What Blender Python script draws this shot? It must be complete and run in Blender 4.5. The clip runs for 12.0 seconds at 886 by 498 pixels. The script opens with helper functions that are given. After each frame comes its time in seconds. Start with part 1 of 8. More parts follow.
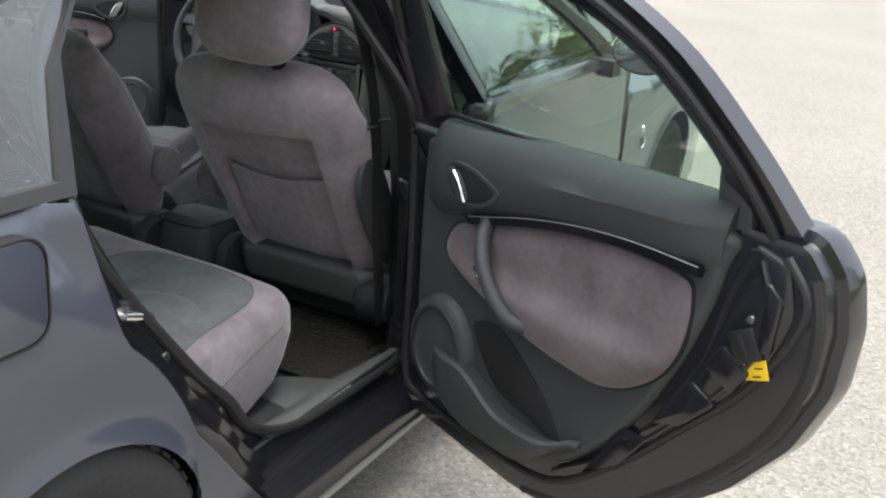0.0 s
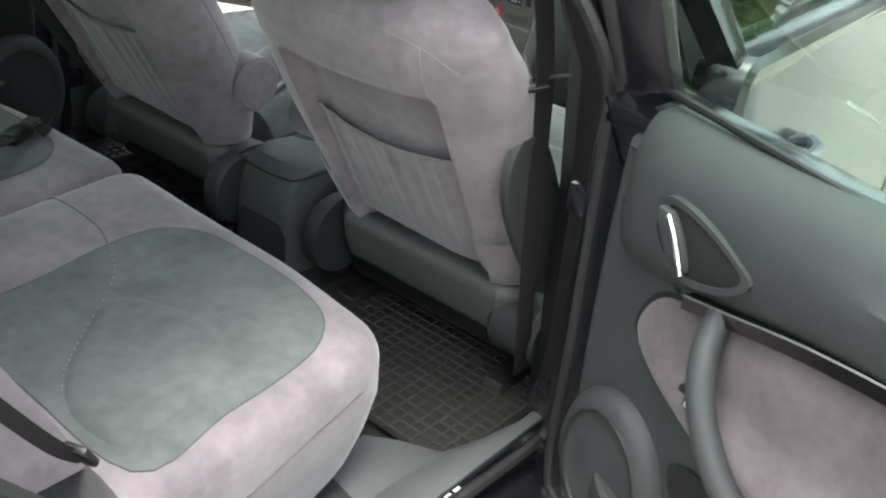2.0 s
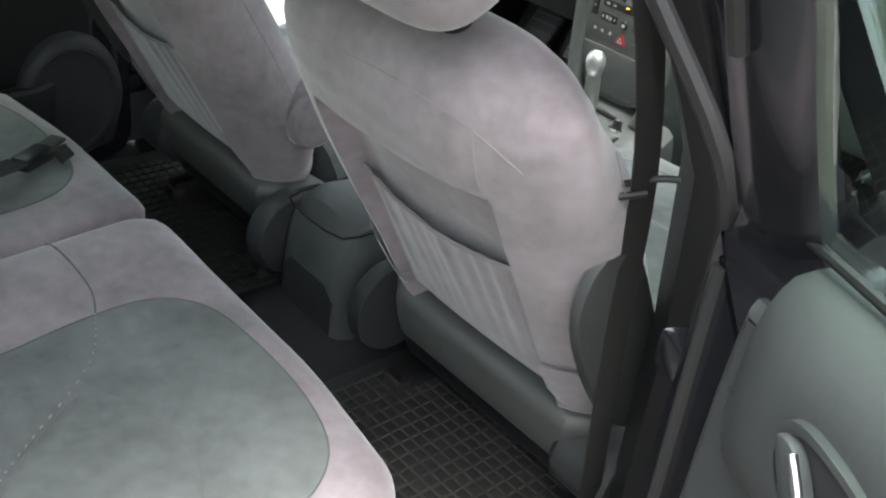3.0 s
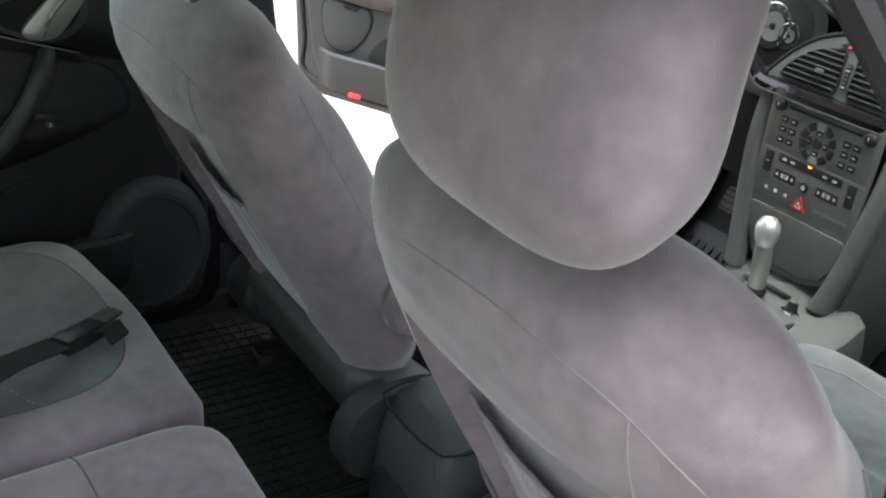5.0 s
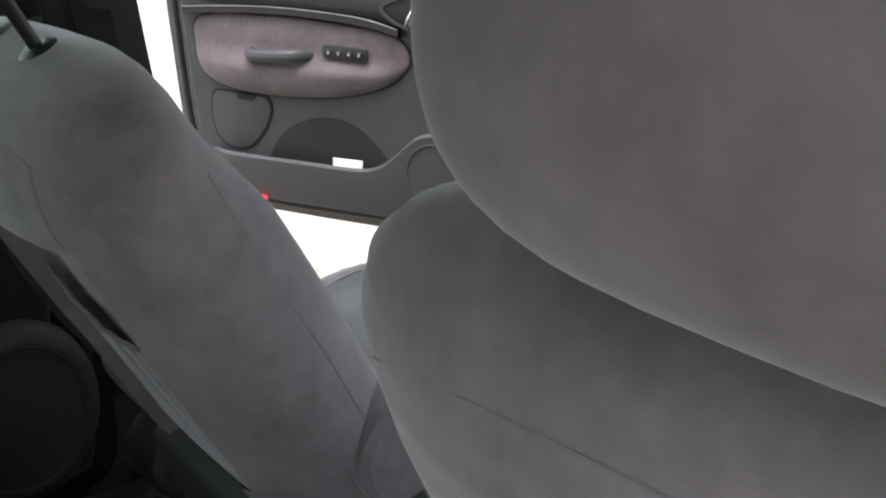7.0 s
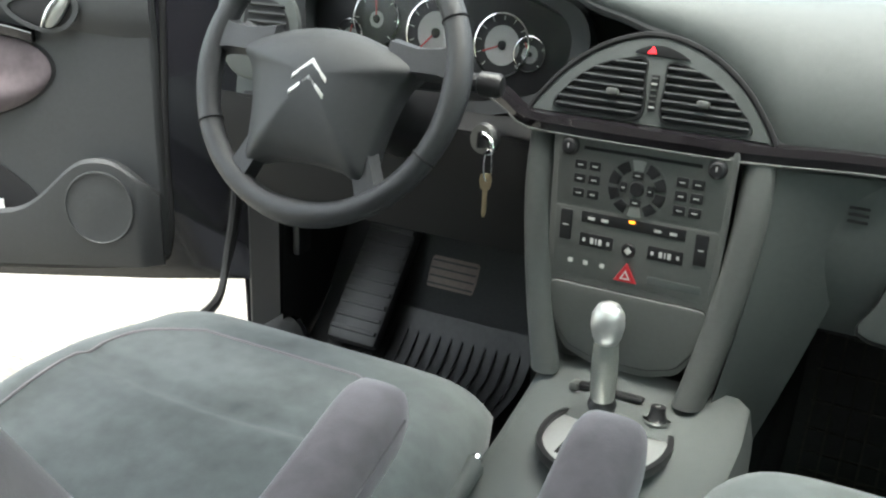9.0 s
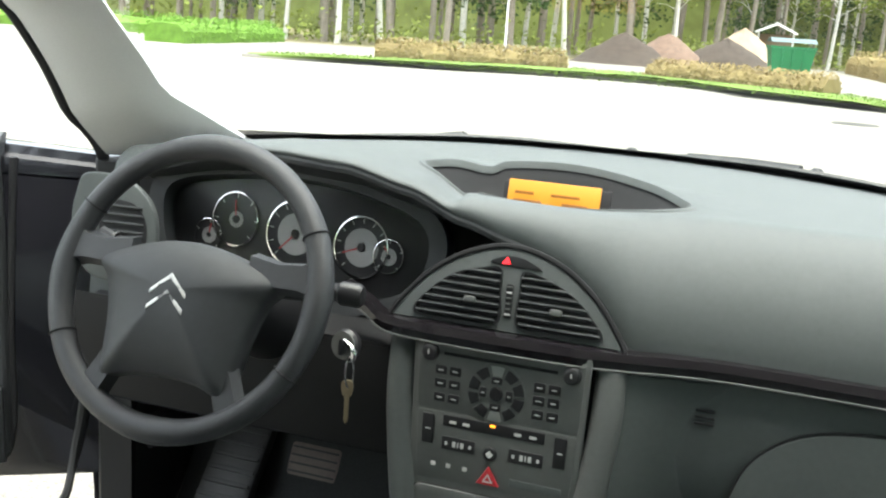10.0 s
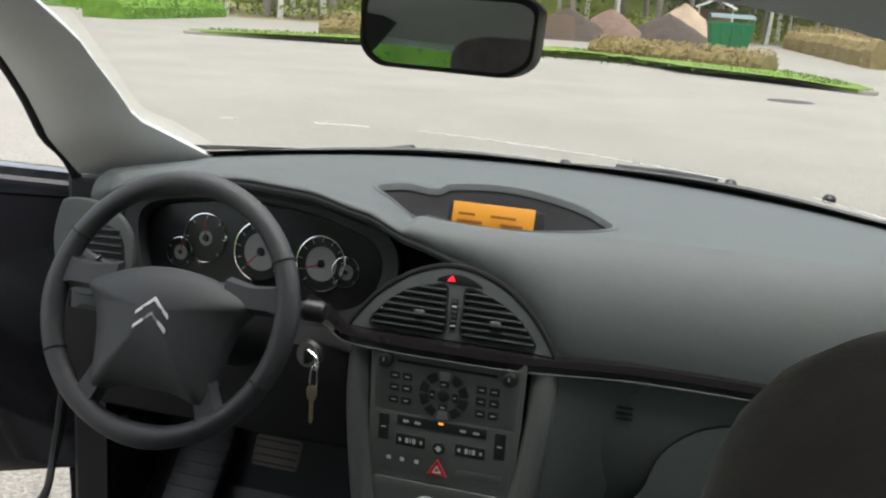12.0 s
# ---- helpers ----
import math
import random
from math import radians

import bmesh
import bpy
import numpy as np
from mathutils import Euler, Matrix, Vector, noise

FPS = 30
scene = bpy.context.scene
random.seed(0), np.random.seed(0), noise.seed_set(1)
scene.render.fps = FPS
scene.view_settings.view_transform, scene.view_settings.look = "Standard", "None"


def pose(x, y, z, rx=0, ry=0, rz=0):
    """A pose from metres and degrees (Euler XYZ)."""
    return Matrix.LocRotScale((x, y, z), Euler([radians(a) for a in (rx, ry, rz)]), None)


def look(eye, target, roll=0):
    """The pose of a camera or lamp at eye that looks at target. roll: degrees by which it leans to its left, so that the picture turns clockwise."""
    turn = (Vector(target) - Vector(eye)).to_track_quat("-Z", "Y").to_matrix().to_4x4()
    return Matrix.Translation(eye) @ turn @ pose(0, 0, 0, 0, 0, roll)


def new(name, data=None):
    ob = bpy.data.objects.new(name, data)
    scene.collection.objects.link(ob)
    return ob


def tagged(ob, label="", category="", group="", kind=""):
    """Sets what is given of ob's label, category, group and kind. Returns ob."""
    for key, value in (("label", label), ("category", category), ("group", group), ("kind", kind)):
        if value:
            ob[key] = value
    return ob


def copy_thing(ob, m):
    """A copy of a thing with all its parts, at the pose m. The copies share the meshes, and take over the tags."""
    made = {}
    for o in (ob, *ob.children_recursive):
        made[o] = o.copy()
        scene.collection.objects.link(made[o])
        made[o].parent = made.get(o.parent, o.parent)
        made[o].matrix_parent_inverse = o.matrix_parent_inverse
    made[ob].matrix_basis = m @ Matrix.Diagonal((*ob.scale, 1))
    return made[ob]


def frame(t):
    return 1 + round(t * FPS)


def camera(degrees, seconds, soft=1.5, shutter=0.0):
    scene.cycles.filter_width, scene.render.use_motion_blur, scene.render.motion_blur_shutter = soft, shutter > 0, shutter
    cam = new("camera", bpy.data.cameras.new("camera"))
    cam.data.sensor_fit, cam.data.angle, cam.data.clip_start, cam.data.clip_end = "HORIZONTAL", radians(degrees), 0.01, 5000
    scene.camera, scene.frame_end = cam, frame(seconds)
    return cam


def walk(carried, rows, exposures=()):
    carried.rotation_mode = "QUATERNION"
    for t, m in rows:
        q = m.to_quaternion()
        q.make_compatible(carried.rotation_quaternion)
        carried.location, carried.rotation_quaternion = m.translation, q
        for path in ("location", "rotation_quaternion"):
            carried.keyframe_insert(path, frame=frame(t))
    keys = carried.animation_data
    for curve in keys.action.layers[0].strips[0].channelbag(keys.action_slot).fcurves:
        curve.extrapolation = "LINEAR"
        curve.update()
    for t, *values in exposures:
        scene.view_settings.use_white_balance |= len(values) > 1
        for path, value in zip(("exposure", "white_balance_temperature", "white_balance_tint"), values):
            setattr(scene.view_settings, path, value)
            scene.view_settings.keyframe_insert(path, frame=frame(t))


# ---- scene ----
cam = camera(48.0, 12.0, 2.2)
PATH = [
    (0, (1.968, -2.387, 1.437), (1.127, -0.704, 0.758), 4.4),
    (0.5, (1.898, -2.232, 1.426), (0.964, -0.643, 0.65), 3.0),
    (1, (1.721, -1.996, 1.417), (0.771, -0.46, 0.558), 5.4),
    (1.5, (1.612, -1.832, 1.413), (0.659, -0.34, 0.483), 5.8),
    (2, (1.483, -1.533, 1.379), (0.435, -0.141, 0.397), 6.6),
    (2.5, (1.388, -1.323, 1.366), (0.228, -0.041, 0.36), 7.6),
    (4.3, (1.045, -0.969, 1.363), (-0.239, 0.116, 0.279), 7.9),
    (4.5, (1.037, -0.967, 1.354), (-0.301, 0.096, 0.314), 7.3),
    (5, (0.984, -0.923, 1.313), (-0.474, 0.126, 0.432), 6.7),
    (5.5, (0.918, -0.877, 1.295), (-0.576, 0.207, 0.523), 7.9),
    (6, (0.823, -0.82, 1.225), (-0.721, 0.224, 0.5), 3.2),
    (6.5, (0.723, -0.778, 1.169), (-0.766, 0.372, 0.491), 2.5),
    (8.3, (0.388, -0.717, 1.132), (-0.711, 0.774, 0.378), 2.0),
    (8.5, (0.36, -0.679, 1.13), (-0.662, 0.874, 0.393), 2.4),
    (9, (0.297, -0.616, 1.148), (-0.533, 1.056, 0.429), 2.5),
    (9.5, (0.286, -0.603, 1.173), (-0.436, 1.195, 0.676), 2.3),
    (10, (0.283, -0.608, 1.237), (-0.332, 1.245, 0.8), 3.9),
    (10.5, (0.301, -0.642, 1.271), (-0.245, 1.233, 0.84), 3.0),
    (11, (0.307, -0.688, 1.303), (-0.244, 1.174, 0.823), 3.0),
    (11.5, (0.309, -0.725, 1.328), (-0.224, 1.139, 0.838), 3.7),
    (12, (0.319, -0.757, 1.34), (-0.187, 1.118, 0.86), 4.0),
]
walk(cam, [(t, look(eye, target, roll)) for t, eye, target, roll in PATH],
     [(0, 1.78, 6500, 11), (0.6, 2.33, 6500, 9), (1.0, 2.56, 6500, 5), (1.5, 2.72, 6500, 5), (2.0, 2.84, 6500, 6), (2.5, 3.06, 6500, 7), (4.3, 2.92, 6500, 10), (5.5, 2.74, 6500, 12), (6.5, 2.5, 6500, 14), (6.9, 2.4, 6500, 14), (8.3, 2.82, 6500, 8), (9.0, 3.0, 6500, 4), (9.5, 3.12, 6500, 4), (10.1, 2.5, 6500, 4), (10.5, 2.12, 6500, 6), (11.0, 1.84, 6500, 8), (11.5, 1.74, 6500, 10), (12, 1.62, 6500, 10)])

# ---- world and light: bright overcast day ----
world = bpy.data.worlds.new("sky")
scene.world = world
world.use_nodes = True
wn = world.node_tree.nodes
sky = wn.new("ShaderNodeTexSky")
sky.sky_type = "NISHITA"
sky.sun_disc = False
sky.sun_elevation, sky.sun_rotation = radians(83), radians(146)
sky.air_density, sky.dust_density, sky.ozone_density = 1.2, 4.0, 1.0
wn["Background"].inputs["Strength"].default_value = 0.15
cloud = wn.new("ShaderNodeHueSaturation")
cloud.inputs["Saturation"].default_value = 0.35
world.node_tree.links.new(sky.outputs["Color"], cloud.inputs["Color"])
world.node_tree.links.new(cloud.outputs["Color"], wn["Background"].inputs["Color"])
sun_data = bpy.data.lights.new("sun", "SUN")
sun_data.energy, sun_data.angle, sun_data.color = 0.5, radians(45), (1.0, 0.97, 0.91)
sun = new("sun", sun_data)
sun.matrix_world = look((0.65, -1.0, 9.7), (0, 0, 0))


# ---- materials ----
def node_material(name, base, rough=0.5, metal=0.0, scale=40.0, vary=0.15, bump=0.0, bump_scale=200.0, stain=0.1,
                  stain_scale=4.0, coat=0.0, sheen=0.0, spec=0.5, pieces=0.0):
    m = bpy.data.materials.new(name)
    m.use_nodes = True
    n, links = m.node_tree.nodes, m.node_tree.links
    b = n["Principled BSDF"]
    coords = n.new("ShaderNodeTexCoord")
    fine, broad = n.new("ShaderNodeTexNoise"), n.new("ShaderNodeTexNoise")
    fine.inputs["Scale"].default_value, broad.inputs["Scale"].default_value = scale, stain_scale
    fine.inputs["Detail"].default_value, broad.inputs["Detail"].default_value = 6.0, 5.0
    for t in (fine, broad):
        links.new(coords.outputs["Object"], t.inputs["Vector"])
    total = n.new("ShaderNodeMath")
    total.operation = "MULTIPLY_ADD"
    links.new(fine.outputs["Fac"], total.inputs[0])
    total.inputs[1].default_value = vary * 2
    total.inputs[2].default_value = 1.0 - vary - stain
    second = n.new("ShaderNodeMath")
    second.operation = "MULTIPLY_ADD"
    links.new(broad.outputs["Fac"], second.inputs[0])
    second.inputs[1].default_value = stain * 2
    links.new(total.outputs[0], second.inputs[2])
    last = second
    if pieces:
        info = n.new("ShaderNodeObjectInfo")
        extra = n.new("ShaderNodeMath")
        extra.operation = "MULTIPLY_ADD"
        links.new(info.outputs["Random"], extra.inputs[0])
        extra.inputs[1].default_value = pieces
        links.new(second.outputs[0], extra.inputs[2])
        last = extra
    mix = n.new("ShaderNodeMix")
    mix.data_type, mix.blend_type = "RGBA", "MULTIPLY"
    mix.inputs["Factor"].default_value = 1.0
    mix.inputs["A"].default_value = (*base, 1)
    grey = n.new("ShaderNodeCombineColor")
    for k in range(3):
        links.new(last.outputs[0], grey.inputs[k])
    links.new(grey.outputs[0], mix.inputs["B"])
    links.new(mix.outputs["Result"], b.inputs["Base Color"])
    b.inputs["Roughness"].default_value, b.inputs["Metallic"].default_value = rough, metal
    b.inputs["Specular IOR Level"].default_value = spec
    b.inputs["Coat Weight"].default_value, b.inputs["Coat Roughness"].default_value = coat, 0.06
    b.inputs["Sheen Weight"].default_value, b.inputs["Sheen Roughness"].default_value = sheen, 0.45
    if bump:
        relief, rn = n.new("ShaderNodeBump"), n.new("ShaderNodeTexNoise")
        rn.inputs["Scale"].default_value, rn.inputs["Detail"].default_value = bump_scale, 4.0
        links.new(coords.outputs["Object"], rn.inputs["Vector"])
        links.new(rn.outputs["Fac"], relief.inputs["Height"])
        relief.inputs["Strength"].default_value, relief.inputs["Distance"].default_value = bump, 0.002
        links.new(relief.outputs["Normal"], b.inputs["Normal"])
    return m


def glass_material(name, tint, rough=0.0, gain=0.6, power=3.0):
    m = bpy.data.materials.new(name)
    m.use_nodes = True
    n, links = m.node_tree.nodes, m.node_tree.links
    n.remove(n["Principled BSDF"])
    clear, gloss, mix, fres = (n.new(k) for k in ("ShaderNodeBsdfTransparent", "ShaderNodeBsdfGlossy", "ShaderNodeMixShader", "ShaderNodeLayerWeight"))
    clear.inputs["Color"].default_value = (*tint, 1)
    gloss.inputs["Roughness"].default_value = rough
    fres.inputs["Blend"].default_value = 0.5
    steep, scaled = n.new("ShaderNodeMath"), n.new("ShaderNodeMath")
    steep.operation, scaled.operation = "POWER", "MULTIPLY_ADD"
    steep.inputs[1].default_value = power
    scaled.inputs[1].default_value, scaled.inputs[2].default_value = gain, 0.07 * gain
    links.new(fres.outputs["Facing"], steep.inputs[0])
    links.new(steep.outputs[0], scaled.inputs[0])
    links.new(scaled.outputs[0], mix.inputs[0])
    links.new(clear.outputs[0], mix.inputs[1])
    links.new(gloss.outputs[0], mix.inputs[2])
    links.new(mix.outputs[0], n["Material Output"].inputs["Surface"])
    return m


def lamp_material(name, color, strength):
    m = bpy.data.materials.new(name)
    m.use_nodes = True
    b = m.node_tree.nodes["Principled BSDF"]
    b.inputs["Base Color"].default_value = (*color, 1)
    b.inputs["Emission Color"].default_value = (*color, 1)
    b.inputs["Emission Strength"].default_value = strength
    return m


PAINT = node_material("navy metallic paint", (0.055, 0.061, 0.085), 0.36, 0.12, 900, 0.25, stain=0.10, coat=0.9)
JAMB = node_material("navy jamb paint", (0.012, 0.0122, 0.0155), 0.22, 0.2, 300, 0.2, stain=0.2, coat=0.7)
PURPLE = node_material("mauve grey velour", (0.215, 0.187, 0.201), 0.95, 0, 45, 0.28, 0.16, 600, 0.50, 9, sheen=0.50, spec=0.12)
# darker copy of the seat velour; the doors' shade is in its colour
SHADED_CLOTH = node_material("door velour", (0.118, 0.098, 0.104), 0.95, 0, 70, 0.22, 0.25, 500, 0.58, 8, sheen=0.2, spec=0.15)
GREEN = node_material("green grey velour", (0.125, 0.136, 0.133), 0.95, 0, 45, 0.26, 0.16, 600, 0.48, 9, sheen=0.22, spec=0.12)
STITCH = node_material("seam thread", (0.24, 0.217, 0.227), 0.9, 0, 400, 0.2)
DASH = node_material("grey green soft plastic", (0.071, 0.079, 0.077), 0.50, 0, 120, 0.12, 0.45, 1100, 0.08, 3, spec=0.45)
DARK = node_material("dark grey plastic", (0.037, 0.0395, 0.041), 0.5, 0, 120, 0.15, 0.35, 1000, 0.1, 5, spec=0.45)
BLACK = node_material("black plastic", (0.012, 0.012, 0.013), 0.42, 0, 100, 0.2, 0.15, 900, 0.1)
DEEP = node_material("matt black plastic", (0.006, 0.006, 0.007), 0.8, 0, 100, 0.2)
PANEL = node_material("stack grey plastic", (0.105, 0.109, 0.104), 0.45, 0.15, 150, 0.1, 0.2, 900, 0.06)
SILVER = node_material("satin silver plastic", (0.30, 0.31, 0.29), 0.35, 0.55, 300, 0.08, stain=0.06)
BRUSHED = node_material("brushed bright metal", (0.60, 0.61, 0.60), 0.38, 0.75, 260, 0.10, 0.15, 700, 0.08)
EMBLEM = node_material("bright emblem", (0.72, 0.72, 0.70), 0.45, 0.2, 200, 0.04)
CHROME = node_material("chrome", (0.75, 0.75, 0.74), 0.12, 1.0, 200, 0.05, stain=0.05)
GLOSS = node_material("piano black", (0.008, 0.007, 0.008), 0.12, 0, 50, 0.1, spec=0.5)
RUBBER = node_material("seal rubber", (0.014, 0.014, 0.015), 0.6, 0, 150, 0.25, 0.2, 500)
MAT = node_material("mat rubber", (0.022, 0.022, 0.022), 0.55, 0, 90, 0.5, 0.3, 300, 0.35, 7)
DUST = node_material("dusty mat rubber", (0.060, 0.057, 0.049), 0.8, 0, 60, 0.5, 0.3, 300, 0.35, 9)
CARPET = node_material("grey carpet", (0.038, 0.039, 0.040), 0.95, 0, 320, 0.3, 0.8, 600, 0.15, 6, spec=0.1)
SILLGREY = node_material("grey sill plastic", (0.105, 0.109, 0.112), 0.5, 0, 150, 0.12, 0.25, 900, 0.15, 8)
TRIM = node_material("pale grey pillar trim", (0.66, 0.67, 0.66), 0.7, 0, 300, 0.08, 0.2, 700, 0.06)
LEATHER = node_material("wheel leather", (0.030, 0.031, 0.033), 0.42, 0, 120, 0.2, 0.5, 700, 0.15, 12)
BELT = node_material("belt webbing", (0.010, 0.009, 0.009), 0.8, 0, 500, 0.3, 0.6, 900)
TYRE = node_material("tyre rubber", (0.022, 0.022, 0.023), 0.8, 0, 90, 0.3, 0.4, 200, 0.2)
ALLOY = node_material("alloy wheel silver", (0.50, 0.51, 0.52), 0.3, 0.8, 120, 0.1)
ASPHALT = node_material("pale worn asphalt", (0.243, 0.237, 0.212), 0.92, 0, 130, 0.42, 0.9, 130, 0.18, 0.5, spec=0.2)
an = ASPHALT.node_tree.nodes
chips, tone, blend = an.new("ShaderNodeTexVoronoi"), an.new("ShaderNodeValToRGB"), an.new("ShaderNodeMix")
chips.inputs["Scale"].default_value = 95.0
ASPHALT.node_tree.links.new(an["Texture Coordinate"].outputs["Object"], chips.inputs["Vector"])
split = an.new("ShaderNodeSeparateColor")
ASPHALT.node_tree.links.new(chips.outputs["Color"], split.inputs[0])
tone.color_ramp.elements[0].color, tone.color_ramp.elements[1].color = (0.45, 0.42, 0.40, 1), (1.5, 1.5, 1.5, 1)
for at, shade in ((0.35, (0.92, 0.84, 0.77, 1)), (0.6, (1.0, 1.0, 1.0, 1)), (0.85, (1.2, 1.08, 0.98, 1))):
    tone.color_ramp.elements.new(at).color = shade
ASPHALT.node_tree.links.new(split.outputs[0], tone.inputs[0])
blend.data_type, blend.blend_type = "RGBA", "MULTIPLY"
blend.inputs["Factor"].default_value = 0.55
paint_in = an["Principled BSDF"].inputs["Base Color"]
ASPHALT.node_tree.links.new(paint_in.links[0].from_socket, blend.inputs["A"])
ASPHALT.node_tree.links.new(tone.outputs[0], blend.inputs["B"])
ASPHALT.node_tree.links.new(blend.outputs["Result"], paint_in)
GRASS = node_material("grass", (0.13, 0.195, 0.045), 0.9, 0, 6, 0.3, stain=0.25, stain_scale=0.6, spec=0.1)
HEDGE = node_material("dry hedge", (0.23, 0.18, 0.085), 0.9, 0, 5, 0.35, stain=0.3, stain_scale=0.8, spec=0.1)
BUSH = node_material("fresh bush leaves", (0.13, 0.24, 0.04), 0.8, 0, 4, 0.35, stain=0.2, spec=0.15)
LEAF = node_material("spring leaves", (0.17, 0.205, 0.048), 0.8, 0, 0.8, 0.4, stain=0.35, stain_scale=0.12, spec=0.1)
FIR = node_material("fir needles", (0.05, 0.08, 0.03), 0.9, 0, 0.9, 0.4, stain=0.3, stain_scale=0.15, spec=0.1)
BARK = node_material("grey bark", (0.22, 0.19, 0.155), 0.9, 0, 6, 0.35, 0.4, 20, 0.25, 1.0)
BIRCH = node_material("birch bark", (0.60, 0.58, 0.53), 0.8, 0, 5, 0.3, stain=0.2)
SOIL = node_material("dark soil", (0.055, 0.042, 0.033), 0.95, 0, 4, 0.4, 0.8, 8, 0.25, 0.8)
SAND = node_material("sand", (0.34, 0.26, 0.18), 0.95, 0, 5, 0.3, 0.6, 8, 0.2, 0.8)
BIN = node_material("green bin plastic", (0.012, 0.16, 0.055), 0.45, 0, 20, 0.1)
BINLID = node_material("bin lid plastic", (0.10, 0.15, 0.15), 0.4, 0, 20, 0.1)
WOOD = node_material("shed timber", (0.24, 0.17, 0.11), 0.8, 0, 12, 0.3, stain=0.2)
WHITE = node_material("white paint", (0.78, 0.78, 0.76), 0.5, 0, 30, 0.06, stain=0.06)
IRON = node_material("cast iron", (0.06, 0.055, 0.05), 0.7, 0.4, 60, 0.3, 0.4, 120)
KERB = node_material("kerb stone", (0.27, 0.25, 0.22), 0.9, 0, 20, 0.25, 0.5, 60, 0.15, 1.0)
FOREST = node_material("forest floor", (0.17, 0.15, 0.07), 0.95, 0, 2, 0.35, stain=0.3, stain_scale=0.3)
RED = node_material("red plastic", (0.42, 0.02, 0.03), 0.35, 0, 60, 0.1)
YELLOW = node_material("yellow label", (0.75, 0.48, 0.01), 0.5, 0, 60, 0.06)
DIAL = node_material("gauge face", (0.34, 0.34, 0.335), 0.6, 0, 200, 0.05)
BRASS = node_material("key metal", (0.45, 0.36, 0.22), 0.3, 0.9, 90, 0.15)
MARK = node_material("pale print", (0.55, 0.55, 0.53), 0.6, 0, 90, 0.05)
MIRROR = node_material("mirror silver", (0.85, 0.87, 0.86), 0.02, 1.0, 10, 0.02, stain=0.02)
GLASS = glass_material("clear screen glass", (0.93, 0.95, 0.92), 0.0, 0.25)
TINT = glass_material("green tinted glass", (0.66, 0.84, 0.72), 0.0, 1.0, 2.6)
QUARTER = glass_material("dark quarter glass", (0.60, 0.74, 0.66), 0.0, 1.0, 1.8)
SMOKE = glass_material("gauge lens", (0.92, 0.92, 0.92), 0.0, 0.1)
LED_RED = lamp_material("red tell-tale", (1.0, 0.02, 0.03), 0.5)
LED_ORANGE = lamp_material("orange tell-tale", (1.0, 0.30, 0.02), 0.6)
SCREEN = lamp_material("orange display", (0.52, 0.22, 0.012), 0.055)
SCREEN_INK = node_material("display ink", (0.25, 0.09, 0.01), 0.6, 0, 90, 0.1)


# ---- mesh helpers ----
def part(name, bm, material, parent=None, label="", m=None, smooth=True, angle=35):
    bmesh.ops.remove_doubles(bm, verts=bm.verts, dist=1e-6)
    bmesh.ops.recalc_face_normals(bm, faces=bm.faces)
    mesh = bpy.data.meshes.new(name)
    bm.to_mesh(mesh)
    bm.free()
    mesh.materials.append(material)
    if smooth:
        mesh.shade_smooth()
        mesh.set_sharp_from_angle(angle=radians(angle))
    ob = new(name, mesh)
    ob.parent = parent
    if m is not None:
        ob.matrix_basis = m
    return tagged(ob, label)


def thing(name, label, category, group="", m=None, kind=""):
    ob = new(name)
    ob.empty_display_size = 0.1
    if m is not None:
        ob.matrix_basis = m
    return tagged(ob, label, category, group, kind)


def loft(rings, closed=True, caps=True, bm=None):
    bm = bm or bmesh.new()
    rows = [[bm.verts.new(p) for p in ring] for ring in rings]
    n = len(rows[0])
    for a, b in zip(rows, rows[1:]):
        for i in range(n if closed else n - 1):
            j = (i + 1) % n
            bm.faces.new((a[i], a[j], b[j], b[i]))
    if caps and closed:
        bm.faces.new(rows[0][::-1])
        bm.faces.new(rows[-1])
    return bm


def grid(f, nu, nv, thick=0.0, bm=None):
    """A sheet f(u, v) over the unit square; thick: metres of thickness behind it."""
    bm = bm or bmesh.new()
    rows = [[bm.verts.new(f(i / nu, j / nv)) for j in range(nv + 1)] for i in range(nu + 1)]
    faces = [bm.faces.new((rows[i][j], rows[i + 1][j], rows[i + 1][j + 1], rows[i][j + 1])) for i in range(nu) for j in range(nv)]
    if thick:
        bmesh.ops.solidify(bm, geom=faces, thickness=thick)
    return bm


def tube(points, radius, n=10, closed=False, bm=None, flat=1.0):
    """A round bar along points; radius: a number or one for each point; flat: height over width."""
    bm = bm or bmesh.new()
    pts = [Vector(p) for p in points]
    rings, side = [], None
    for i, p in enumerate(pts):
        a = pts[i - 1] if i or closed else p
        b = pts[(i + 1) % len(pts)] if i < len(pts) - 1 or closed else p
        d = (b - a).normalized()
        if side is None:
            side = d.orthogonal().normalized()
        side = (side - d * side.dot(d)).normalized()
        up = d.cross(side)
        r = radius[i] if isinstance(radius, (list, tuple)) else radius
        rings.append([p + side * math.cos(k * math.tau / n) * r + up * math.sin(k * math.tau / n) * r * flat for k in range(n)])
    if closed:
        rings.append(rings[0])
    return loft(rings, True, not closed, bm)


def curve(points, n=24, closed=False):
    """A smooth line through the points (Catmull-Rom)."""
    p = [Vector(q) for q in points]
    out, k = [], len(p)
    spans = k if closed else k - 1
    for i in range(spans):
        a = p[(i - 1) % k] if closed or i else p[0]
        b, c = p[i], p[(i + 1) % k]
        d = p[(i + 2) % k] if closed or i + 2 < k else p[-1]
        steps = max(1, n // spans)
        for s in range(steps):
            t = s / steps
            out.append(0.5 * (2 * b + (c - a) * t + (2 * a - 5 * b + 4 * c - d) * t * t + (3 * b - a - 3 * c + d) * t ** 3))
    if not closed:
        out.append(p[-1])
    return out


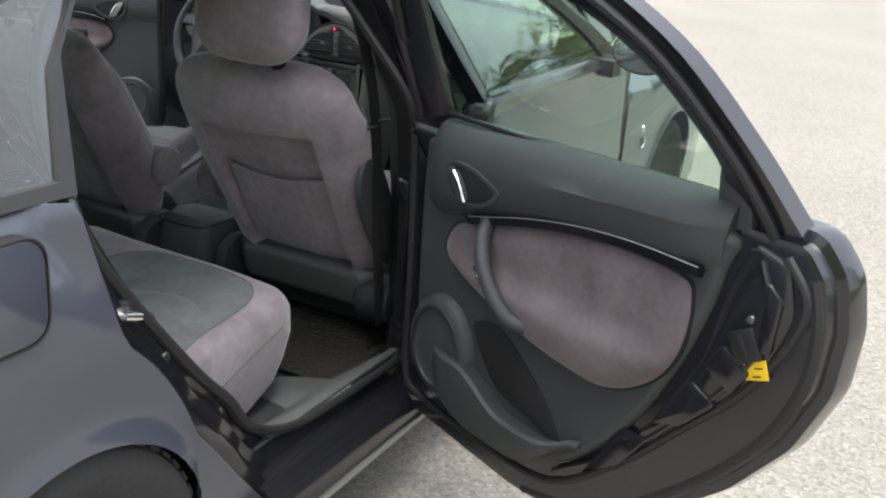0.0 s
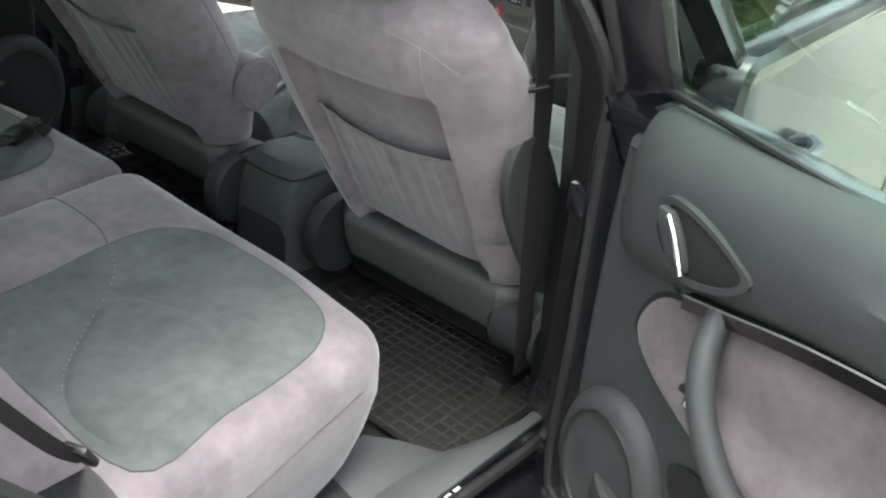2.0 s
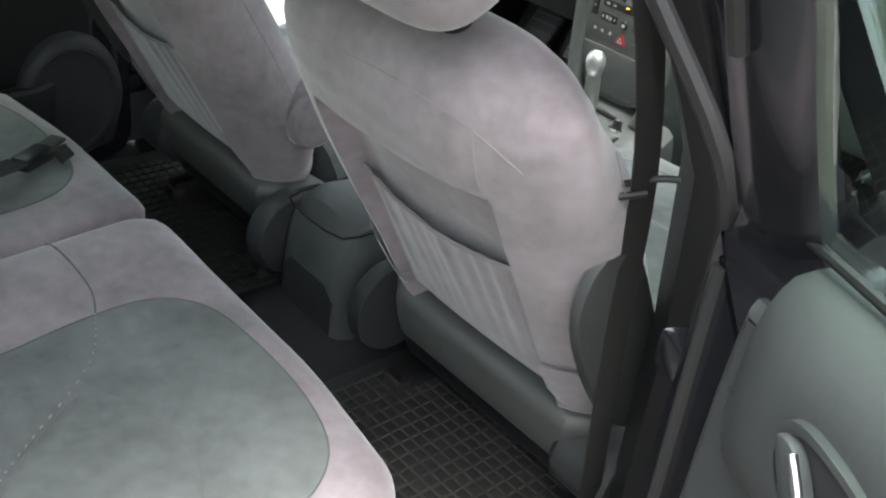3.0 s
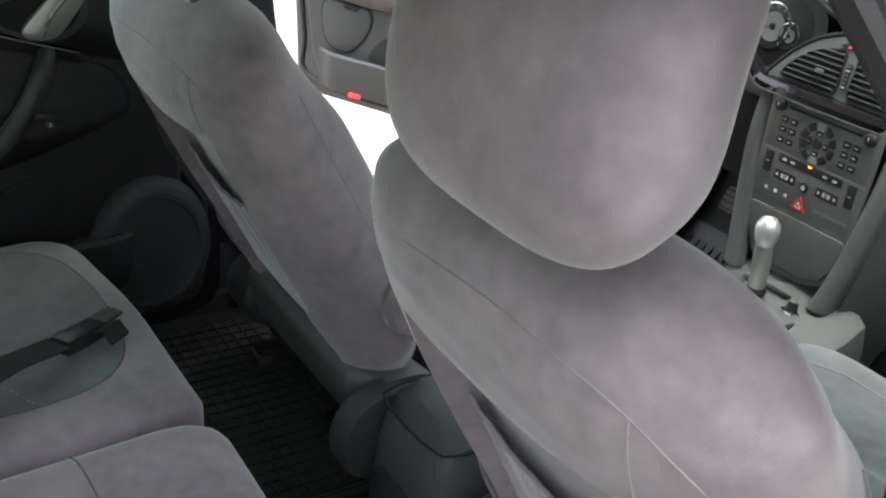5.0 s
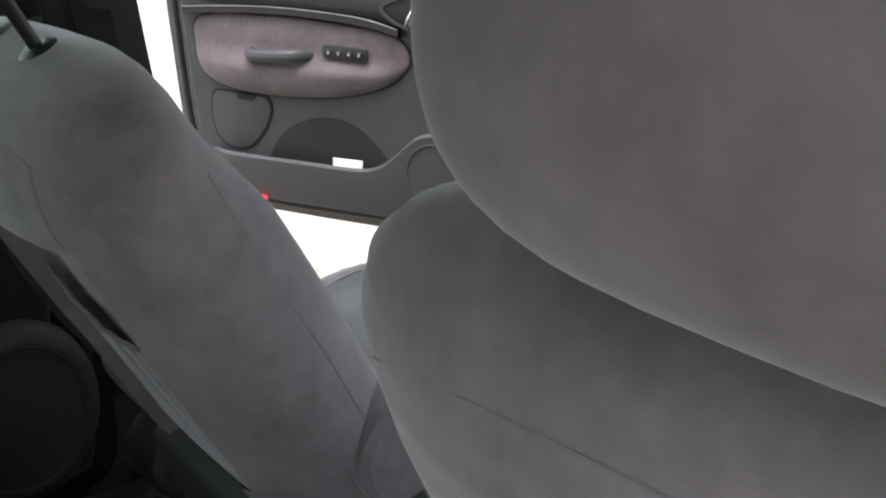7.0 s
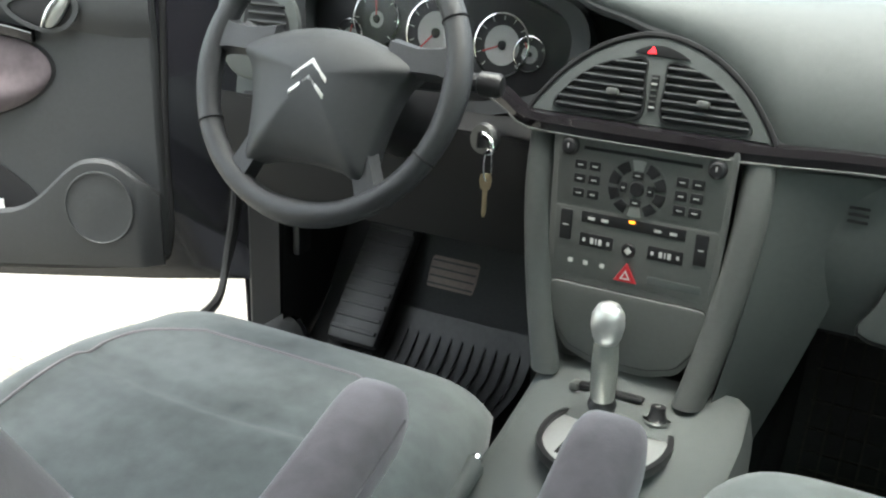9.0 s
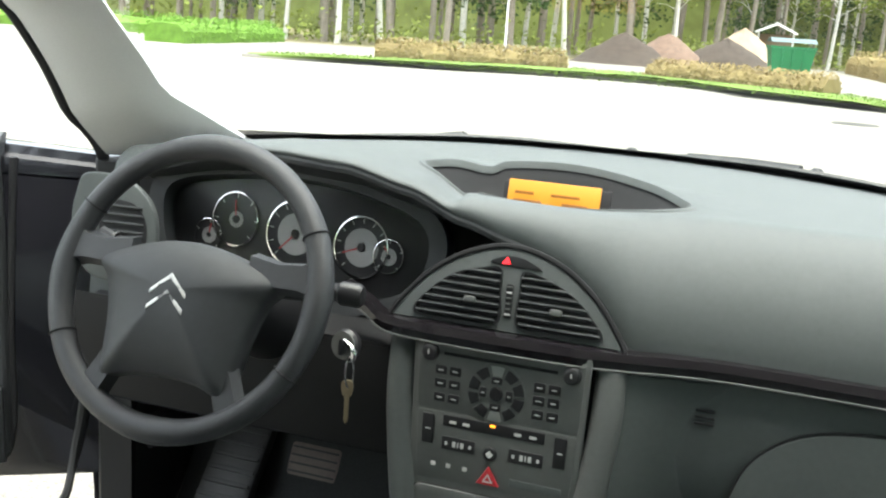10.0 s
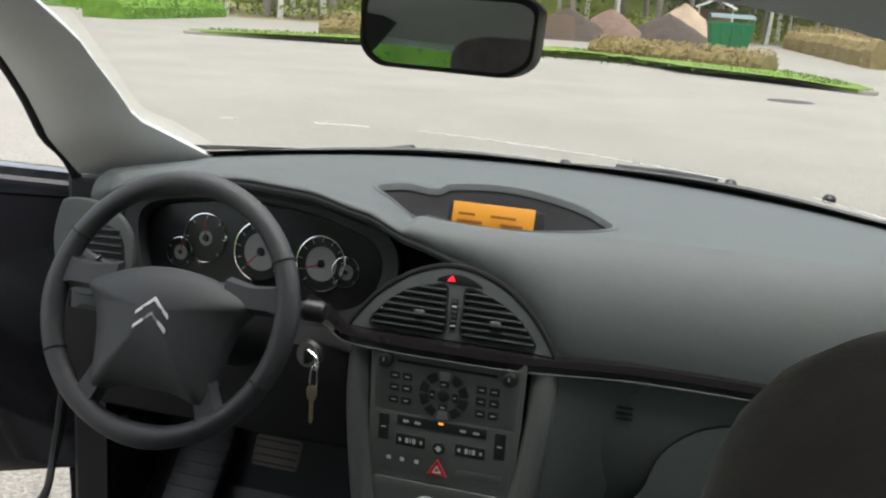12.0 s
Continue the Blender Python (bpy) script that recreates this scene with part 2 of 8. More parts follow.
def rbox(sx, sy, sz, r=0.004, m=None, bm=None, seg=2):
    """A box with rounded edges, its middle at the origin of m."""
    bm = bm or bmesh.new()
    made = bmesh.ops.create_cube(bm, size=1.0)["verts"]
    bmesh.ops.scale(bm, vec=(sx, sy, sz), verts=made)
    edges = list({e for v in made for e in v.link_edges})
    cut = bmesh.ops.bevel(bm, geom=edges, offset=min(r, 0.45 * min(sx, sy, sz)), segments=seg, affect="EDGES", profile=0.5)
    if m is not None:
        vs = list({v for f in cut["faces"] for v in f.verts} | {v for v in made if v.is_valid})
        bmesh.ops.transform(bm, matrix=m, verts=vs)
    return bm


def plate(outline, depth, r=0.003, m=None, bm=None):
    """A slab: a closed outline in the local xy plane, from z = 0 to depth, with softened edges on the far side."""
    bm = bm or bmesh.new()
    pts = [Vector((p[0], p[1], 0)) for p in outline]
    if sum(a.x * b.y - a.y * b.x for a, b in zip(pts, pts[1:] + pts[:1])) < 0:
        pts.reverse()
    n = len(pts)

    def inset(d):
        out = []
        for i in range(n):
            e1, e2 = (pts[i] - pts[i - 1]).normalized(), (pts[(i + 1) % n] - pts[i]).normalized()
            nrm = Vector((-(e1.y + e2.y), e1.x + e2.x, 0))
            nrm = nrm.normalized() if nrm.length > 1e-6 else Vector((-e1.y, e1.x, 0))
            out.append(pts[i] + nrm * d)
        return out

    m = m or Matrix()
    rings = []
    for d, z in ((0, 0), (0, depth - r if depth > 0 else depth + r), (r * 0.3, depth - (0.3 * r if depth > 0 else -0.3 * r)), (r, depth)):
        rings.append([m @ Vector((p.x, p.y, z)) for p in (inset(d) if d else pts)])
    return loft(rings, True, True, bm)


def rounded(points, r=0.01, n=4):
    """Rounds the corners of a closed outline."""
    pts = [Vector((p[0], p[1], 0)) for p in points]
    out = []
    for i, p in enumerate(pts):
        a, b = pts[i - 1], pts[(i + 1) % len(pts)]
        ra = min(r, 0.45 * (a - p).length, 0.45 * (b - p).length)
        s, e = p + (a - p).normalized() * ra, p + (b - p).normalized() * ra
        for k in range(n + 1):
            t = k / n
            out.append(s * (1 - t) ** 2 + p * 2 * t * (1 - t) + e * t * t)
    return [(q.x, q.y) for q in out]


def smooth_outline(points, n=48):
    return [(q.x, q.y) for q in curve([(p[0], p[1], 0) for p in points], n, True)]


def ellipse(cx, cy, rx, ry, n=32, start=0.0):
    return [(cx + rx * math.cos(start + k * math.tau / n), cy + ry * math.sin(start + k * math.tau / n)) for k in range(n)]


def revolve(profile, n=24, m=None, bm=None, caps=True):
    """Turns (radius, height) pairs round the local z axis."""
    m = m or Matrix()
    rings = [[m @ Vector((r * math.cos(k * math.tau / n), r * math.sin(k * math.tau / n), z)) for k in range(n)] for r, z in profile]
    return loft(rings, True, caps, bm)


def frame_ring(outer, inner, depth, m=None, bm=None, z0=0.0):
    """A flat frame between two outlines of equal count, from z0 to depth."""
    m = m or Matrix()
    rings = [[m @ Vector((p[0], p[1], z)) for p in o] for o, z in ((outer, z0), (outer, depth), (inner, depth), (inner, z0), (outer, z0))]
    return loft(rings, True, False, bm)


def lerp_table(table, x):
    """Linear look-up in rows (x, value, value ...)."""
    if x <= table[0][0]:
        return table[0][1:]
    for a, b in zip(table, table[1:]):
        if x <= b[0]:
            t = (x - a[0]) / (b[0] - a[0])
            t = t * t * (3 - 2 * t) * 0.5 + t * 0.5
            return tuple(p + (q - p) * t for p, q in zip(a[1:], b[1:]))
    return table[-1][1:]


def step(a, b, x):
    t = min(1.0, max(0.0, (x - a) / (b - a)))
    return t * t * (3 - 2 * t)


def table_at(table, x):
    """Straight-line look-up in rows (x, value), carried on past both ends."""
    k = 0
    while k < len(table) - 2 and x > table[k + 1][0]:
        k += 1
    (a, p), (b, q) = table[k], table[k + 1]
    return p + (q - p) * (x - a) / (b - a)


def warp_to_view(root, place):
    """Warps an assembly that was drawn at nominal size to fit the camera's view."""
    def go(ob, world):
        world = world @ ob.matrix_basis
        if ob.type == "MESH":
            back = world.inverted()
            for vert in ob.data.vertices:
                vert.co = back @ place(world @ vert.co)
        for child in ob.children:
            go(child, world)
    go(root, Matrix())


def upright(x, y, z, tilt=0.0, turn=0.0):
    """A pose whose local x runs right, y up and z towards the rear of the car."""
    return pose(x, y, z, 90 + tilt, 0, turn)


# ---- the ground and the surroundings ----
g = grid(lambda u, v: Vector(((u - 0.5) * 700, (v - 0.35) * 700, 0)), 40, 40)
tagged(part("ground", g, FOREST, m=pose(0, 0, -0.02)), "brown leafy earth under the woods", "ground", kind="structure")
lot = smooth_outline([(-70, -40), (70, -40), (70, 45), (34, 58), (16, 74), (8, 72), (4, 58), (-4, 52), (-10, 47), (-20, 45), (-36, 41), (-70, 38)], 60)
road = part("road", plate(lot, 0.02, 0.005, pose(0, 0, -0.02)), ASPHALT)
tagged(road, "pale worn asphalt of an open parking lot", "asphalt", kind="structure")

# loose grit and pebbles near the car
rng = random.Random(5)
bm = bmesh.new()
for k in range(2600):
    x, y = rng.uniform(0.9, 4.2), rng.uniform(-3.0, 5.5)
    if k % 3 == 0:
        x, y = rng.uniform(-3.2, -0.9), rng.uniform(-0.6, 3.0)
    r = rng.uniform(0.0015, 0.005)
    c = Vector((x, y, r * 0.3))
    vs = [bm.verts.new(c + Vector((math.cos(a) * r * rng.uniform(0.7, 1.2), math.sin(a) * r * rng.uniform(0.7, 1.2), 0))) for a in (0, 1.6, 3.1, 4.7)]
    top = bm.verts.new(c + Vector((0, 0, r)))
    for i in range(4):
        bm.faces.new((vs[i], vs[(i + 1) % 4], top))
GRIT = node_material("grit", (0.36, 0.33, 0.28), 0.9, 0, 300, 0.4, stain=0.3, stain_scale=60)
tagged(part("grit", bm, GRIT, smooth=False), "loose grit and small stones on the asphalt", "grit", kind="stuff")
bm = bmesh.new()
for k in range(26):
    x, y, a = rng.uniform(1.0, 2.6), rng.uniform(-1.2, 2.0), rng.uniform(0, 6.28)
    pts = [(x + math.cos(a + t) * 0.012 * t, y + math.sin(a + t) * 0.016 * t, 0.002 + 0.001 * t) for t in (0, 0.8, 1.6, 2.6)]
    tube(pts, 0.0009, 4, bm=bm)
tagged(part("dry_twigs", bm, BARK), "thin dry twigs and straw on the asphalt", "twigs", kind="stuff")

# a manhole cover in the lot
cover = thing("manhole_cover", "round cast-iron manhole cover sunk in the asphalt", "manhole cover", m=pose(3.4, 18.63, 0.0))
part("ring", revolve([(0.30, -0.01), (0.42, -0.01), (0.42, 0.006), (0.30, 0.006)], 32), IRON, cover)
part("lid", revolve([(0.01, 0.003), (0.12, 0.003), (0.13, 0.008), (0.29, 0.008), (0.295, 0.0)], 32), IRON, cover)


def island(name, label, outline, height, material, seed, hedge=None):
    """A kerbed island with turf, and a clipped hedge if one is given as a stretch (x0, y0, x1, y1, width, height, material)."""
    base = thing(name, label, "grass")
    part("kerb", plate(outline, 0.10, 0.03), KERB, base)
    pts = [Vector((p[0], p[1], 0)) for p in outline]
    mid = sum(pts, Vector()) / len(pts)
    r = random.Random(seed)
    rings = []
    for s, z in ((0.99, 0.06), (0.985, 0.12), (0.96, height * 0.6), (0.8, height * 0.85), (0.5, height)):
        rings.append([(mid.x + (p.x - mid.x) * s, mid.y + (p.y - mid.y) * s, z + r.uniform(-0.02, 0.02)) for p in pts])
    part("turf", loft(rings), GRASS, base)
    bm = bmesh.new()
    for k in range(4200):
        a, b, t = r.choice(pts), r.choice(pts), r.random()
        q = mid + (a + (b - a) * t - mid) * 0.93
        h, w, turn = r.uniform(0.02, 0.07), r.uniform(0.01, 0.03), r.uniform(0, 3.14)
        d = Vector((math.cos(turn) * w, math.sin(turn) * w, 0))
        z0 = height * 0.8
        v = [bm.verts.new(q + d + Vector((0, 0, z0))), bm.verts.new(q - d + Vector((0, 0, z0))), bm.verts.new(q + d.orthogonal() * 0.4 + Vector((0, 0, z0 + h)))]
        bm.faces.new(v)
    tagged(part("grass_blades", bm, GRASS, base, smooth=False), kind="stuff")
    return base


def hedge_row(label, a, b, width, height, material, seed, count=2600):
    """A hedge of many small twigs and leaves along a line."""
    r = random.Random(seed)
    a, b = Vector((*a, 0)), Vector((*b, 0))
    along = b - a
    side = Vector((-along.y, along.x, 0)).normalized()
    base = thing("hedge", label, "hedge", m=Matrix.Translation(a))
    bm = bmesh.new()
    n = 26
    rings = []
    for i in range(n + 1):
        t = i / n
        p = along * t
        w, h = width * 0.42 * r.uniform(0.85, 1.1), height * 0.82 * r.uniform(0.88, 1.06)
        rings.append([p + side * w * sx + Vector((0, 0, h * sz)) for sx, sz in ((-1, 0), (-1, 0.6), (-0.7, 0.95), (0, 1.0), (0.7, 0.95), (1, 0.6), (1, 0))])
    loft(rings, True, True, bm)
    part("twig_core", bm, material, base, smooth=False)
    bm = bmesh.new()
    for k in range(count):
        t, ang = r.random(), r.uniform(0, math.pi)
        p = along * t + side * math.cos(ang) * width * 0.5 * r.uniform(0.8, 1.08)
        p.z = math.sin(ang) ** 0.6 * height * r.uniform(0.75, 1.1)
        s = r.uniform(0.03, 0.08)
        d = Vector((r.uniform(-1, 1), r.uniform(-1, 1), r.uniform(-0.6, 1))).normalized()
        e = d.orthogonal().normalized()
        bm.faces.new([bm.verts.new(p + q) for q in (d * s, e * s * 0.5, -d * s * 0.6, -e * s * 0.5)])
    tagged(part("hedge_leaves", bm, material, base, smooth=False), kind="stuff")
    return base


island("grass_island", "kerbed island of fresh green grass in the lot",
       smooth_outline([(-12.0, 26.2), (-10.1, 26.6), (-8.0, 28.2), (-5.0, 29.3), (-2.2, 29.6), (0.5, 29.2), (2.2, 28.2), (3.9, 26.1), (5.2, 22.9), (5.9, 22.8), (5.8, 25.5), (5.2, 28.0), (4.0, 30.5), (1.0, 32.8), (-2.0, 33.5), (-6.0, 32.8), (-9.0, 31.0), (-11.5, 28.0)], 60), 0.20, GRASS, 3)
hedge_row("low clipped hedge with brown spring twigs on the island", (-9.3, 30.3), (-3.4, 31.9), 1.1, 0.72, HEDGE, 11, 3600)
hedge_row("low clipped hedge with brown spring twigs on the island", (-0.6, 31.2), (4.2, 27.9), 1.1, 0.66, HEDGE, 12, 3600)
hedge_row("far clipped hedge beside the side road", (10.0, 39.5), (10.6, 66.0), 1.6, 1.35, HEDGE, 13)
hedge_row("row of bright green leafy bushes at the lot's edge", (-17.9, 32.5), (-18.9, 44.0), 2.0, 0.85, BUSH, 14, 4200)
hedge_row("row of bright green leafy bushes at the lot's edge", (-34, 38.5), (-23.0, 43.5), 2.2, 0.9, BUSH, 15, 3200)

hedge_row("tall dense green thicket beside the lot", (-12.5, -7.0), (-4.0, -14.5), 2.4, 3.6, BUSH, 16, 9000)
# out of view; added to be reflected in the car's right side
hedge_row("unseen row of bright green bushes added for reflections", (19, -10), (19.5, 8), 2.0, 1.4, BUSH, 17, 4200)


def heap(label, x, y, r, h, material, seed):
    rr = random.Random(seed)
    rings = []
    for k in range(8):
        t = k / 7
        rings.append([(math.cos(a) * r * (1 - t) ** 0.8 * (1.5 if i % 2 else 1.45) * rr.uniform(0.92, 1.08) + 0.01 * math.cos(a), math.sin(a) * r * (1 - t) ** 0.8 * rr.uniform(0.92, 1.08) + 0.01 * math.sin(a), h * t * rr.uniform(0.95, 1.05))
                      for i, a in enumerate([q * math.tau / 28 for q in range(28)])])
    ob = part("earth_heap", loft(rings), material, m=pose(x, y, -0.02), angle=60)
    tagged(ob, label, "heap")


heap("heap of dark soil dumped beyond the lot", -2.6, 49, 1.7, 1.5, SOIL, 1)
heap("heap of reddish brown earth beyond the lot", -0.6, 50, 1.5, 1.6, node_material("red earth", (0.15, 0.10, 0.075), 0.95, 0, 4, 0.4, 0.8, 8, 0.25, 0.8), 2)
heap("heap of dark soil beside the sand", 2.2, 50.5, 1.8, 1.55, SOIL, 3)
heap("heap of pale sand behind the soil", 3.1, 53.5, 1.7, 2.1, SAND, 4)

# the green wheeled container
bin_ob = thing("waste_container", "green plastic waste container with a grey lid", "waste bin", m=pose(4.89, 47.5, 0.0, 0, 0, 6) @ Matrix.Diagonal((1.12, 1.1, 1.1, 1)))
rings = [[(sx * w, sy * d, z) for sx, sy in ((-1, -1), (1, -1), (1, 1), (-1, 1))] for w, d, z in ((0.72, 0.42, 0.18), (0.86, 0.55, 1.15), (0.90, 0.58, 1.16), (0.90, 0.58, 1.24))]
part("tub", loft(rings), BIN, bin_ob)
part("lid", grid(lambda u, v: Vector(((u - 0.5) * 1.78, (v - 0.5) * 1.14, 1.25 + 0.32 * math.sin(math.pi * (0.15 + 0.7 * v)))), 6, 10, 0.03), BINLID, bin_ob)
for sx in (-0.4, 0.0, 0.4):
    part("rib", rbox(0.05, 0.06, 0.8, 0.01, pose(sx, -0.53, 0.7, 6)), BIN, bin_ob)
for sx, sy in ((-0.6, -0.35), (0.6, -0.35), (-0.6, 0.35), (0.6, 0.35)):
    part("wheel", revolve([(0.02, -0.03), (0.1, -0.03), (0.1, 0.03), (0.02, 0.03)], 14, pose(sx, sy, 0.10, 0, 90)), BLACK, bin_ob)
for sx in (-0.94, 0.94):
    part("handle", tube([(sx, -0.2, 1.1), (sx * 1.05, -0.1, 1.1), (sx * 1.05, 0.1, 1.1), (sx, 0.2, 1.1)], 0.02, 8), BINLID, bin_ob)

# the small open shed with a white gable board
shed = thing("shed", "small timber shed with a white-edged gable", "shed", m=pose(5.5, 66, 0, 0, 0, -4))
part("wall", rbox(2.0, 0.12, 2.1, 0.01, pose(0.2, 1.4, 1.05)), WOOD, shed)
for sx in (-0.9, 1.2):
    part("post", rbox(0.12, 0.12, 2.2, 0.01, pose(sx, 0, 1.1)), WHITE, shed)
for s in (-1, 1):
    part("roof", rbox(1.45, 2.2, 0.08, 0.01, pose(0.15 + s * 0.6, 0.6, 2.45, 0, s * 24)), WOOD, shed)
    part("gable_board", rbox(1.45, 0.05, 0.14, 0.01, pose(0.15 + s * 0.6, -0.53, 2.45, 0, s * 24)), WHITE, shed)
shelter = thing("shelter", "grey timber shelter at the wood's edge", "shelter", m=pose(15, 68, 0))
part("roof", rbox(2.4, 1.8, 0.12, 0.02, pose(0, 0, 2.2, 6)), IRON, shelter)
for sx in (-1.0, -0.35, 0.35, 1.0):
    part("post", rbox(0.12, 0.12, 2.2, 0.01, pose(sx, -0.7, 1.1)), BARK, shelter)
part("wall", rbox(2.2, 0.08, 2.0, 0.01, pose(0, 0.7, 1.0)), WOOD, shelter)
pole = thing("lamp_post", "thin white metal post at the lot's edge", "post", m=pose(-8.1, 47.2, 0))
part("shaft", revolve([(0.06, 0), (0.045, 2.5), (0.04, 7.0)], 12), WHITE, pole)
part("base", revolve([(0.12, 0), (0.12, 0.1), (0.07, 0.14)], 12), IRON, pole)
part("arm", tube([(0, 0, 6.9), (0, -0.3, 7.1), (0, -0.9, 7.15)], 0.03, 8), WHITE, pole)


# ---- the woods ----
def tree(seed, kind):
    r = random.Random(seed)
    base = thing("tree", {"birch": "slender birch with a pale trunk and thin spring leaves", "pine": "tall bare-trunked tree with a thin crown",
                          "fir": "dark green fir with drooping branches"}[kind], "tree", "trees of the wood behind the lot")
    h = r.uniform(11, 16)
    lean = Vector((r.uniform(-0.04, 0.04), r.uniform(-0.04, 0.04), 1))
    trunk = bmesh.new()
    pts = [lean * h * t + Vector((math.sin(t * 5 + seed) * 0.12, math.cos(t * 4 + seed) * 0.1, 0)) * min(1, 3 * t) for t in (0, 0.1, 0.25, 0.4, 0.55, 0.7, 0.85, 1.0)]
    w = r.uniform(0.09, 0.15)
    tube(pts, [w * (1.25 - 1.15 * t) for t in (0, 0.1, 0.25, 0.4, 0.55, 0.7, 0.85, 1.0)], 8, bm=trunk)
    crown = bmesh.new()
    tips = []
    for k in range(26 if kind != "fir" else 40):
        t = r.uniform(0.12 if kind == "fir" else 0.22, 0.98)
        root = lean * h * t
        a = r.uniform(0, math.tau)
        reach = (1.9 * (1 - t) + 0.4) if kind == "fir" else r.uniform(0.8, 2.3) * (1.15 - 0.6 * t)
        rise = -0.25 if kind == "fir" else r.uniform(0.2, 0.9)
        tip = root + Vector((math.cos(a) * reach, math.sin(a) * reach, rise * reach))
        mid = (root + tip) / 2 + Vector((0, 0, 0.1 * reach))
        tube([root, mid, tip], [0.03 * (1.2 - t), 0.018, 0.006], 5, bm=trunk)
        tips += [(root + (tip - root) * q, reach) for q in (0.45, 0.7, 0.9, 1.0)]
    for tip, reach in tips:
        for k in range(16 if kind == "fir" else 11):
            c = tip + Vector((r.gauss(0, 0.3), r.gauss(0, 0.3), r.gauss(0, 0.26)))
            s = r.uniform(0.07, 0.16)
            d = Vector((r.uniform(-1, 1), r.uniform(-1, 1), r.uniform(-0.7, 0.7))).normalized()
            e = d.orthogonal().normalized()
            crown.faces.new([crown.verts.new(c + q) for q in (d * s, e * s * 0.6, -d * s * 0.7, -e * s * 0.6)])
    part("trunk", trunk, BIRCH if kind == "birch" else BARK, base)
    tagged(part("crown", crown, FIR if kind == "fir" else LEAF, base, smooth=False), kind="stuff")
    return base


kinds = [tree(21, "birch"), tree(22, "pine"), tree(23, "pine"), tree(24, "fir"), tree(25, "birch"), tree(26, "pine")]
spots = []
rng = random.Random(77)


def wood_edge(x):
    return 47 + 8 * step(-12, -4, x) + 14 * step(-2, 8, x)


for row, (near, count) in enumerate(((0.0, 46), (4.0, 46), (9.0, 44), (15.0, 40))):
    for k in range(count):
        x = -64 + 118 * (k + rng.uniform(0.1, 0.9)) / count
        spots.append((x, wood_edge(x) + 1.0 + near + rng.uniform(0, 3.5)))
# unseen trees behind and to the right, added for reflections
for k in range(44):
    spots.append((rng.uniform(-14, 26), -19 - rng.uniform(0, 9)) if k % 2 else (25 + rng.uniform(0, 9), rng.uniform(-22, 14)))
for k, (x, y) in enumerate(spots):
    pick = kinds[k % 6] if k % 6 != 3 else kinds[3]
    turn = rng.uniform(0, 360)
    if k < 6:
        kinds[k].matrix_basis = pose(x, y, -0.05, 0, 0, turn)
    else:
        s = rng.uniform(1.0, 1.5)
        copy_thing(pick, pose(x, y, -0.05, 0, 0, turn) @ Matrix.Scale(s, 4))
bm = bmesh.new()
for k in range(9000):
    x = rng.uniform(-66, 56)
    c = Vector((x, wood_edge(x) + rng.uniform(0.5, 16), rng.uniform(0.05, 1.0) * rng.uniform(0.3, 2.2)))
    s = rng.uniform(0.08, 0.2)
    d = Vector((rng.uniform(-1, 1), rng.uniform(-1, 1), rng.uniform(-0.7, 0.7))).normalized()
    e = d.orthogonal().normalized()
    bm.faces.new([bm.verts.new(c + q) for q in (d * s, e * s * 0.6, -d * s * 0.7, -e * s * 0.6)])
tagged(part("undergrowth", bm, LEAF, smooth=False), "thin green and brown undergrowth between the trunks", "undergrowth", kind="stuff")
# plain sheet; the haze over the far wood is in its colour
bm = grid(lambda u, v: Vector((-120 + 260 * u, 96 + 8 * math.sin(u * 9) - 30 * (2 * u - 1) ** 2, 17 * v * (1 + 0.12 * math.sin(u * 60) + 0.08 * math.sin(u * 143)))), 120, 12)
tagged(part("backdrop", bm, node_material("far woods", (0.15, 0.175, 0.06), 1.0, 0, 0.9, 0.5, stain=0.35, stain_scale=0.15, spec=0.0)), "far wall of the wood, haze put into its colour", "woods", kind="structure")


# the lot and the woods are turned together to fit the camera's view
for ob in list(scene.objects):
    if ob.parent is None and ob.type in ("MESH", "EMPTY") and ob.name != "ground":
        ob.matrix_basis = pose(0.3, -0.65, 0, 0, 0, 5.7) @ pose(-0.3, 0.65, 0) @ ob.matrix_basis


# ---- the car's shell ----
car = thing("car", "dark navy estate car standing open on the lot", "car")


FRONT = 0.035  # sideways shift of the front assembly, chosen to fit the camera's view


def half_width(z):
    """Outer half width of the shell at a height."""
    return 0.90 - 0.035 * step(0.55, 0.15, z) - 0.60 * max(0.0, z - 1.0)


def shell_sheet(name, f, nu, nv, material, thick, label=""):
    return part(name, grid(f, nu, nv, thick), material, car, label)


# floor with tunnel and footwells
def floor_z(x, y):
    z = 0.215 + 0.15 * (1 - step(0.09, 0.16, abs(x))) * (1 - 0.75 * step(0.1, -0.25, y))
    z += 0.42 * step(1.02, 1.42, y) ** 1.3
    return z + 0.03 * step(-0.62, -0.75, y)


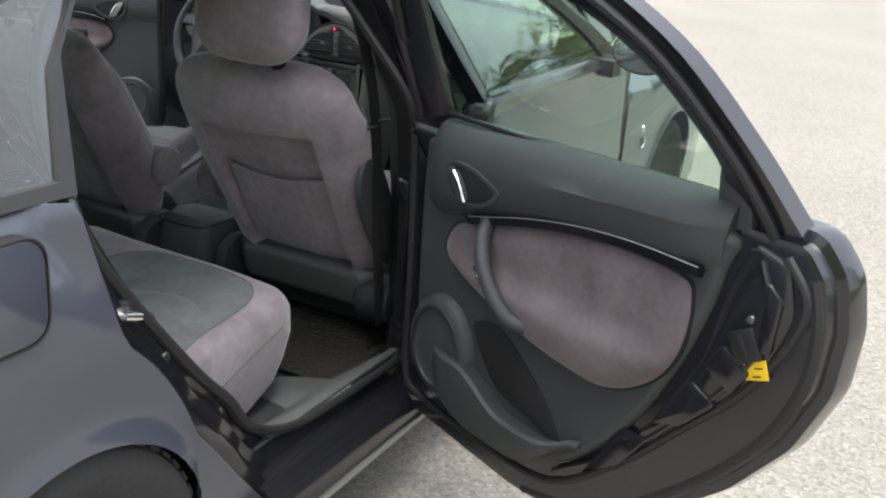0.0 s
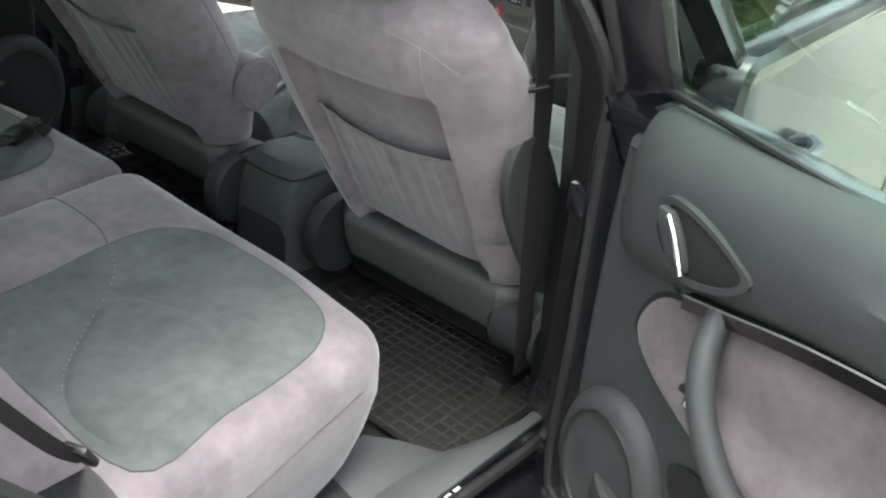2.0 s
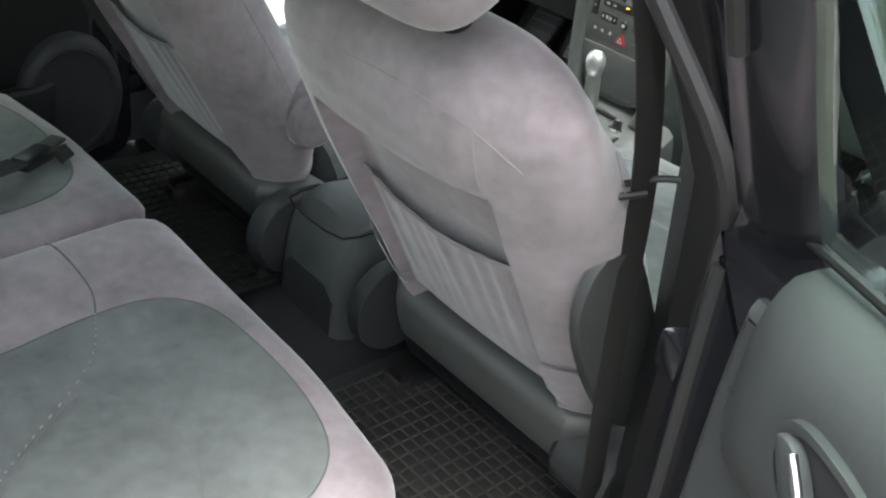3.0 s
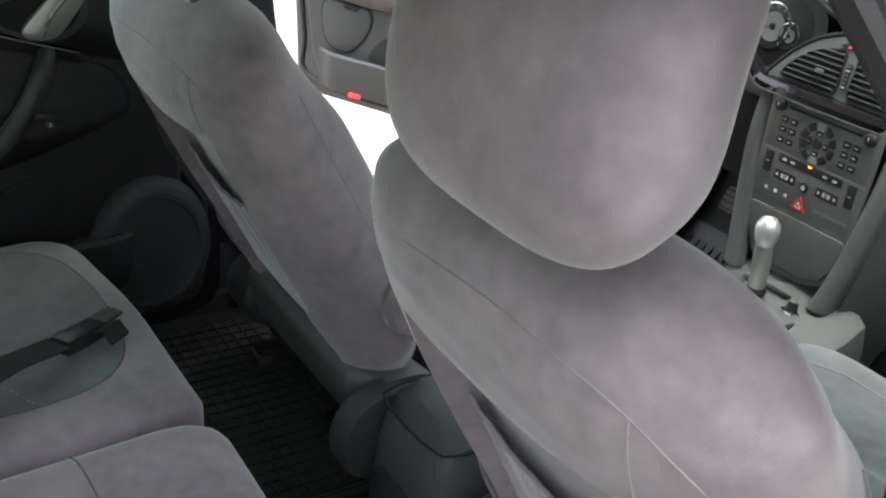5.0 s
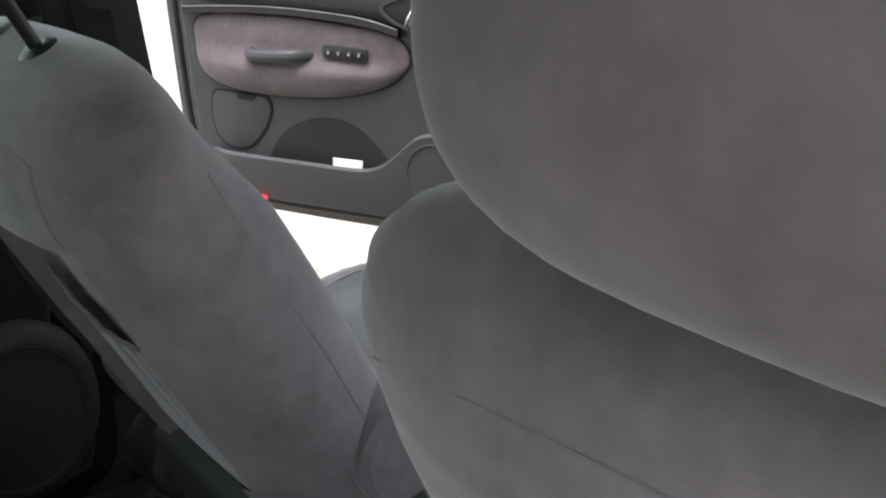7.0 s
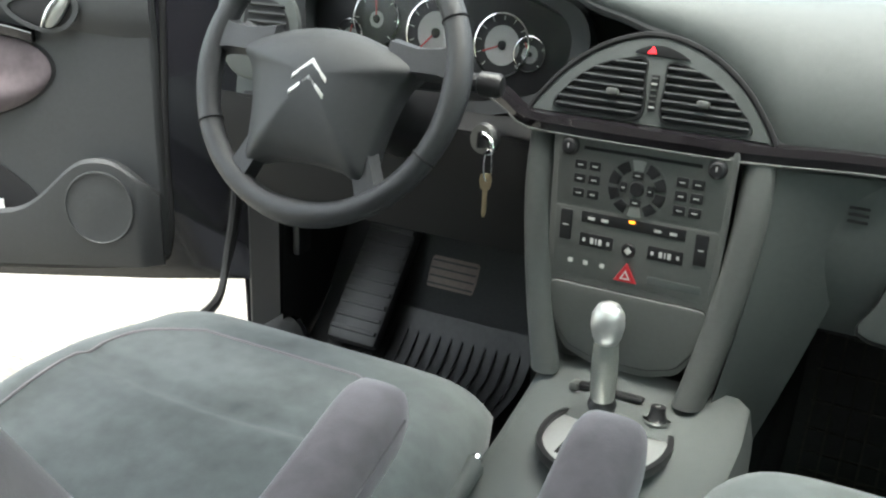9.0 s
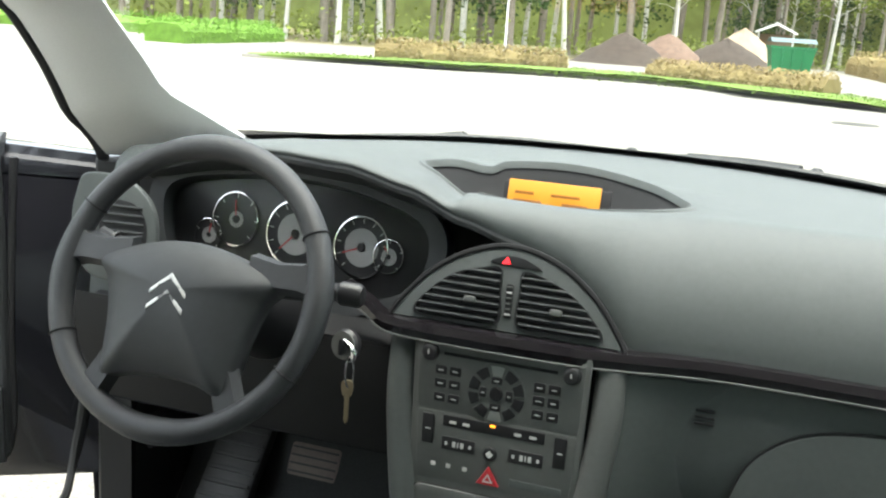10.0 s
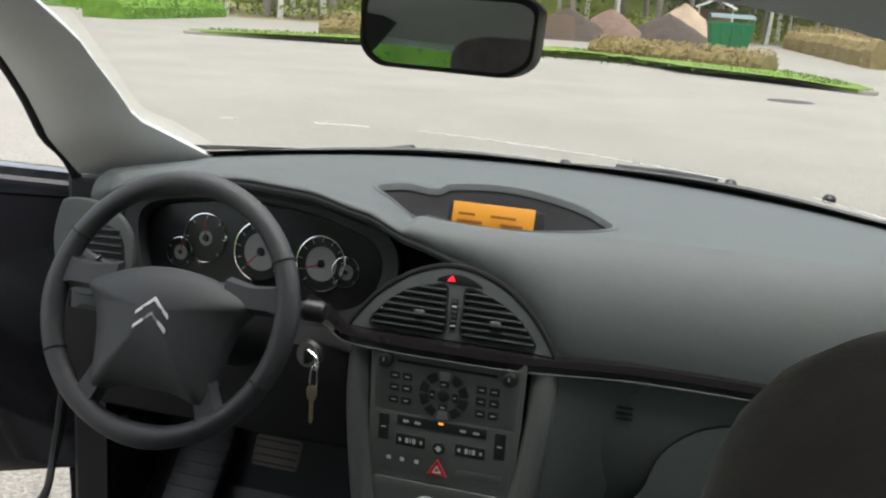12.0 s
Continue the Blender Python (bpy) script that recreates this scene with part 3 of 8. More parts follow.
part("floor_pan", grid(lambda u, v: Vector(((u - 0.5) * 1.56, -1.35 + 2.8 * v, floor_z((u - 0.5) * 1.56, -1.35 + 2.8 * v))), 52, 60, -0.03), CARPET, car, "grey carpeted floor with a centre tunnel")
for s in (-1, 1):
    # carpeted inner kick-up beside the sill, the sill itself and its bright strip
    sec = [(0.70, 0.20), (0.735, 0.25), (0.765, 0.292), (0.80, 0.295), (0.815, 0.262), (0.865, 0.255), (0.905, 0.235), (0.918, 0.205), (0.915, 0.185), (0.895, 0.15), (0.87, 0.12), (0.72, 0.12)]
    rings = [[(s * x, y, z) for x, z in sec] for y in (-1.06, -0.95, -0.4, 0.2, 0.9, 1.02)]
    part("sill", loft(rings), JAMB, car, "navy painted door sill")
    rings = [[(s * x, y, z) for x, z in ((xi, 0.205), (xi + 0.012, 0.232), (max(0.69, xi + 0.016), 0.240), (max(0.742, xi + 0.022), 0.283), (0.772, 0.297), (0.795, 0.301), (0.795, 0.294), (0.775, 0.288), (max(0.70, xi + 0.008), 0.20))] for y, xi in ((-1.02, 0.54), (-0.64, 0.54), (-0.58, 0.56), (-0.545, 0.61), (-0.52, 0.68), (-0.48, 0.725), (-0.40, 0.74), (-0.32, 0.74))]
    part("sill_trim", loft(rings), SILLGREY, car, "grey plastic sill trim")
    rings = [[(s * x, y, z) for x, z in ((0.715, 0.205), (0.735, 0.245), (0.752, 0.283), (0.768, 0.297), (0.795, 0.301), (0.795, 0.294), (0.76, 0.288), (0.72, 0.205))] for y in (-0.30, 0.0, 0.4, 0.8, 1.0)]
    part("front_sill_trim", loft(rings), DARK, car, "dark plastic sill trim")
    part("sill_strip", loft([[(s * x, y, z) for x, z in ((0.905, 0.182), (0.925, 0.188), (0.926, 0.176), (0.905, 0.170))] for y in (-1.0, -0.3, 0.4, 1.0)]), SILVER, car, "bright strip along the sill's lower edge")
for k in range(2):
    for j in range(6):
        part("sill_print", rbox(0.006, 0.016, 0.0012, 0.0004, pose(0.802 + k * 0.009, -0.74 + j * 0.023, 0.2965 if k == 0 else 0.290, 0, 0, 0)), MARK, car, "pale stamped print")

EDGE = [(-1.00, 0.17), (-1.10, 0.28), (-1.20, 0.40), (-1.32, 0.545), (-1.42, 0.68), (-1.49, 0.80), (-1.525, 0.93), (-1.55, 1.02)]
SEAL = [(-0.94, 0.30), (-1.02, 0.37), (-1.10, 0.47), (-1.19, 0.565), (-1.30, 0.70), (-1.385, 0.81), (-1.445, 0.90), (-1.475, 1.01)]


def along(table, v):
    k = min(len(table) - 2, int(v * (len(table) - 1)))
    t = v * (len(table) - 1) - k
    return tuple(a + (b - a) * t for a, b in zip(table[k], table[k + 1]))


def arch_low(y):
    """Lower edge of the rear flank: bumper line with the wheel arch cut out."""
    d = 0.318 ** 2 - (y + 1.60) ** 2
    return 0.20 if d <= 0 else max(0.20, 0.30 + math.sqrt(d))


JAMB_STEPS = [(0.0, 0.007), (0.08, 0.018), (0.30, 0.022), (0.40, 0.046), (0.62, 0.052), (0.74, 0.086), (1.0, 0.095)]


def flank(s):
    def f(u, v):
        ey, ez = along(EDGE, v)
        y = ey + (-2.55 - ey) * (u ** 1.25)
        low = arch_low(y)
        z_full = low + (1.03 - low) * v
        k = step(0.0, 0.22, u)
        z = ez + (z_full - ez) * k
        bulge = 0.022 * math.exp(-((z - 0.80) / 0.10) ** 2) * 0.5 - 0.16 * max(0.0, u - 0.55) ** 2
        lip = 0.012 * math.exp(-((z - low) / 0.03) ** 2) * (1 if low > 0.21 else 0)
        return Vector((s * (half_width(z) + bulge + lip - 0.035 * step(0.86, 1.03, z) * step(0.0, 0.12, u)), y, z))
    return f


for s in (-1, 1):
    shell_sheet("rear_flank", flank(s), 56, 34, PAINT, 0.004, "navy metallic rear wing with the wheel arch")

    # stepped door jamb between the wing's edge and the seal
    def jamb(u, v, s=s):
        a, b = along(EDGE, v), along(SEAL, v)
        k = u
        depth = lerp_table(JAMB_STEPS, u)[0]
        dent = (0.009 * math.exp(-((v - 0.40) / 0.05) ** 2) - 0.004 * math.exp(-((v - 0.52) / 0.03) ** 2) + 0.007 * math.exp(-((v - 0.20) / 0.05) ** 2)) * step(0.25, 0.45, u) * step(0.95, 0.75, u)
        y, z = a[0] + (b[0] - a[0]) * k, a[1] + (b[1] - a[1]) * k
        return Vector((s * (half_width(z) - depth - dent), y, z))
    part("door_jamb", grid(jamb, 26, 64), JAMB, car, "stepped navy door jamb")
    # inner wheel-arch trim that closes the jamb from inside
    part("arch_trim", grid(lambda u, v, s=s: Vector((s * (0.80 - 0.17 * u), along(SEAL, v)[0] - 0.05 * u, along(SEAL, v)[1] - 0.01 * u)), 4, 24, 0.006), DARK, car, "dark plastic trim beside the rear seat")
    # C pillar and quarter glass
    part("quarter_frame", frame_ring([(-1.52, 1.02), (-2.15, 1.03), (-1.95, 1.20), (-1.62, 1.34), (-1.30, 1.40), (-1.235, 1.385), (-1.435, 1.20)],
                                     [(-1.538, 1.04), (-2.09, 1.045), (-1.92, 1.18), (-1.62, 1.315), (-1.31, 1.375), (-1.262, 1.37), (-1.457, 1.19)], 0.02,
                                     Matrix(((0, 0, s, s * 0.86), (1, 0, 0, 0), (0, 1, 0, 0), (0, 0, 0, 1))) @ Matrix(((1, 0, 0, 0), (0, 1, 0, 0), (0, -0.60, 1, 0.60), (0, 0, 0, 1)))), RUBBER, car, "dark quarter window surround")
    pane = part("quarter_glass", grid(lambda u, v, s=s: Vector((s * (0.868 - 0.60 * (0.035 + 0.34 * v)), -1.53 + 0.13 * v + 0.14 * v * v - u * (0.57 - 0.50 * v), 1.035 + 0.34 * v)), 8, 6, 0.004), QUARTER, car, "tinted quarter window")
    part("c_pillar", grid(lambda u, v, s=s: Vector((s * (0.885 - 0.60 * (1.02 + 0.38 * v - 1.0)), -2.04 + 0.40 * v - 0.30 * u - 0.1 * v * u, 1.02 + 0.38 * v)), 4, 8, 0.03), PAINT, car)

# fuel flap on the right rear wing
flap_line = rounded([(-1.63, 0.845), (-1.84, 0.845), (-1.84, 1.0), (-1.63, 1.0)], 0.045, 6)
side_m = Matrix(((0, 0, 1, 0.9125), (1, 0, 0, 0), (0, 1, 0, 0), (0, 0, 0, 1)))
part("fuel_flap_gap", frame_ring([((x + 1.735) * 1.03 - 1.735, (z - 0.925) * 1.05 + 0.925) for x, z in flap_line], flap_line, 0.007, side_m, z0=-0.02), BLACK, car, "dark gap round the fuel flap")
part("fuel_flap", plate(flap_line, 0.006, 0.003, side_m), PAINT, car, "rounded fuel filler flap")
# striker on the jamb
for s in (-1, 1):
    st = part("striker", rbox(0.02, 0.055, 0.035, 0.004, pose(s * 0.838, -1.425, 0.785, 0, 0, 0)), BLACK, car, "door striker")
    part("striker_loop", tube([(s * 0.845, -1.445, 0.795), (s * 0.875, -1.44, 0.795), (s * 0.878, -1.415, 0.79), (s * 0.845, -1.41, 0.79)], 0.0075, 8), CHROME, st, "bright steel loop")
    for dz in (0.0, 0.09):
        part("jamb_plug", revolve([(0.001, 0.004), (0.009, 0.004), (0.011, 0.0)], 12, pose(s * 0.835, -1.31 - dz, 0.66 + dz * 1.2, 0, s * 90)), BLACK, car)

# rubber seal round the rear door openings
for s in (-1, 1):
    dy = 0.0 if s > 0 else 0.17
    line = [(-0.40 + dy, 0.60), (-0.375 + dy, 0.36), (-0.42 + dy, 0.31), (-0.60, 0.298), (-0.86, 0.30)] + SEAL[1:] + [(-1.455, 1.12), (-1.37, 1.24), (-1.22, 1.335), (-1.00, 1.385), (-0.80, 1.395), (-0.66 + dy, 1.385), (-0.58 + dy, 1.30), (-0.50 + dy, 1.15), (-0.44 + dy, 0.98), (-0.41 + dy, 0.80)]
    pts = [(s * (0.805 + (0.022 * step(-0.75, -0.5, y) if s > 0 else 0) - 0.52 * max(0, z - 0.98)), y, z) for y, z in line]
    part("door_seal", tube(curve(pts, 120, True), 0.011, 8, True, flat=1.3), RUBBER, car, "black rubber door seal")

# B pillars: outer post and inner trim
FRONT_BELTS = {}
for s in (-1, 1):
    dy = 0.0 if s > 0 else 0.075
    outer, inner = [], []
    for z, y0, y1 in ((0.28, -0.36, -0.20), (0.45, -0.335, -0.225), (0.7, -0.345, -0.245), (0.95, -0.39, -0.29), (1.15, -0.46, -0.365), (1.32, -0.53, -0.43), (1.40, -0.57, -0.44)):
        x = (0.83 if s > 0 else 0.80) - (0.32 if s > 0 else 0.5) * max(0, z - 0.98)
        outer.append([(s * (x + 0.055), y0 + 0.012 + dy, z), (s * (x + 0.06), y1 + dy, z), (s * (x - 0.01), y1 + dy, z), (s * (x - 0.01), y0 + dy, z), (s * (x + 0.03), y0 - 0.006 + dy, z)])
        inner.append([(s * (x - 0.012), y0 - 0.01 + dy, z), (s * (x - 0.012), y1 + 0.04 + dy, z), (s * (x - 0.09), y1 + 0.035 + dy, z), (s * (x - (0.118 - 0.05 * step(0.95, 1.1, z) if s > 0 else 0.085)), (y0 + y1) / 2 + 0.01 + dy, z), (s * (x - 0.065), y0 + 0.0 + dy, z)])
    part("b_pillar", loft(outer), JAMB, car, "navy and black door pillar")
    part("b_pillar_trim", loft(inner[2:]), BLACK if s > 0 else DARK, car, "plastic pillar trim")
    part("pillar_foot_trim", loft(inner[:3]), BLACK if s > 0 else DARK, car, "dark plastic pillar foot")
    # seat belt hanging along the pillar
    b = FRONT_BELTS[s] = thing("seat_belt", "black webbing seat belt hanging along the door pillar", "seat belt", "front seat belts")
    half = 0.024
    if s < 0:
        dy, half = dy + 0.06, 0.030
    bel = curve([(s * (x - (0.012 if s < 0 else 0)), y + dy, z) for x, y, z in ((0.675, -0.50, 1.27), (0.695, -0.435, 1.10), (0.71, -0.395, 0.92), (0.715, -0.375, 0.70), (0.715, -0.345, 0.50), (0.71, -0.31, 0.33))], 24)
    part("webbing", loft([[(p.x - 0.001, p.y - half, p.z), (p.x + 0.001, p.y - half, p.z), (p.x + 0.003, p.y + half, p.z), (p.x + 0.001, p.y + half, p.z)] for p in bel]), BELT, b)
    part("anchor", rbox(0.022, 0.06, 0.09, 0.008, pose(s * 0.685, -0.50 + dy, 1.28)), BLACK, b, "black plastic belt guide")
    part("belt_ring", tube(curve([(s * 0.735, -0.36 + dy, 0.925), (s * 0.715, -0.375 + dy, 0.92), (s * 0.69, -0.425 + dy, 0.908), (s * 0.70, -0.435 + dy, 0.903), (s * 0.72, -0.40 + dy, 0.91)], 16), 0.0045, 8), BLACK, b, "black belt guide hook")
    part("hook_knob", revolve([(0.001, -0.009), (0.009, -0.005), (0.009, 0.005), (0.001, 0.009)], 12, pose(s * 0.695, -0.432 + dy, 0.905)), BLACK, b)

TRIM_IN = 0.053  # share of the screen's width that each pillar trim covers


def screen_at(u, v):
    x = (u - 0.5) * (1.48 - 0.22 * v)
    y = 1.47 - 1.10 * v - 0.22 * (1 - 0.35 * v) * (abs(x) / 0.74) ** 2.2
    return Vector((x + FRONT, y, 0.952 + 0.43 * v - 0.02 * v * v - 0.03 * (abs(x) / 0.74) ** 2))


# roof, headliner and rails
roof_z = lambda x, y: 1.475 - 0.10 * (abs(x) / 0.62) ** 3 - 0.045 * step(-0.2, 0.45, y) - 0.06 * step(-1.0, -1.9, y)
part("roof", grid(lambda u, v: Vector(((u - 0.5) * 1.32, 0.36 - 2.15 * v, roof_z((u - 0.5) * 1.32, 0.36 - 2.15 * v))), 24, 24, 0.008), PAINT, car, "navy metallic roof skin")
part("headliner", grid(lambda u, v: Vector(((u - 0.5) * 1.24, 0.33 - 2.05 * v, roof_z((u - 0.5) * 1.24, 0.33 - 2.05 * v) - 0.022)), 24, 24, 0.006), TRIM, car, "pale grey fabric headliner")
for s in (-1, 1):
    rail = [(s * 0.80, 0.60, 1.36), (s * 0.72, 0.30, 1.44), (s * 0.655, -0.2, 1.412), (s * 0.655, -0.7, 1.415), (s * 0.66, -1.1, 1.395), (s * 0.68, -1.4, 1.33), (s * 0.72, -1.75, 1.20)]
    part("roof_rail", tube(curve(rail, 30), 0.030, 10), PAINT, car)
    # A pillar, outside and inside
    apost = [(s * 0.80, 1.20, 0.925), (s * 0.775, 1.01, 1.045), (s * 0.745, 0.80, 1.16), (s * 0.695, 0.48, 1.31), (s * 0.655, 0.20, 1.405)]
    part("a_pillar", tube(curve([(x + FRONT, y, z) for x, y, z in apost], 20), 0.030, 10, flat=0.8), PAINT, car, "navy windscreen pillar")
    # trim: from the screen's edge to the door's edge
    edge = [screen_at(0.5 + s * (0.5 - TRIM_IN), 0.03 + 0.95 * k / 19) for k in range(20)]
    near = [Vector((s * (p.x - FRONT), p.y - 0.014, p.z - 0.012)) for p in edge]
    far = curve([(0.822, 1.06, 0.915), (0.815, 0.95, 1.02), (0.78, 0.75, 1.14), (0.767, 0.65, 1.182), (0.665, 0.30, 1.345)], 20)
    wide = []
    for p, q in zip(near, far):
        mid, out = (p + q) / 2, Vector((0.03, 0.05, 0.02))
        wide.append([(s * c.x + FRONT, c.y, c.z) for c in (p + Vector((0.004, 0.006, 0.006)), p, p * 0.75 + q * 0.25 + Vector((-0.008, -0.014, -0.008)), mid + Vector((-0.008, -0.018, -0.012)), p * 0.25 + q * 0.75 + Vector((-0.006, -0.012, -0.008)), q, q + out)])
    part("a_pillar_trim", loft(wide), TRIM, car, "pale grey windscreen pillar trim")
    part("front_door_seal", tube(curve([(x + (FRONT if s < 0 else 0), y, z) for x, y, z in [(s * 0.83, 0.98, 0.36), (s * 0.84, 1.04, 0.62), (s * 0.838, 1.07, 0.89), (s * 0.832, 0.95, 1.025), (s * 0.797, 0.75, 1.147), (s * 0.785, 0.65, 1.19), (s * 0.685, 0.28, 1.355), (s * 0.66, 0.0, 1.385), (s * 0.66, -0.3, 1.385), (s * 0.72, -0.30, 1.20), (s * 0.80, -0.22, 0.9), (s * 0.80, -0.17, 0.5), (s * 0.80, -0.10, 0.32), (s * 0.80, 0.3, 0.30), (s * 0.80, 0.8, 0.30)]], 90, True), 0.011, 8, True), RUBBER, car, "black rubber door seal")
    # kick panel and hinge pillar ahead of the front doors
    part("kick_panel", grid(lambda u, v, s=s: Vector((s * (0.785 - 0.02 * v), 0.98 + 0.45 * u, 0.17 + 0.69 * v)), 6, 8, 0.02), BLACK, car, "dark footwell side trim")
    part("hinge_pillar", loft([[(s * x, y, z) for x, y in ((0.80, 1.00), (0.87, 1.00), (0.895, 1.03), (0.895, 1.10), (0.80, 1.10))] for z in (0.24, 0.5, 0.8, 0.99)]), DEEP, car, "black hinge pillar")
part("release_lever", rbox(0.02, 0.05, 0.07, 0.01, pose(-0.765, 1.03, 0.47)), BLACK, car, "black bonnet release in the footwell")

# windscreen with black border, scuttle, wipers
ws = part("windscreen", grid(screen_at, 30, 16, 0.005), GLASS, car, "clear windscreen with a long hairline crack")
ws.visible_shadow = False
band = bmesh.new()
for v0, v1, u0, u1 in ((0.0, 0.060, 0, 1), (0.95, 1.0, 0, 1), (0, 1, 0, 0.012), (0, 1, 0.988, 1)):
    grid(lambda u, v: screen_at(u0 + (u1 - u0) * u, v0 + (v1 - v0) * v) + Vector((0, -0.006, -0.006)), 24, 8, bm=band)
part("screen_border", band, DEEP, car, "black ceramic border of the windscreen")
r = random.Random(9)
def crack(u0, u1):
    pts = []
    n = 14
    for k in range(n + 1):
        u = u0 + (u1 - u0) * k / n
        p = screen_at(u, table_at([(0.115, 0.262), (0.21, 0.235), (0.34, 0.203), (0.48, 0.158), (0.62, 0.122), (0.73, 0.104), (0.83, 0.098), (0.92, 0.06)], u) + r.uniform(-0.001, 0.001))
        pts.append(p + Vector((0, -0.0006, -0.0006)))
    return pts
for u0, u1 in ((0.118, 0.135), (0.21, 0.275), (0.34, 0.615), (0.625, 0.73), (0.83, 0.915)):
    part("crack", tube(crack(u0, u1), 0.0006, 4), WHITE, car, "hairline crack in the glass")
part("scuttle", grid(lambda u, v: Vector(((u - 0.5) * 1.5, 1.475 + 0.16 * v - 0.22 * abs(2 * u - 1) ** 2.2, 0.945 - 0.035 * v)), 24, 4, 0.01), BLACK, car, "black scuttle panel below the screen")
WIPERS = []
for s in (-1, 1):
    wip = thing("wiper", "black windscreen wiper parked along the screen", "wiper", "windscreen wipers")
    WIPERS.append(wip)
    x0 = -0.62 if s < 0 else 0.02
    arm = [screen_at(0.5 + (x0 + 0.60 * t) / 1.48, 0.018 + 0.03 * math.sin(t * 3)) + Vector((0, 0.020, -0.004)) for t in (0, 0.25, 0.5, 0.75, 1)]
    part("blade", tube(curve(arm, 16), 0.006, 6), BLACK, wip)
    part("arm", tube([arm[0] + Vector((0.1, 0.06, 0)), arm[1] + Vector((0.06, 0.03, 0.0)), arm[2] + Vector((0, 0.006, 0.004))], 0.007, 6), BLACK, wip)
for x in (-0.335, 0.02, 0.345, 0.52):
    nub = part("washer_jet", revolve([(0.012, 0), (0.012, 0.008), (0.007, 0.014), (0.001, 0.015)], 12, pose(x + FRONT, 1.485 - 0.3 * x * x, 0.952)), BLACK, car, "small black washer jet")

# bonnet, front wings, wheels
part("bonnet", grid(lambda u, v: Vector(((u - 0.5) * (1.50 - 0.2 * v), 1.55 + 1.18 * v - 0.26 * abs(2 * u - 1) ** 2.4, 0.900 - 0.12 * v - 0.16 * v * v - 0.03 * (2 * u - 1) ** 2)), 20, 14, 0.01), PAINT, car, "navy metallic bonnet")


def wing(s):
    def f(u, v):
        start = 1.21 if s > 0 else 1.06
        y = start + (2.72 - start) * u
        d = 0.352 ** 2 - (y - 1.93) ** 2
        low = 0.20 if d <= 0 else max(0.20, 0.30 + math.sqrt(d))
        top = 0.900 - 0.03 * u - 0.16 * u * u
        z = low + (top - low) * v
        lip = 0.012 * math.exp(-((z - low) / 0.03) ** 2) * (1 if low > 0.21 else 0)
        return Vector((s * (0.945 - 0.02 * step(0.6, 0.2, z) - 0.10 * step(0.80, 0.92, z) - 0.20 * max(0, u - 0.5) ** 2 + lip), y, z))
    return f


for s in (-1, 1):
    shell_sheet("front_wing", wing(s), 40, 18, PAINT, 0.01, "navy metallic front wing")
    part("nose_side", grid(lambda u, v, s=s: Vector((s * (0.86 - 0.86 * u * 0.9), 2.71 + 0.10 * math.sin(u * 1.5), 0.22 + 0.38 * v)), 8, 8, 0.02), PAINT, car)
part("badge", tube([(0.952, 1.475, 0.625), (0.952, 1.485, 0.595), (0.952, 1.45, 0.58)], 0.006, 6), CHROME, car, "small chrome wing badge")
part("side_lamp", revolve([(0.001, 0.010), (0.016, 0.006), (0.018, 0)], 14, pose(0.944, 1.47, 0.655, 0, 90)), CHROME, car, "round clear side repeater")


def wheel(x, y, s):
    w = thing("road_wheel", "alloy road wheel with a black treaded tyre", "wheel", "road wheels", pose(x, y, 0.305, 0, 90 * s))
    tyre = part("tyre", revolve([(0.20, -0.09), (0.235, -0.10), (0.275, -0.105), (0.298, -0.095), (0.305, -0.07), (0.306, 0.0), (0.305, 0.07), (0.298, 0.095), (0.275, 0.105), (0.235, 0.10), (0.20, 0.09)], 48), TYRE, w)
    tread = bmesh.new()
    for k in range(48):
        a = k * math.tau / 48
        for j, off in ((-0.07, 0), (-0.03, 0.5), (0.03, 0), (0.07, 0.5)):
            aa = a + off * math.tau / 48
            rbox(0.008, 0.026, 0.032, 0.001, Matrix.Rotation(aa, 4, "Z") @ pose(0.307, 0, j), bm=tread, seg=1)
    tagged(part("tread_blocks", tread, TYRE, tyre, smooth=False), kind="stuff")
    rim = part("rim", revolve([(0.19, -0.08), (0.205, -0.085), (0.21, 0.0), (0.212, 0.085), (0.20, 0.09), (0.185, 0.05), (0.18, -0.07)], 40), ALLOY, w)
    for k in range(7):
        a = k * math.tau / 7
        part("spoke", loft([[Matrix.Rotation(a, 4, "Z") @ Vector((r_, sgn * wd, zz + dz)) for sgn, dz in ((-1, -0.012), (1, -0.012), (0.6, 0.012), (-0.6, 0.012))] for r_, wd, zz in ((0.03, 0.026, 0.055), (0.10, 0.022, 0.06), (0.19, 0.030, 0.055))]), ALLOY, rim)
    part("hub_cap", revolve([(0.001, 0.078), (0.03, 0.075), (0.042, 0.06), (0.042, 0.02)], 20), ALLOY, rim)
    part("brake_disc", revolve([(0.02, 0.0), (0.14, 0.0), (0.14, 0.012), (0.02, 0.012)], 28), IRON, w)
    return w


WHEELS = []
for s in (-1, 1):
    WHEELS += [wheel(s * 0.835, 1.93, s), wheel(s * 0.80, -1.60, s)]
    for yc in (1.93, -1.60):
        part("wheel_housing", grid(lambda u, v, s=s, yc=yc: Vector((s * (0.58 + 0.27 * u), yc + 0.37 * math.cos(math.pi * v), 0.30 + 0.37 * math.sin(math.pi * v))), 4, 20, 0.006), DEEP, car, "black wheel housing")
        part("housing_back", plate([(0.37 * math.cos(math.pi * k / 16), 0.37 * math.sin(math.pi * k / 16)) for k in range(17)], 0.006, 0.002, Matrix(((0, 0, s, s * 0.575), (1, 0, 0, yc), (0, 1, 0, 0.30), (0, 0, 0, 1)))), DEEP, car)

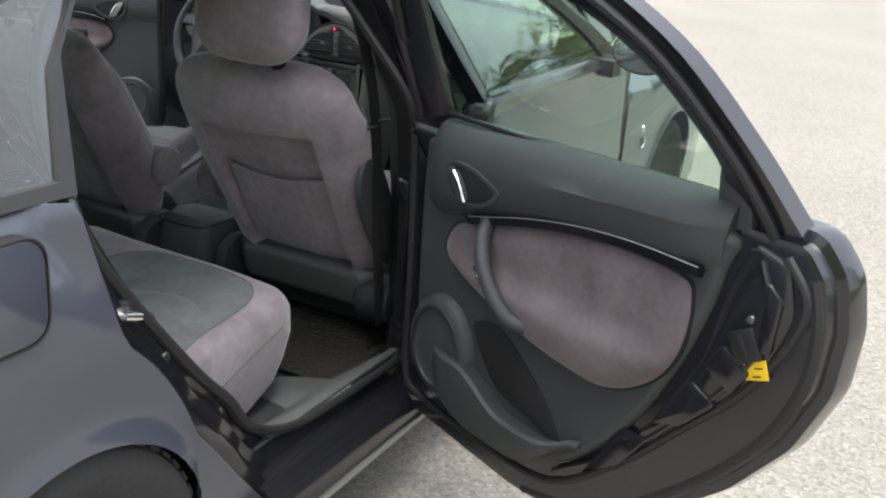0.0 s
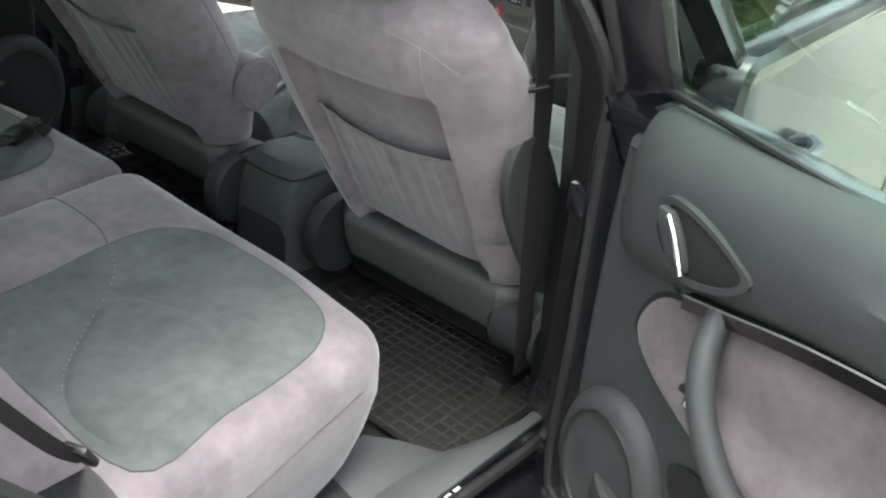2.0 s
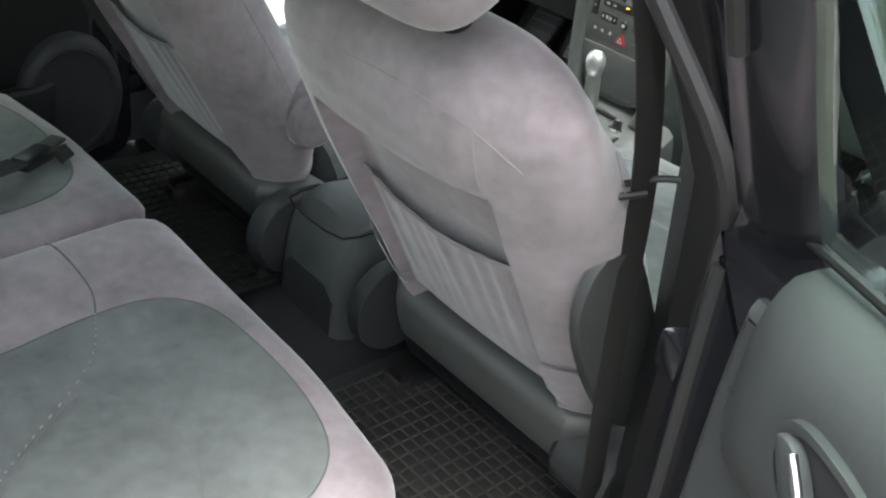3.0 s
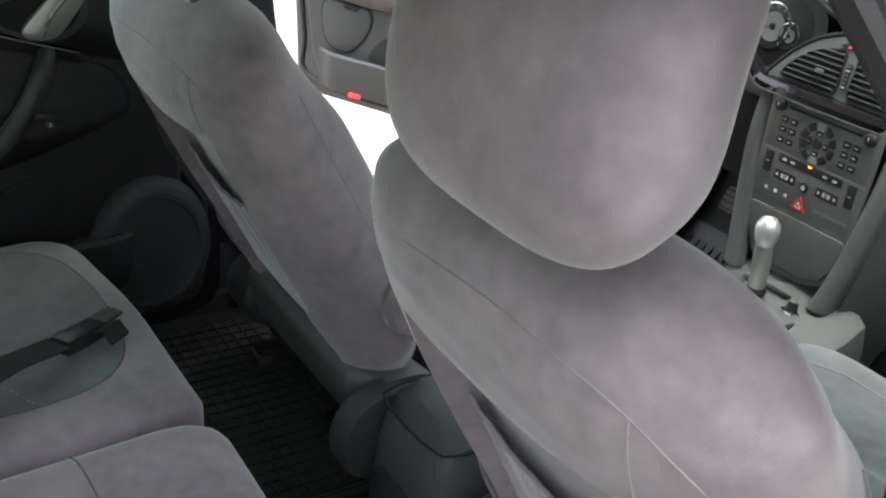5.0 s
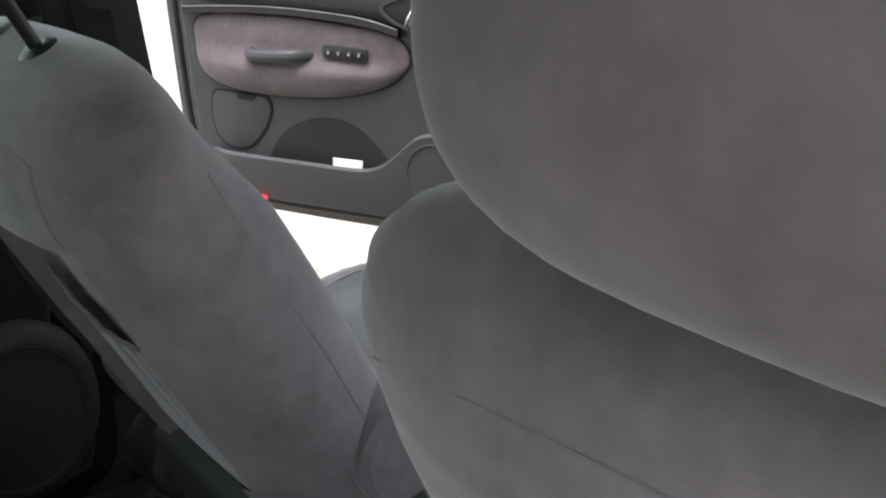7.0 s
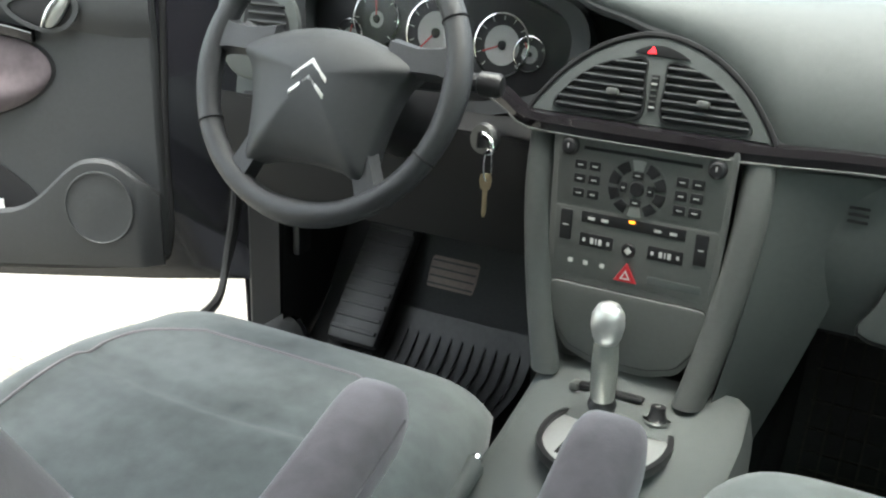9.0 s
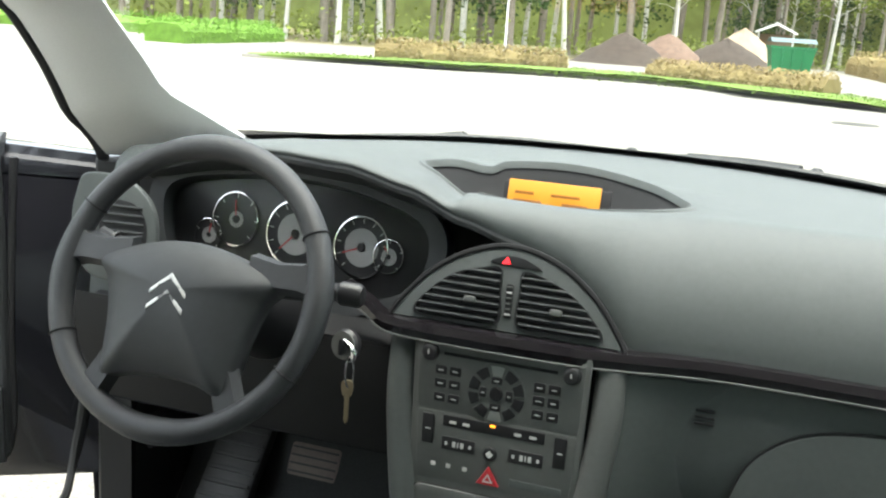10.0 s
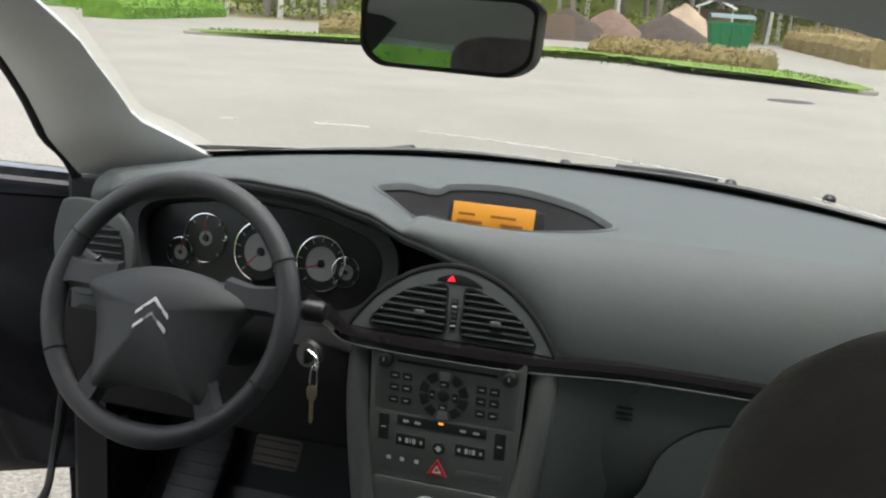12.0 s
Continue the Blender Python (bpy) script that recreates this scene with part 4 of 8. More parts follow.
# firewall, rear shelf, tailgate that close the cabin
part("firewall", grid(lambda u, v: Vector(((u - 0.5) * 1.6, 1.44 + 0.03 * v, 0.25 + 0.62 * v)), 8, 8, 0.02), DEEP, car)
part("rear_shelf", rbox(1.30, 0.62, 0.03, 0.008, pose(0, -1.68, 0.985)), CARPET, car, "grey luggage shelf behind the seat")
tail = part("tailgate", grid(lambda u, v: Vector(((u - 0.5) * (1.70 - 0.05 * v), -2.50 - 0.05 * v, 0.30 + 0.72 * v)), 10, 10, 0.03), PAINT, car, "navy tailgate")
rw = part("rear_window", grid(lambda u, v: Vector(((u - 0.5) * (1.34 - 0.10 * v), -2.46 + 0.66 * v, 1.03 + 0.37 * v)), 10, 8, 0.005), TINT, car, "tinted rear window")
part("boot_floor", rbox(1.5, 1.3, 0.03, 0.01, pose(0, -1.95, 0.30)), CARPET, car)


# ---- doors ----
def door_frame(hinge, opened, s):
    return Matrix.Translation(hinge) @ Matrix.Rotation(radians(-90 + s * opened), 4, "Z")


def slab_rings(outline, steps, s):
    """Rings for a door slab: outline in (along, height), steps of (inset, outward)."""
    pts = [Vector((p[0], p[1], 0)) for p in outline]
    n = len(pts)
    rings = []
    for d, o in steps:
        ring = []
        for i in range(n):
            e1, e2 = (pts[i] - pts[i - 1]).normalized(), (pts[(i + 1) % n] - pts[i]).normalized()
            nrm = Vector((-(e1.y + e2.y), e1.x + e2.x, 0)).normalized()
            q = pts[i] + nrm * d
            ring.append((q.x, s * o, q.y))
        rings.append(ring)
    return rings


def at_door(s, off):
    """Maps a local xy outline to a door's (along, height), with local z pointing inwards."""
    return Matrix(((1, 0, 0, 0), (0, 0, -s, s * off), (0, 1, 0, 0), (0, 0, 0, 1)))


def slice_outline(points, x):
    """Lowest and highest crossing of a closed outline at x."""
    zs = [a[1] + (b[1] - a[1]) * (x - a[0]) / (b[0] - a[0]) for a, b in zip(points, points[1:] + points[:1]) if (a[0] - x) * (b[0] - x) < 0]
    return min(zs), max(zs)


def along_closed(points, u):
    n = len(points)
    k = int(u * n) % n
    t = u * n - int(u * n)
    return tuple(a + (b - a) * t for a, b in zip(points[k], points[(k + 1) % n]))


def door(name, label, hinge, opened, s, rear, dark=False, long=1.0, deep=1.0, tall=1.0, lead=0.0):
    ob = thing(name, label, "car door", "car doors", door_frame(hinge, opened, s) @ Matrix.Diagonal((long, deep, tall, 1)))
    if rear:
        low = [(0.0, 0.30), (0.02, 0.255), (0.10, 0.23), (0.45, 0.205), (0.60, 0.215), (0.72, 0.27), (0.85, 0.375), (0.98, 0.50), (1.08, 0.635), (1.13, 0.76), (1.135, 0.87), (1.115, 0.955), (1.07, 1.005), (0.8, 1.005), (0.4, 0.995), (0.0, 0.985)]
        win_out = [(0.0, 0.975), (0.02, 1.10), (0.06, 1.27), (0.12, 1.375), (0.32, 1.42), (0.62, 1.415), (0.825, 1.315), (0.955, 1.165), (1.04, 1.03), (1.085, 0.955)]
        win_in = [(0.112, 0.965), (0.120, 1.08), (0.140, 1.22), (0.175, 1.345), (0.33, 1.372), (0.56, 1.355), (0.745, 1.265), (0.86, 1.14), (0.893, 1.07), (0.893, 0.985)]
    else:
        low = [(0.0, 0.30), (0.02, 0.255), (0.10, 0.245), (0.6, 0.245), (1.08, 0.25), (1.13, 0.28), (1.15, 0.5), (1.18, 0.75), (1.20, 0.93), (1.19, 0.985), (0.8, 0.985), (0.4, 0.975), (0.06, 0.955), (0.0, 0.93)]
        win_out = [(0.06, 0.95), (0.22, 1.06), (0.48, 1.20), (0.78, 1.32), (1.05, 1.385), (1.30, 1.40), (1.345, 1.38), (1.27, 1.15), (1.20, 0.975)]
        win_in = [(0.21, 0.965), (0.30, 1.045), (0.52, 1.165), (0.80, 1.28), (1.05, 1.335), (1.245, 1.345), (1.255, 1.325), (1.19, 1.13), (1.135, 0.98)]
    low = rounded([(q[0] - lead if q[0] < 0.03 else q[0], q[1]) for q in low], 0.02, 3)
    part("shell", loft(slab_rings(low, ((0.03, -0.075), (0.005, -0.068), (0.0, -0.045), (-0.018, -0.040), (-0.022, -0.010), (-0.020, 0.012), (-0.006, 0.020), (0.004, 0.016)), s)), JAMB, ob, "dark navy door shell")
    x_low, x_high = min(q[0] for q in low) - 0.004, max(q[0] for q in low) + 0.004

    def skin(u, v):
        x = x_low + (x_high - x_low) * u
        z0, z1 = slice_outline(low, min(max(x, x_low + 0.006), x_high - 0.006))
        edge = min(1.0, min(u, 1 - u) / 0.04)
        return Vector((x, s * (0.005 + 0.024 * math.sin(math.pi * (0.04 + 0.92 * v)) ** 0.55 * edge ** 0.5 + 0.006 * math.exp(-((v - 0.55) / 0.02) ** 2) * edge), z0 + (z1 - z0) * v))
    part("outer_skin", grid(skin, 44, 40), PAINT, ob, "navy metallic outer skin", angle=60)

    def lean(p, o):
        return (p[0], s * (o - 0.5 * max(0, p[1] - 0.99)), p[1])

    a = curve([(p[0], p[1], 0) for p in win_out], 48)
    b = curve([(p[0], p[1], 0) for p in win_in], 48)
    m = min(len(a), len(b))
    rings = []
    for p, q in zip(a[:m], b[:m]):
        mid = p + (q - p) * 0.45
        rings.append([lean(p, -0.05), lean(p, 0.0), lean(mid, 0.006), lean(q, -0.012), lean(q, -0.03), lean(mid, -0.055)])
    part("window_frame", loft(rings), JAMB, ob, "narrow window frame")
    pane = [q for q in b[:m]]
    floor_q = pane[0], pane[-1]
    glass = grid(lambda u, v: Vector(lean(((floor_q[0].x + (floor_q[1].x - floor_q[0].x) * u) * (1 - v) + pane[round(u * (m - 1))].x * v, 0.95 * (1 - v) + pane[round(u * (m - 1))].y * v), -0.022)), m - 1, 6, 0.004)
    g = part("window_pane", glass, TINT, ob, "green-tinted window pane")
    # weather strip along the sill
    part("belt_strip", tube([lean((win_in[0][0] - 0.03, win_in[0][1] + 0.055), -0.030), lean(((win_in[0][0] + win_in[-1][0]) / 2, (win_in[0][1] + win_in[-1][1]) / 2 + 0.045), -0.032), lean((win_in[-1][0] + 0.02, win_in[-1][1] + 0.032), -0.030)], 0.006, 8), BLACK, ob, "black weather strip")
    part("outer_belt_strip", tube([lean((0.04, win_in[0][1] + 0.0), 0.010), lean((0.5, win_in[0][1] + 0.012), 0.014), lean((low[-1][0] + (1.05 if rear else 1.18), win_in[-1][1] + 0.006), 0.008)], 0.008, 8), BLACK, ob)
    # closed rear door: trim blackened to stand for the shade on it
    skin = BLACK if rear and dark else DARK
    # inner trim with a bulged upper roll
    if rear:
        trim = [(0.095, 0.92), (0.095, 0.60), (0.115, 0.44), (0.16, 0.375), (0.27, 0.325), (0.42, 0.305), (0.55, 0.33), (0.67, 0.40), (0.80, 0.56), (0.89, 0.75), (0.935, 0.92), (0.925, 0.99), (0.6, 0.985), (0.3, 0.975), (0.13, 0.965)]
    else:
        trim = [(0.055, 0.90), (0.05, 0.60), (0.05, 0.36), (0.09, 0.29), (0.4, 0.275), (0.85, 0.285), (1.0, 0.31), (1.06, 0.45), (1.10, 0.70), (1.12, 0.92), (1.10, 0.965), (0.6, 0.965), (0.3, 0.955), (0.09, 0.94)]
    trim_s = smooth_outline(trim, 64)
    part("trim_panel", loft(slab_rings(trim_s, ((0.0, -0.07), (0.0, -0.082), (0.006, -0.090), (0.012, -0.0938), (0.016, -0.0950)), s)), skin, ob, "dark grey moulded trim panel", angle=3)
    if rear:
        rows = [(0.125, 0.0), (0.3, 0.0), (0.55, 0.005), (0.80, 0.01), (0.93, 0.01)]
        sec = [(1.016, -0.026), (1.022, -0.036), (1.022, -0.05), (1.016, -0.075), (1.002, -0.098), (0.984, -0.113), (0.962, -0.122), (0.935, -0.127), (0.905, -0.127), (0.885, -0.123), (0.868, -0.115), (0.845, -0.095)]
    else:
        rows = [(0.058, -0.01), (0.35, 0.0), (0.65, 0.005), (0.95, 0.01), (1.09, 0.01)]
        sec = [(0.998, -0.026), (1.003, -0.036), (1.002, -0.05), (0.992, -0.074), (0.975, -0.092), (0.955, -0.103), (0.93, -0.110), (0.90, -0.114), (0.87, -0.113), (0.85, -0.109), (0.82, -0.095)]
    rings = []
    for i in range(25):
        t = i / 24
        x = rows[0][0] + (rows[-1][0] - rows[0][0]) * t
        dz = (-0.05 * step(0.55, 0.0, t) + 0.06 * t) if rear else -0.022 * step(0.35, 0.0, t) + 0.02 * t
        squeeze = 1 - 0.5 * step(0.93, 1.0, t) - (0.5 if rear else 0.12) * step(0.06, 0.0, t)
        rings.append([(x, s * (-0.07 + (o + 0.07) * squeeze if o < -0.07 else o), z + dz * (1 if z < 0.95 else 0.3)) for z, o in sec])
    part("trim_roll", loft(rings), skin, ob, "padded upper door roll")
    # velour insert and armrest
    if rear:
        ins = [(0.205, 0.725), (0.235, 0.79), (0.31, 0.815), (0.46, 0.855), (0.66, 0.888), (0.85, 0.885), (0.885, 0.84), (0.878, 0.745), (0.835, 0.665), (0.75, 0.605), (0.66, 0.592), (0.50, 0.61), (0.36, 0.65), (0.26, 0.685)]
    else:
        ins = [(0.30, 0.725), (0.35, 0.785), (0.52, 0.805), (0.75, 0.815), (1.02, 0.80), (1.05, 0.72), (1.02, 0.64), (0.9, 0.60), (0.7, 0.595), (0.50, 0.615), (0.36, 0.66)]
    ins_s = smooth_outline(ins, 60)
    mx, mz = (0.62, 0.72) if rear else (0.72, 0.70)
    # its insert is blackened for that shade too
    cloth = BLACK if rear and dark else SHADED_CLOTH

    def pillow(u, v):
        x, z = along_closed(ins_s, u)
        r_ = 1 - (1 - v) ** 1.6
        swell = max(0.0, 1 - r_ ** 2.6) ** 0.6 * (0.012 + 0.036 * step(mz + 0.03, mz - 0.03, mz + (z - mz) * r_))
        return Vector((mx + (x - mx) * r_, s * (-0.094 - 0.006 - swell), mz + (z - mz) * r_))
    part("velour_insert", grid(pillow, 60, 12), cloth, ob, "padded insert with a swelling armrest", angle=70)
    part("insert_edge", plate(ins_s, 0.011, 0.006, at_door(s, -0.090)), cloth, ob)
    part("insert_groove", frame_ring([((x - mx) * 1.022 + mx, (z - mz) * 1.035 + mz) for x, z in ins_s], [((x - mx) * 0.998 + mx, (z - mz) * 0.998 + mz) for x, z in ins_s], 0.007, at_door(s, -0.090)), DEEP, ob, "dark groove round the insert")
    if rear:
        part("pull_handle", tube(curve([(0.345, s * -0.105, 0.835), (0.362, s * -0.135, 0.80), (0.395, s * -0.155, 0.75), (0.435, s * -0.158, 0.70), (0.475, s * -0.15, 0.662), (0.51, s * -0.125, 0.648)], 24), 0.018, 12), DARK, ob, "curved grey pull handle")
        sw_at = (0.352, 0.712)
    else:
        part("pull_handle", tube(curve([(0.62, s * -0.10, 0.715), (0.66, s * -0.150, 0.72), (0.74, s * -0.155, 0.715), (0.81, s * -0.145, 0.712), (0.84, s * -0.10, 0.712)], 20), 0.017, 10), DARK, ob, "grey grab handle")
        sw_at = (0.50, 0.735)
    sw = part("switch_plate", plate(rounded([(sw_at[0] - (0.026 if rear else 0.075), sw_at[1] - 0.02), (sw_at[0] + (0.026 if rear else 0.075), sw_at[1] - 0.016), (sw_at[0] + (0.026 if rear else 0.075), sw_at[1] + 0.02), (sw_at[0] - (0.026 if rear else 0.075), sw_at[1] + 0.016)], 0.010), 0.007, 0.002, at_door(s, -0.118)), BLACK, ob, "black window switch plate")
    for k in range(1 if rear else 4):
        x = sw_at[0] + (0 if rear else -0.052 + 0.034 * k)
        part("switch", rbox(0.016, 0.010, 0.014, 0.003, pose(x, s * -0.1275, sw_at[1])), DARK, sw)
        part("switch_mark", rbox(0.004, 0.001, 0.007, 0.0003, pose(x, s * -0.1332, sw_at[1])), MARK, sw)
    # release handle in its bowl
    hx, hz = ((0.362, 0.905) if dark else (0.305, 0.905)) if rear else (0.30, 0.86)
    hin = 0.010 if rear else 0.0
    bowl = smooth_outline([(hx - 0.085, hz + 0.015), (hx - 0.06, hz + 0.042), (hx, hz + 0.040), (hx + 0.06, hz + 0.022), (hx + 0.09, hz + 0.004), (hx + 0.06, hz - 0.026), (hx, hz - 0.048), (hx - 0.05, hz - 0.042), (hx - 0.08, hz - 0.015)], 40)
    part("handle_bowl", plate([((x - hx) * 0.86 + hx, (z - hz) * 0.84 + hz) for x, z in bowl], 0.003, 0.001, at_door(s, -0.117 - hin)), DEEP, ob, "dark recess behind the handle")
    part("handle_surround", frame_ring(bowl, [((x - hx) * 0.85 + hx, (z - hz) * 0.82 + hz) for x, z in bowl], 0.010, at_door(s, -0.113 - hin)), DARK, ob, "grey handle surround")
    lever = [(hx - 0.07, hz + 0.024), (hx - 0.045, hz + 0.026), (hx - 0.018, hz - 0.004), (hx - 0.006, hz - 0.034), (hx - 0.03, hz - 0.034), (hx - 0.055, hz - 0.006)]
    if rear and dark:
        lever = [(hx - 0.080, hz + 0.030), (hx - 0.038, hz + 0.036), (hx + 0.0, hz + 0.004), (hx + 0.026, hz - 0.026), (hx + 0.014, hz - 0.042), (hx - 0.028, hz - 0.040), (hx - 0.06, hz - 0.006)]
    lv = part("release_handle", plate(smooth_outline(lever, 30), 0.012, 0.005, at_door(s, -0.121 - hin)), DARK if rear and not dark else SILVER, ob, "release handle")
    part("handle_edge", tube(curve([(hx - 0.046, s * (-0.133 - hin), hz + 0.025), (hx - 0.026, s * (-0.135 - hin), hz + 0.005), (hx - 0.012, s * (-0.135 - hin), hz - 0.018), (hx - 0.005, s * (-0.133 - hin), hz - 0.035)], 12), 0.0045, 8), CHROME, lv, "chrome edge")
    # gloss strip under the roll
    if rear:
        line = [(0.29, 0.822), (0.36, 0.840), (0.48, 0.872), (0.62, 0.898), (0.76, 0.910), (0.90, 0.910)]
    else:
        line = [(0.33, 0.800), (0.45, 0.822), (0.65, 0.832), (0.85, 0.830), (1.08, 0.815)]
    pts = curve([(x, s * -0.112, z) for x, z in line], 24)
    part("gloss_strip", loft([[(p.x, s * (-0.098), p.z + 0.012), (p.x, s * (-0.118), p.z + 0.008), (p.x, s * (-0.118), p.z - 0.010), (p.x, s * (-0.098), p.z - 0.014)] for p in pts]), GLOSS, ob, "glossy black trim strip")
    # the gloss strip's highlight, drawn on as a silver line
    part("strip_line", tube([(p.x, s * -0.1185, p.z + 0.009) for p in pts], 0.0014, 6), SILVER, ob, "fine bright line for the strip's highlight")
    # loudspeaker pod and door pocket
    sx, sz, sr = ((0.165, 0.43, 0.095) if dark else (0.215, 0.475, 0.082)) if rear else (0.20, 0.435, 0.080)
    pod = [(sr + 0.030, -0.088), (sr + 0.028, -0.105), (sr + 0.018, -0.118), (sr + 0.006, -0.122), (sr, -0.118), (sr - 0.004, -0.116), (0.05, -0.119), (0.001, -0.120)]
    part("speaker_pod", loft([[(sx + rr * math.cos(k * math.tau / 36), s * o, sz + rr * (1.2 if rear else 1.0) * math.sin(k * math.tau / 36)) for k in range(36)] for rr, o in (pod if rear else [(sr + 0.004, -0.120), (sr + 0.003, -0.137), (sr, -0.1375), (sr - 0.004, -0.1365), (0.05, -0.1385), (0.001, -0.139)])]), DARK, ob, "round loudspeaker grille")
    gr = part("grille_ring", tube([(sx + (sr + 0.002) * math.cos(k * math.tau / 40), s * (-0.1205 if rear else -0.137), sz + (sr + 0.002) * (1.2 if rear else 1.0) * math.sin(k * math.tau / 40)) for k in range(40)], 0.003, 6, True), DARK if dark else BLACK, ob)
    if rear:
        pk = [(0.20, 0.385), (0.30, 0.35), (0.40, 0.41), (0.46, 0.47), (0.56, 0.43), (0.66, 0.42), (0.72, 0.40), (0.66, 0.345), (0.55, 0.315), (0.42, 0.305), (0.30, 0.32)]
        rings = []
        for i in range(21):
            t = i / 20
            x = 0.155 + 0.52 * t
            top = 0.50 - 0.02 * t - 0.06 * step(0.30, 0.6, t) + 0.02 * step(0.7, 1, t)
            bot = 0.365 - 0.07 * math.sin(math.pi * min(1, t * 1.25)) * (1 if t < 0.8 else 1)
            bot = 0.375 - 0.065 * step(0, 0.4, t) + 0.105 * step(0.6, 1.0, t) ** 1.5
            bulge = 0.035 * step(0.02, 0.2, t) * step(1.0, 0.8, t)
            rings.append([(x, s * -0.09, bot), (x, s * (-0.10 - bulge * 0.8), bot + 0.012), (x, s * (-0.105 - bulge), (top + bot) / 2), (x, s * (-0.105 - bulge), max(bot + 0.02, top - 0.025)), (x, s * (-0.098 - bulge), max(bot + 0.03, top - 0.018)), (x, s * -0.093, max(bot + 0.025, top - 0.025))])
        part("door_pocket", loft(rings), DARK, ob, "moulded grey door pocket")
        # thin black sheet standing for the shade inside the pocket's mouth
        mouth_shade = [(0.32, 0.575), (0.36, 0.50), (0.42, 0.445), (0.52, 0.425), (0.62, 0.40), (0.58, 0.47), (0.50, 0.54), (0.40, 0.60)]
        part("pocket_opening", plate(smooth_outline(mouth_shade, 32), 0.002, 0.001, at_door(s, -0.0965)), DEEP, ob, "black sheet for the shade in the pocket's mouth")
    else:
        rings = []
        for i in range(49):
            t = i / 48
            x = 0.06 + 0.94 * t
            top = 0.425 + 0.125 * math.exp(-(abs(x - 0.20) / 0.135) ** 2.4)
            bulge = 0.030 * step(0.0, 0.05, t) * step(1.0, 0.9, t)
            rings.append([(x, s * -0.088, 0.285), (x, s * (-0.10 - bulge * 0.7), 0.29), (x, s * (-0.105 - bulge), 0.33), (x, s * (-0.105 - bulge), top - 0.012), (x, s * (-0.098 - bulge), top - 0.004), (x, s * -0.093, top - 0.014)])
        part("door_pocket", loft(rings), DARK, ob, "moulded grey door pocket")
        # the pocket's inner shade, laid on as a thin black sheet
        part("pocket_opening", plate(smooth_outline([(0.34, 0.39), (0.48, 0.385), (0.70, 0.385), (0.78, 0.42), (0.72, 0.50), (0.60, 0.545), (0.48, 0.53), (0.38, 0.46)], 36), 0.002, 0.001, at_door(s, -0.0965)), DEEP, ob, "black sheet for the shade in the pocket's mouth")
        if dark:
            part("paper", rbox(0.10, 0.004, 0.05, 0.001, pose(0.49, s * -0.122, 0.418, 0, 0, 2)), WHITE, ob, "white paper in the pocket")
        lid = rounded([(0.79, 0.585), (0.985, 0.59), (1.0, 0.55), (0.985, 0.46), (0.93, 0.425), (0.86, 0.43), (0.80, 0.49), (0.775, 0.545)], 0.03, 5)
        part("ashtray_lid", plate(lid, 0.005, 0.002, at_door(s, -0.0965)), DARK, ob, "rounded storage lid")
        part("lid_groove", frame_ring([((x - 0.89) * 1.05 + 0.89, (z - 0.51) * 1.07 + 0.51) for x, z in lid], lid, 0.0025, at_door(s, -0.0965)), DEEP, ob)
        part("lid_slot", plate(rounded([(0.825, 0.588), (0.905, 0.59), (0.895, 0.572), (0.84, 0.570)], 0.006), 0.006, 0.001, at_door(s, -0.0975)), DEEP, ob, "dark finger slot")
        part("courtesy_lamp", rbox(0.05, 0.008, 0.014, 0.003, pose(0.80, s * -0.137, 0.298)), LED_RED, ob, "lit red door-open lamp")
    # outer handle, seal, latch, hinge
    ox = (0.93, 0.80) if rear else (1.0, 0.80)
    part("outer_recess", plate(ellipse(ox[0], ox[1], 0.075, 0.045, 28), 0.004, 0.002, at_door(s, 0.037)), JAMB, ob, "recess behind the outer handle")
    part("outer_handle", tube(curve([(ox[0] - 0.09, s * 0.036, ox[1] + 0.006), (ox[0] - 0.05, s * 0.062, ox[1] + 0.008), (ox[0] + 0.05, s * 0.062, ox[1] + 0.010), (ox[0] + 0.10, s * 0.036, ox[1] + 0.010)], 16), 0.013, 8), PAINT, ob, "body-coloured outer handle")
    part("edge_seal", tube(curve([(p[0], s * -0.074, p[1]) for p in [(0.03, 0.95), (0.045, 0.6), (0.05, 0.34), (0.12, 0.285), (0.44, 0.27)] + ([(0.60, 0.30), (0.76, 0.43), (0.90, 0.585), (1.0, 0.70), (1.07, 0.82), (1.09, 0.91), (1.04, 0.975)] if rear else [(1.04, 0.29), (1.10, 0.45), (1.14, 0.75), (1.16, 0.95)])], 70), 0.009, 8), RUBBER, ob, "black rubber edge seal")
    if rear:
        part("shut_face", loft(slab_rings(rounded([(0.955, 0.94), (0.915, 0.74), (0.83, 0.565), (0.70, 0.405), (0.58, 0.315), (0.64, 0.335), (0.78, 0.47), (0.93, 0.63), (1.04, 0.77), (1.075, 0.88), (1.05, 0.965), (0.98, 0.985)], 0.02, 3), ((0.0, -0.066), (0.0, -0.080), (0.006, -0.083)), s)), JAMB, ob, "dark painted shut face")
        lt = part("latch", rbox(0.055, 0.012, 0.06, 0.004, pose(1.0, s * -0.086, 0.80, 0, -32, 0)), BLACK, ob, "black door latch")
        part("latch_mouth", rbox(0.014, 0.004, 0.04, 0.002, pose(0.995, s * -0.0925, 0.80, 0, -32, 0)), DEEP, lt)
        for dx, dz in ((-0.005, 0.05), (0.035, 0.03), (0.0, -0.05)):
            part("latch_screw", revolve([(0.001, 0.006), (0.007, 0.005), (0.008, 0)], 12, Matrix.Translation((1.005 + dx, s * -0.084, 0.80 + dz)) @ Matrix.Rotation(radians(90 * s), 4, "X")), CHROME, lt)
        lb = part("lock_label", rbox(0.058, 0.0016, 0.036, 0.0005, pose(1.022, s * -0.0845, 0.762, 0, -22, 0)), YELLOW, ob, "yellow child-lock label")
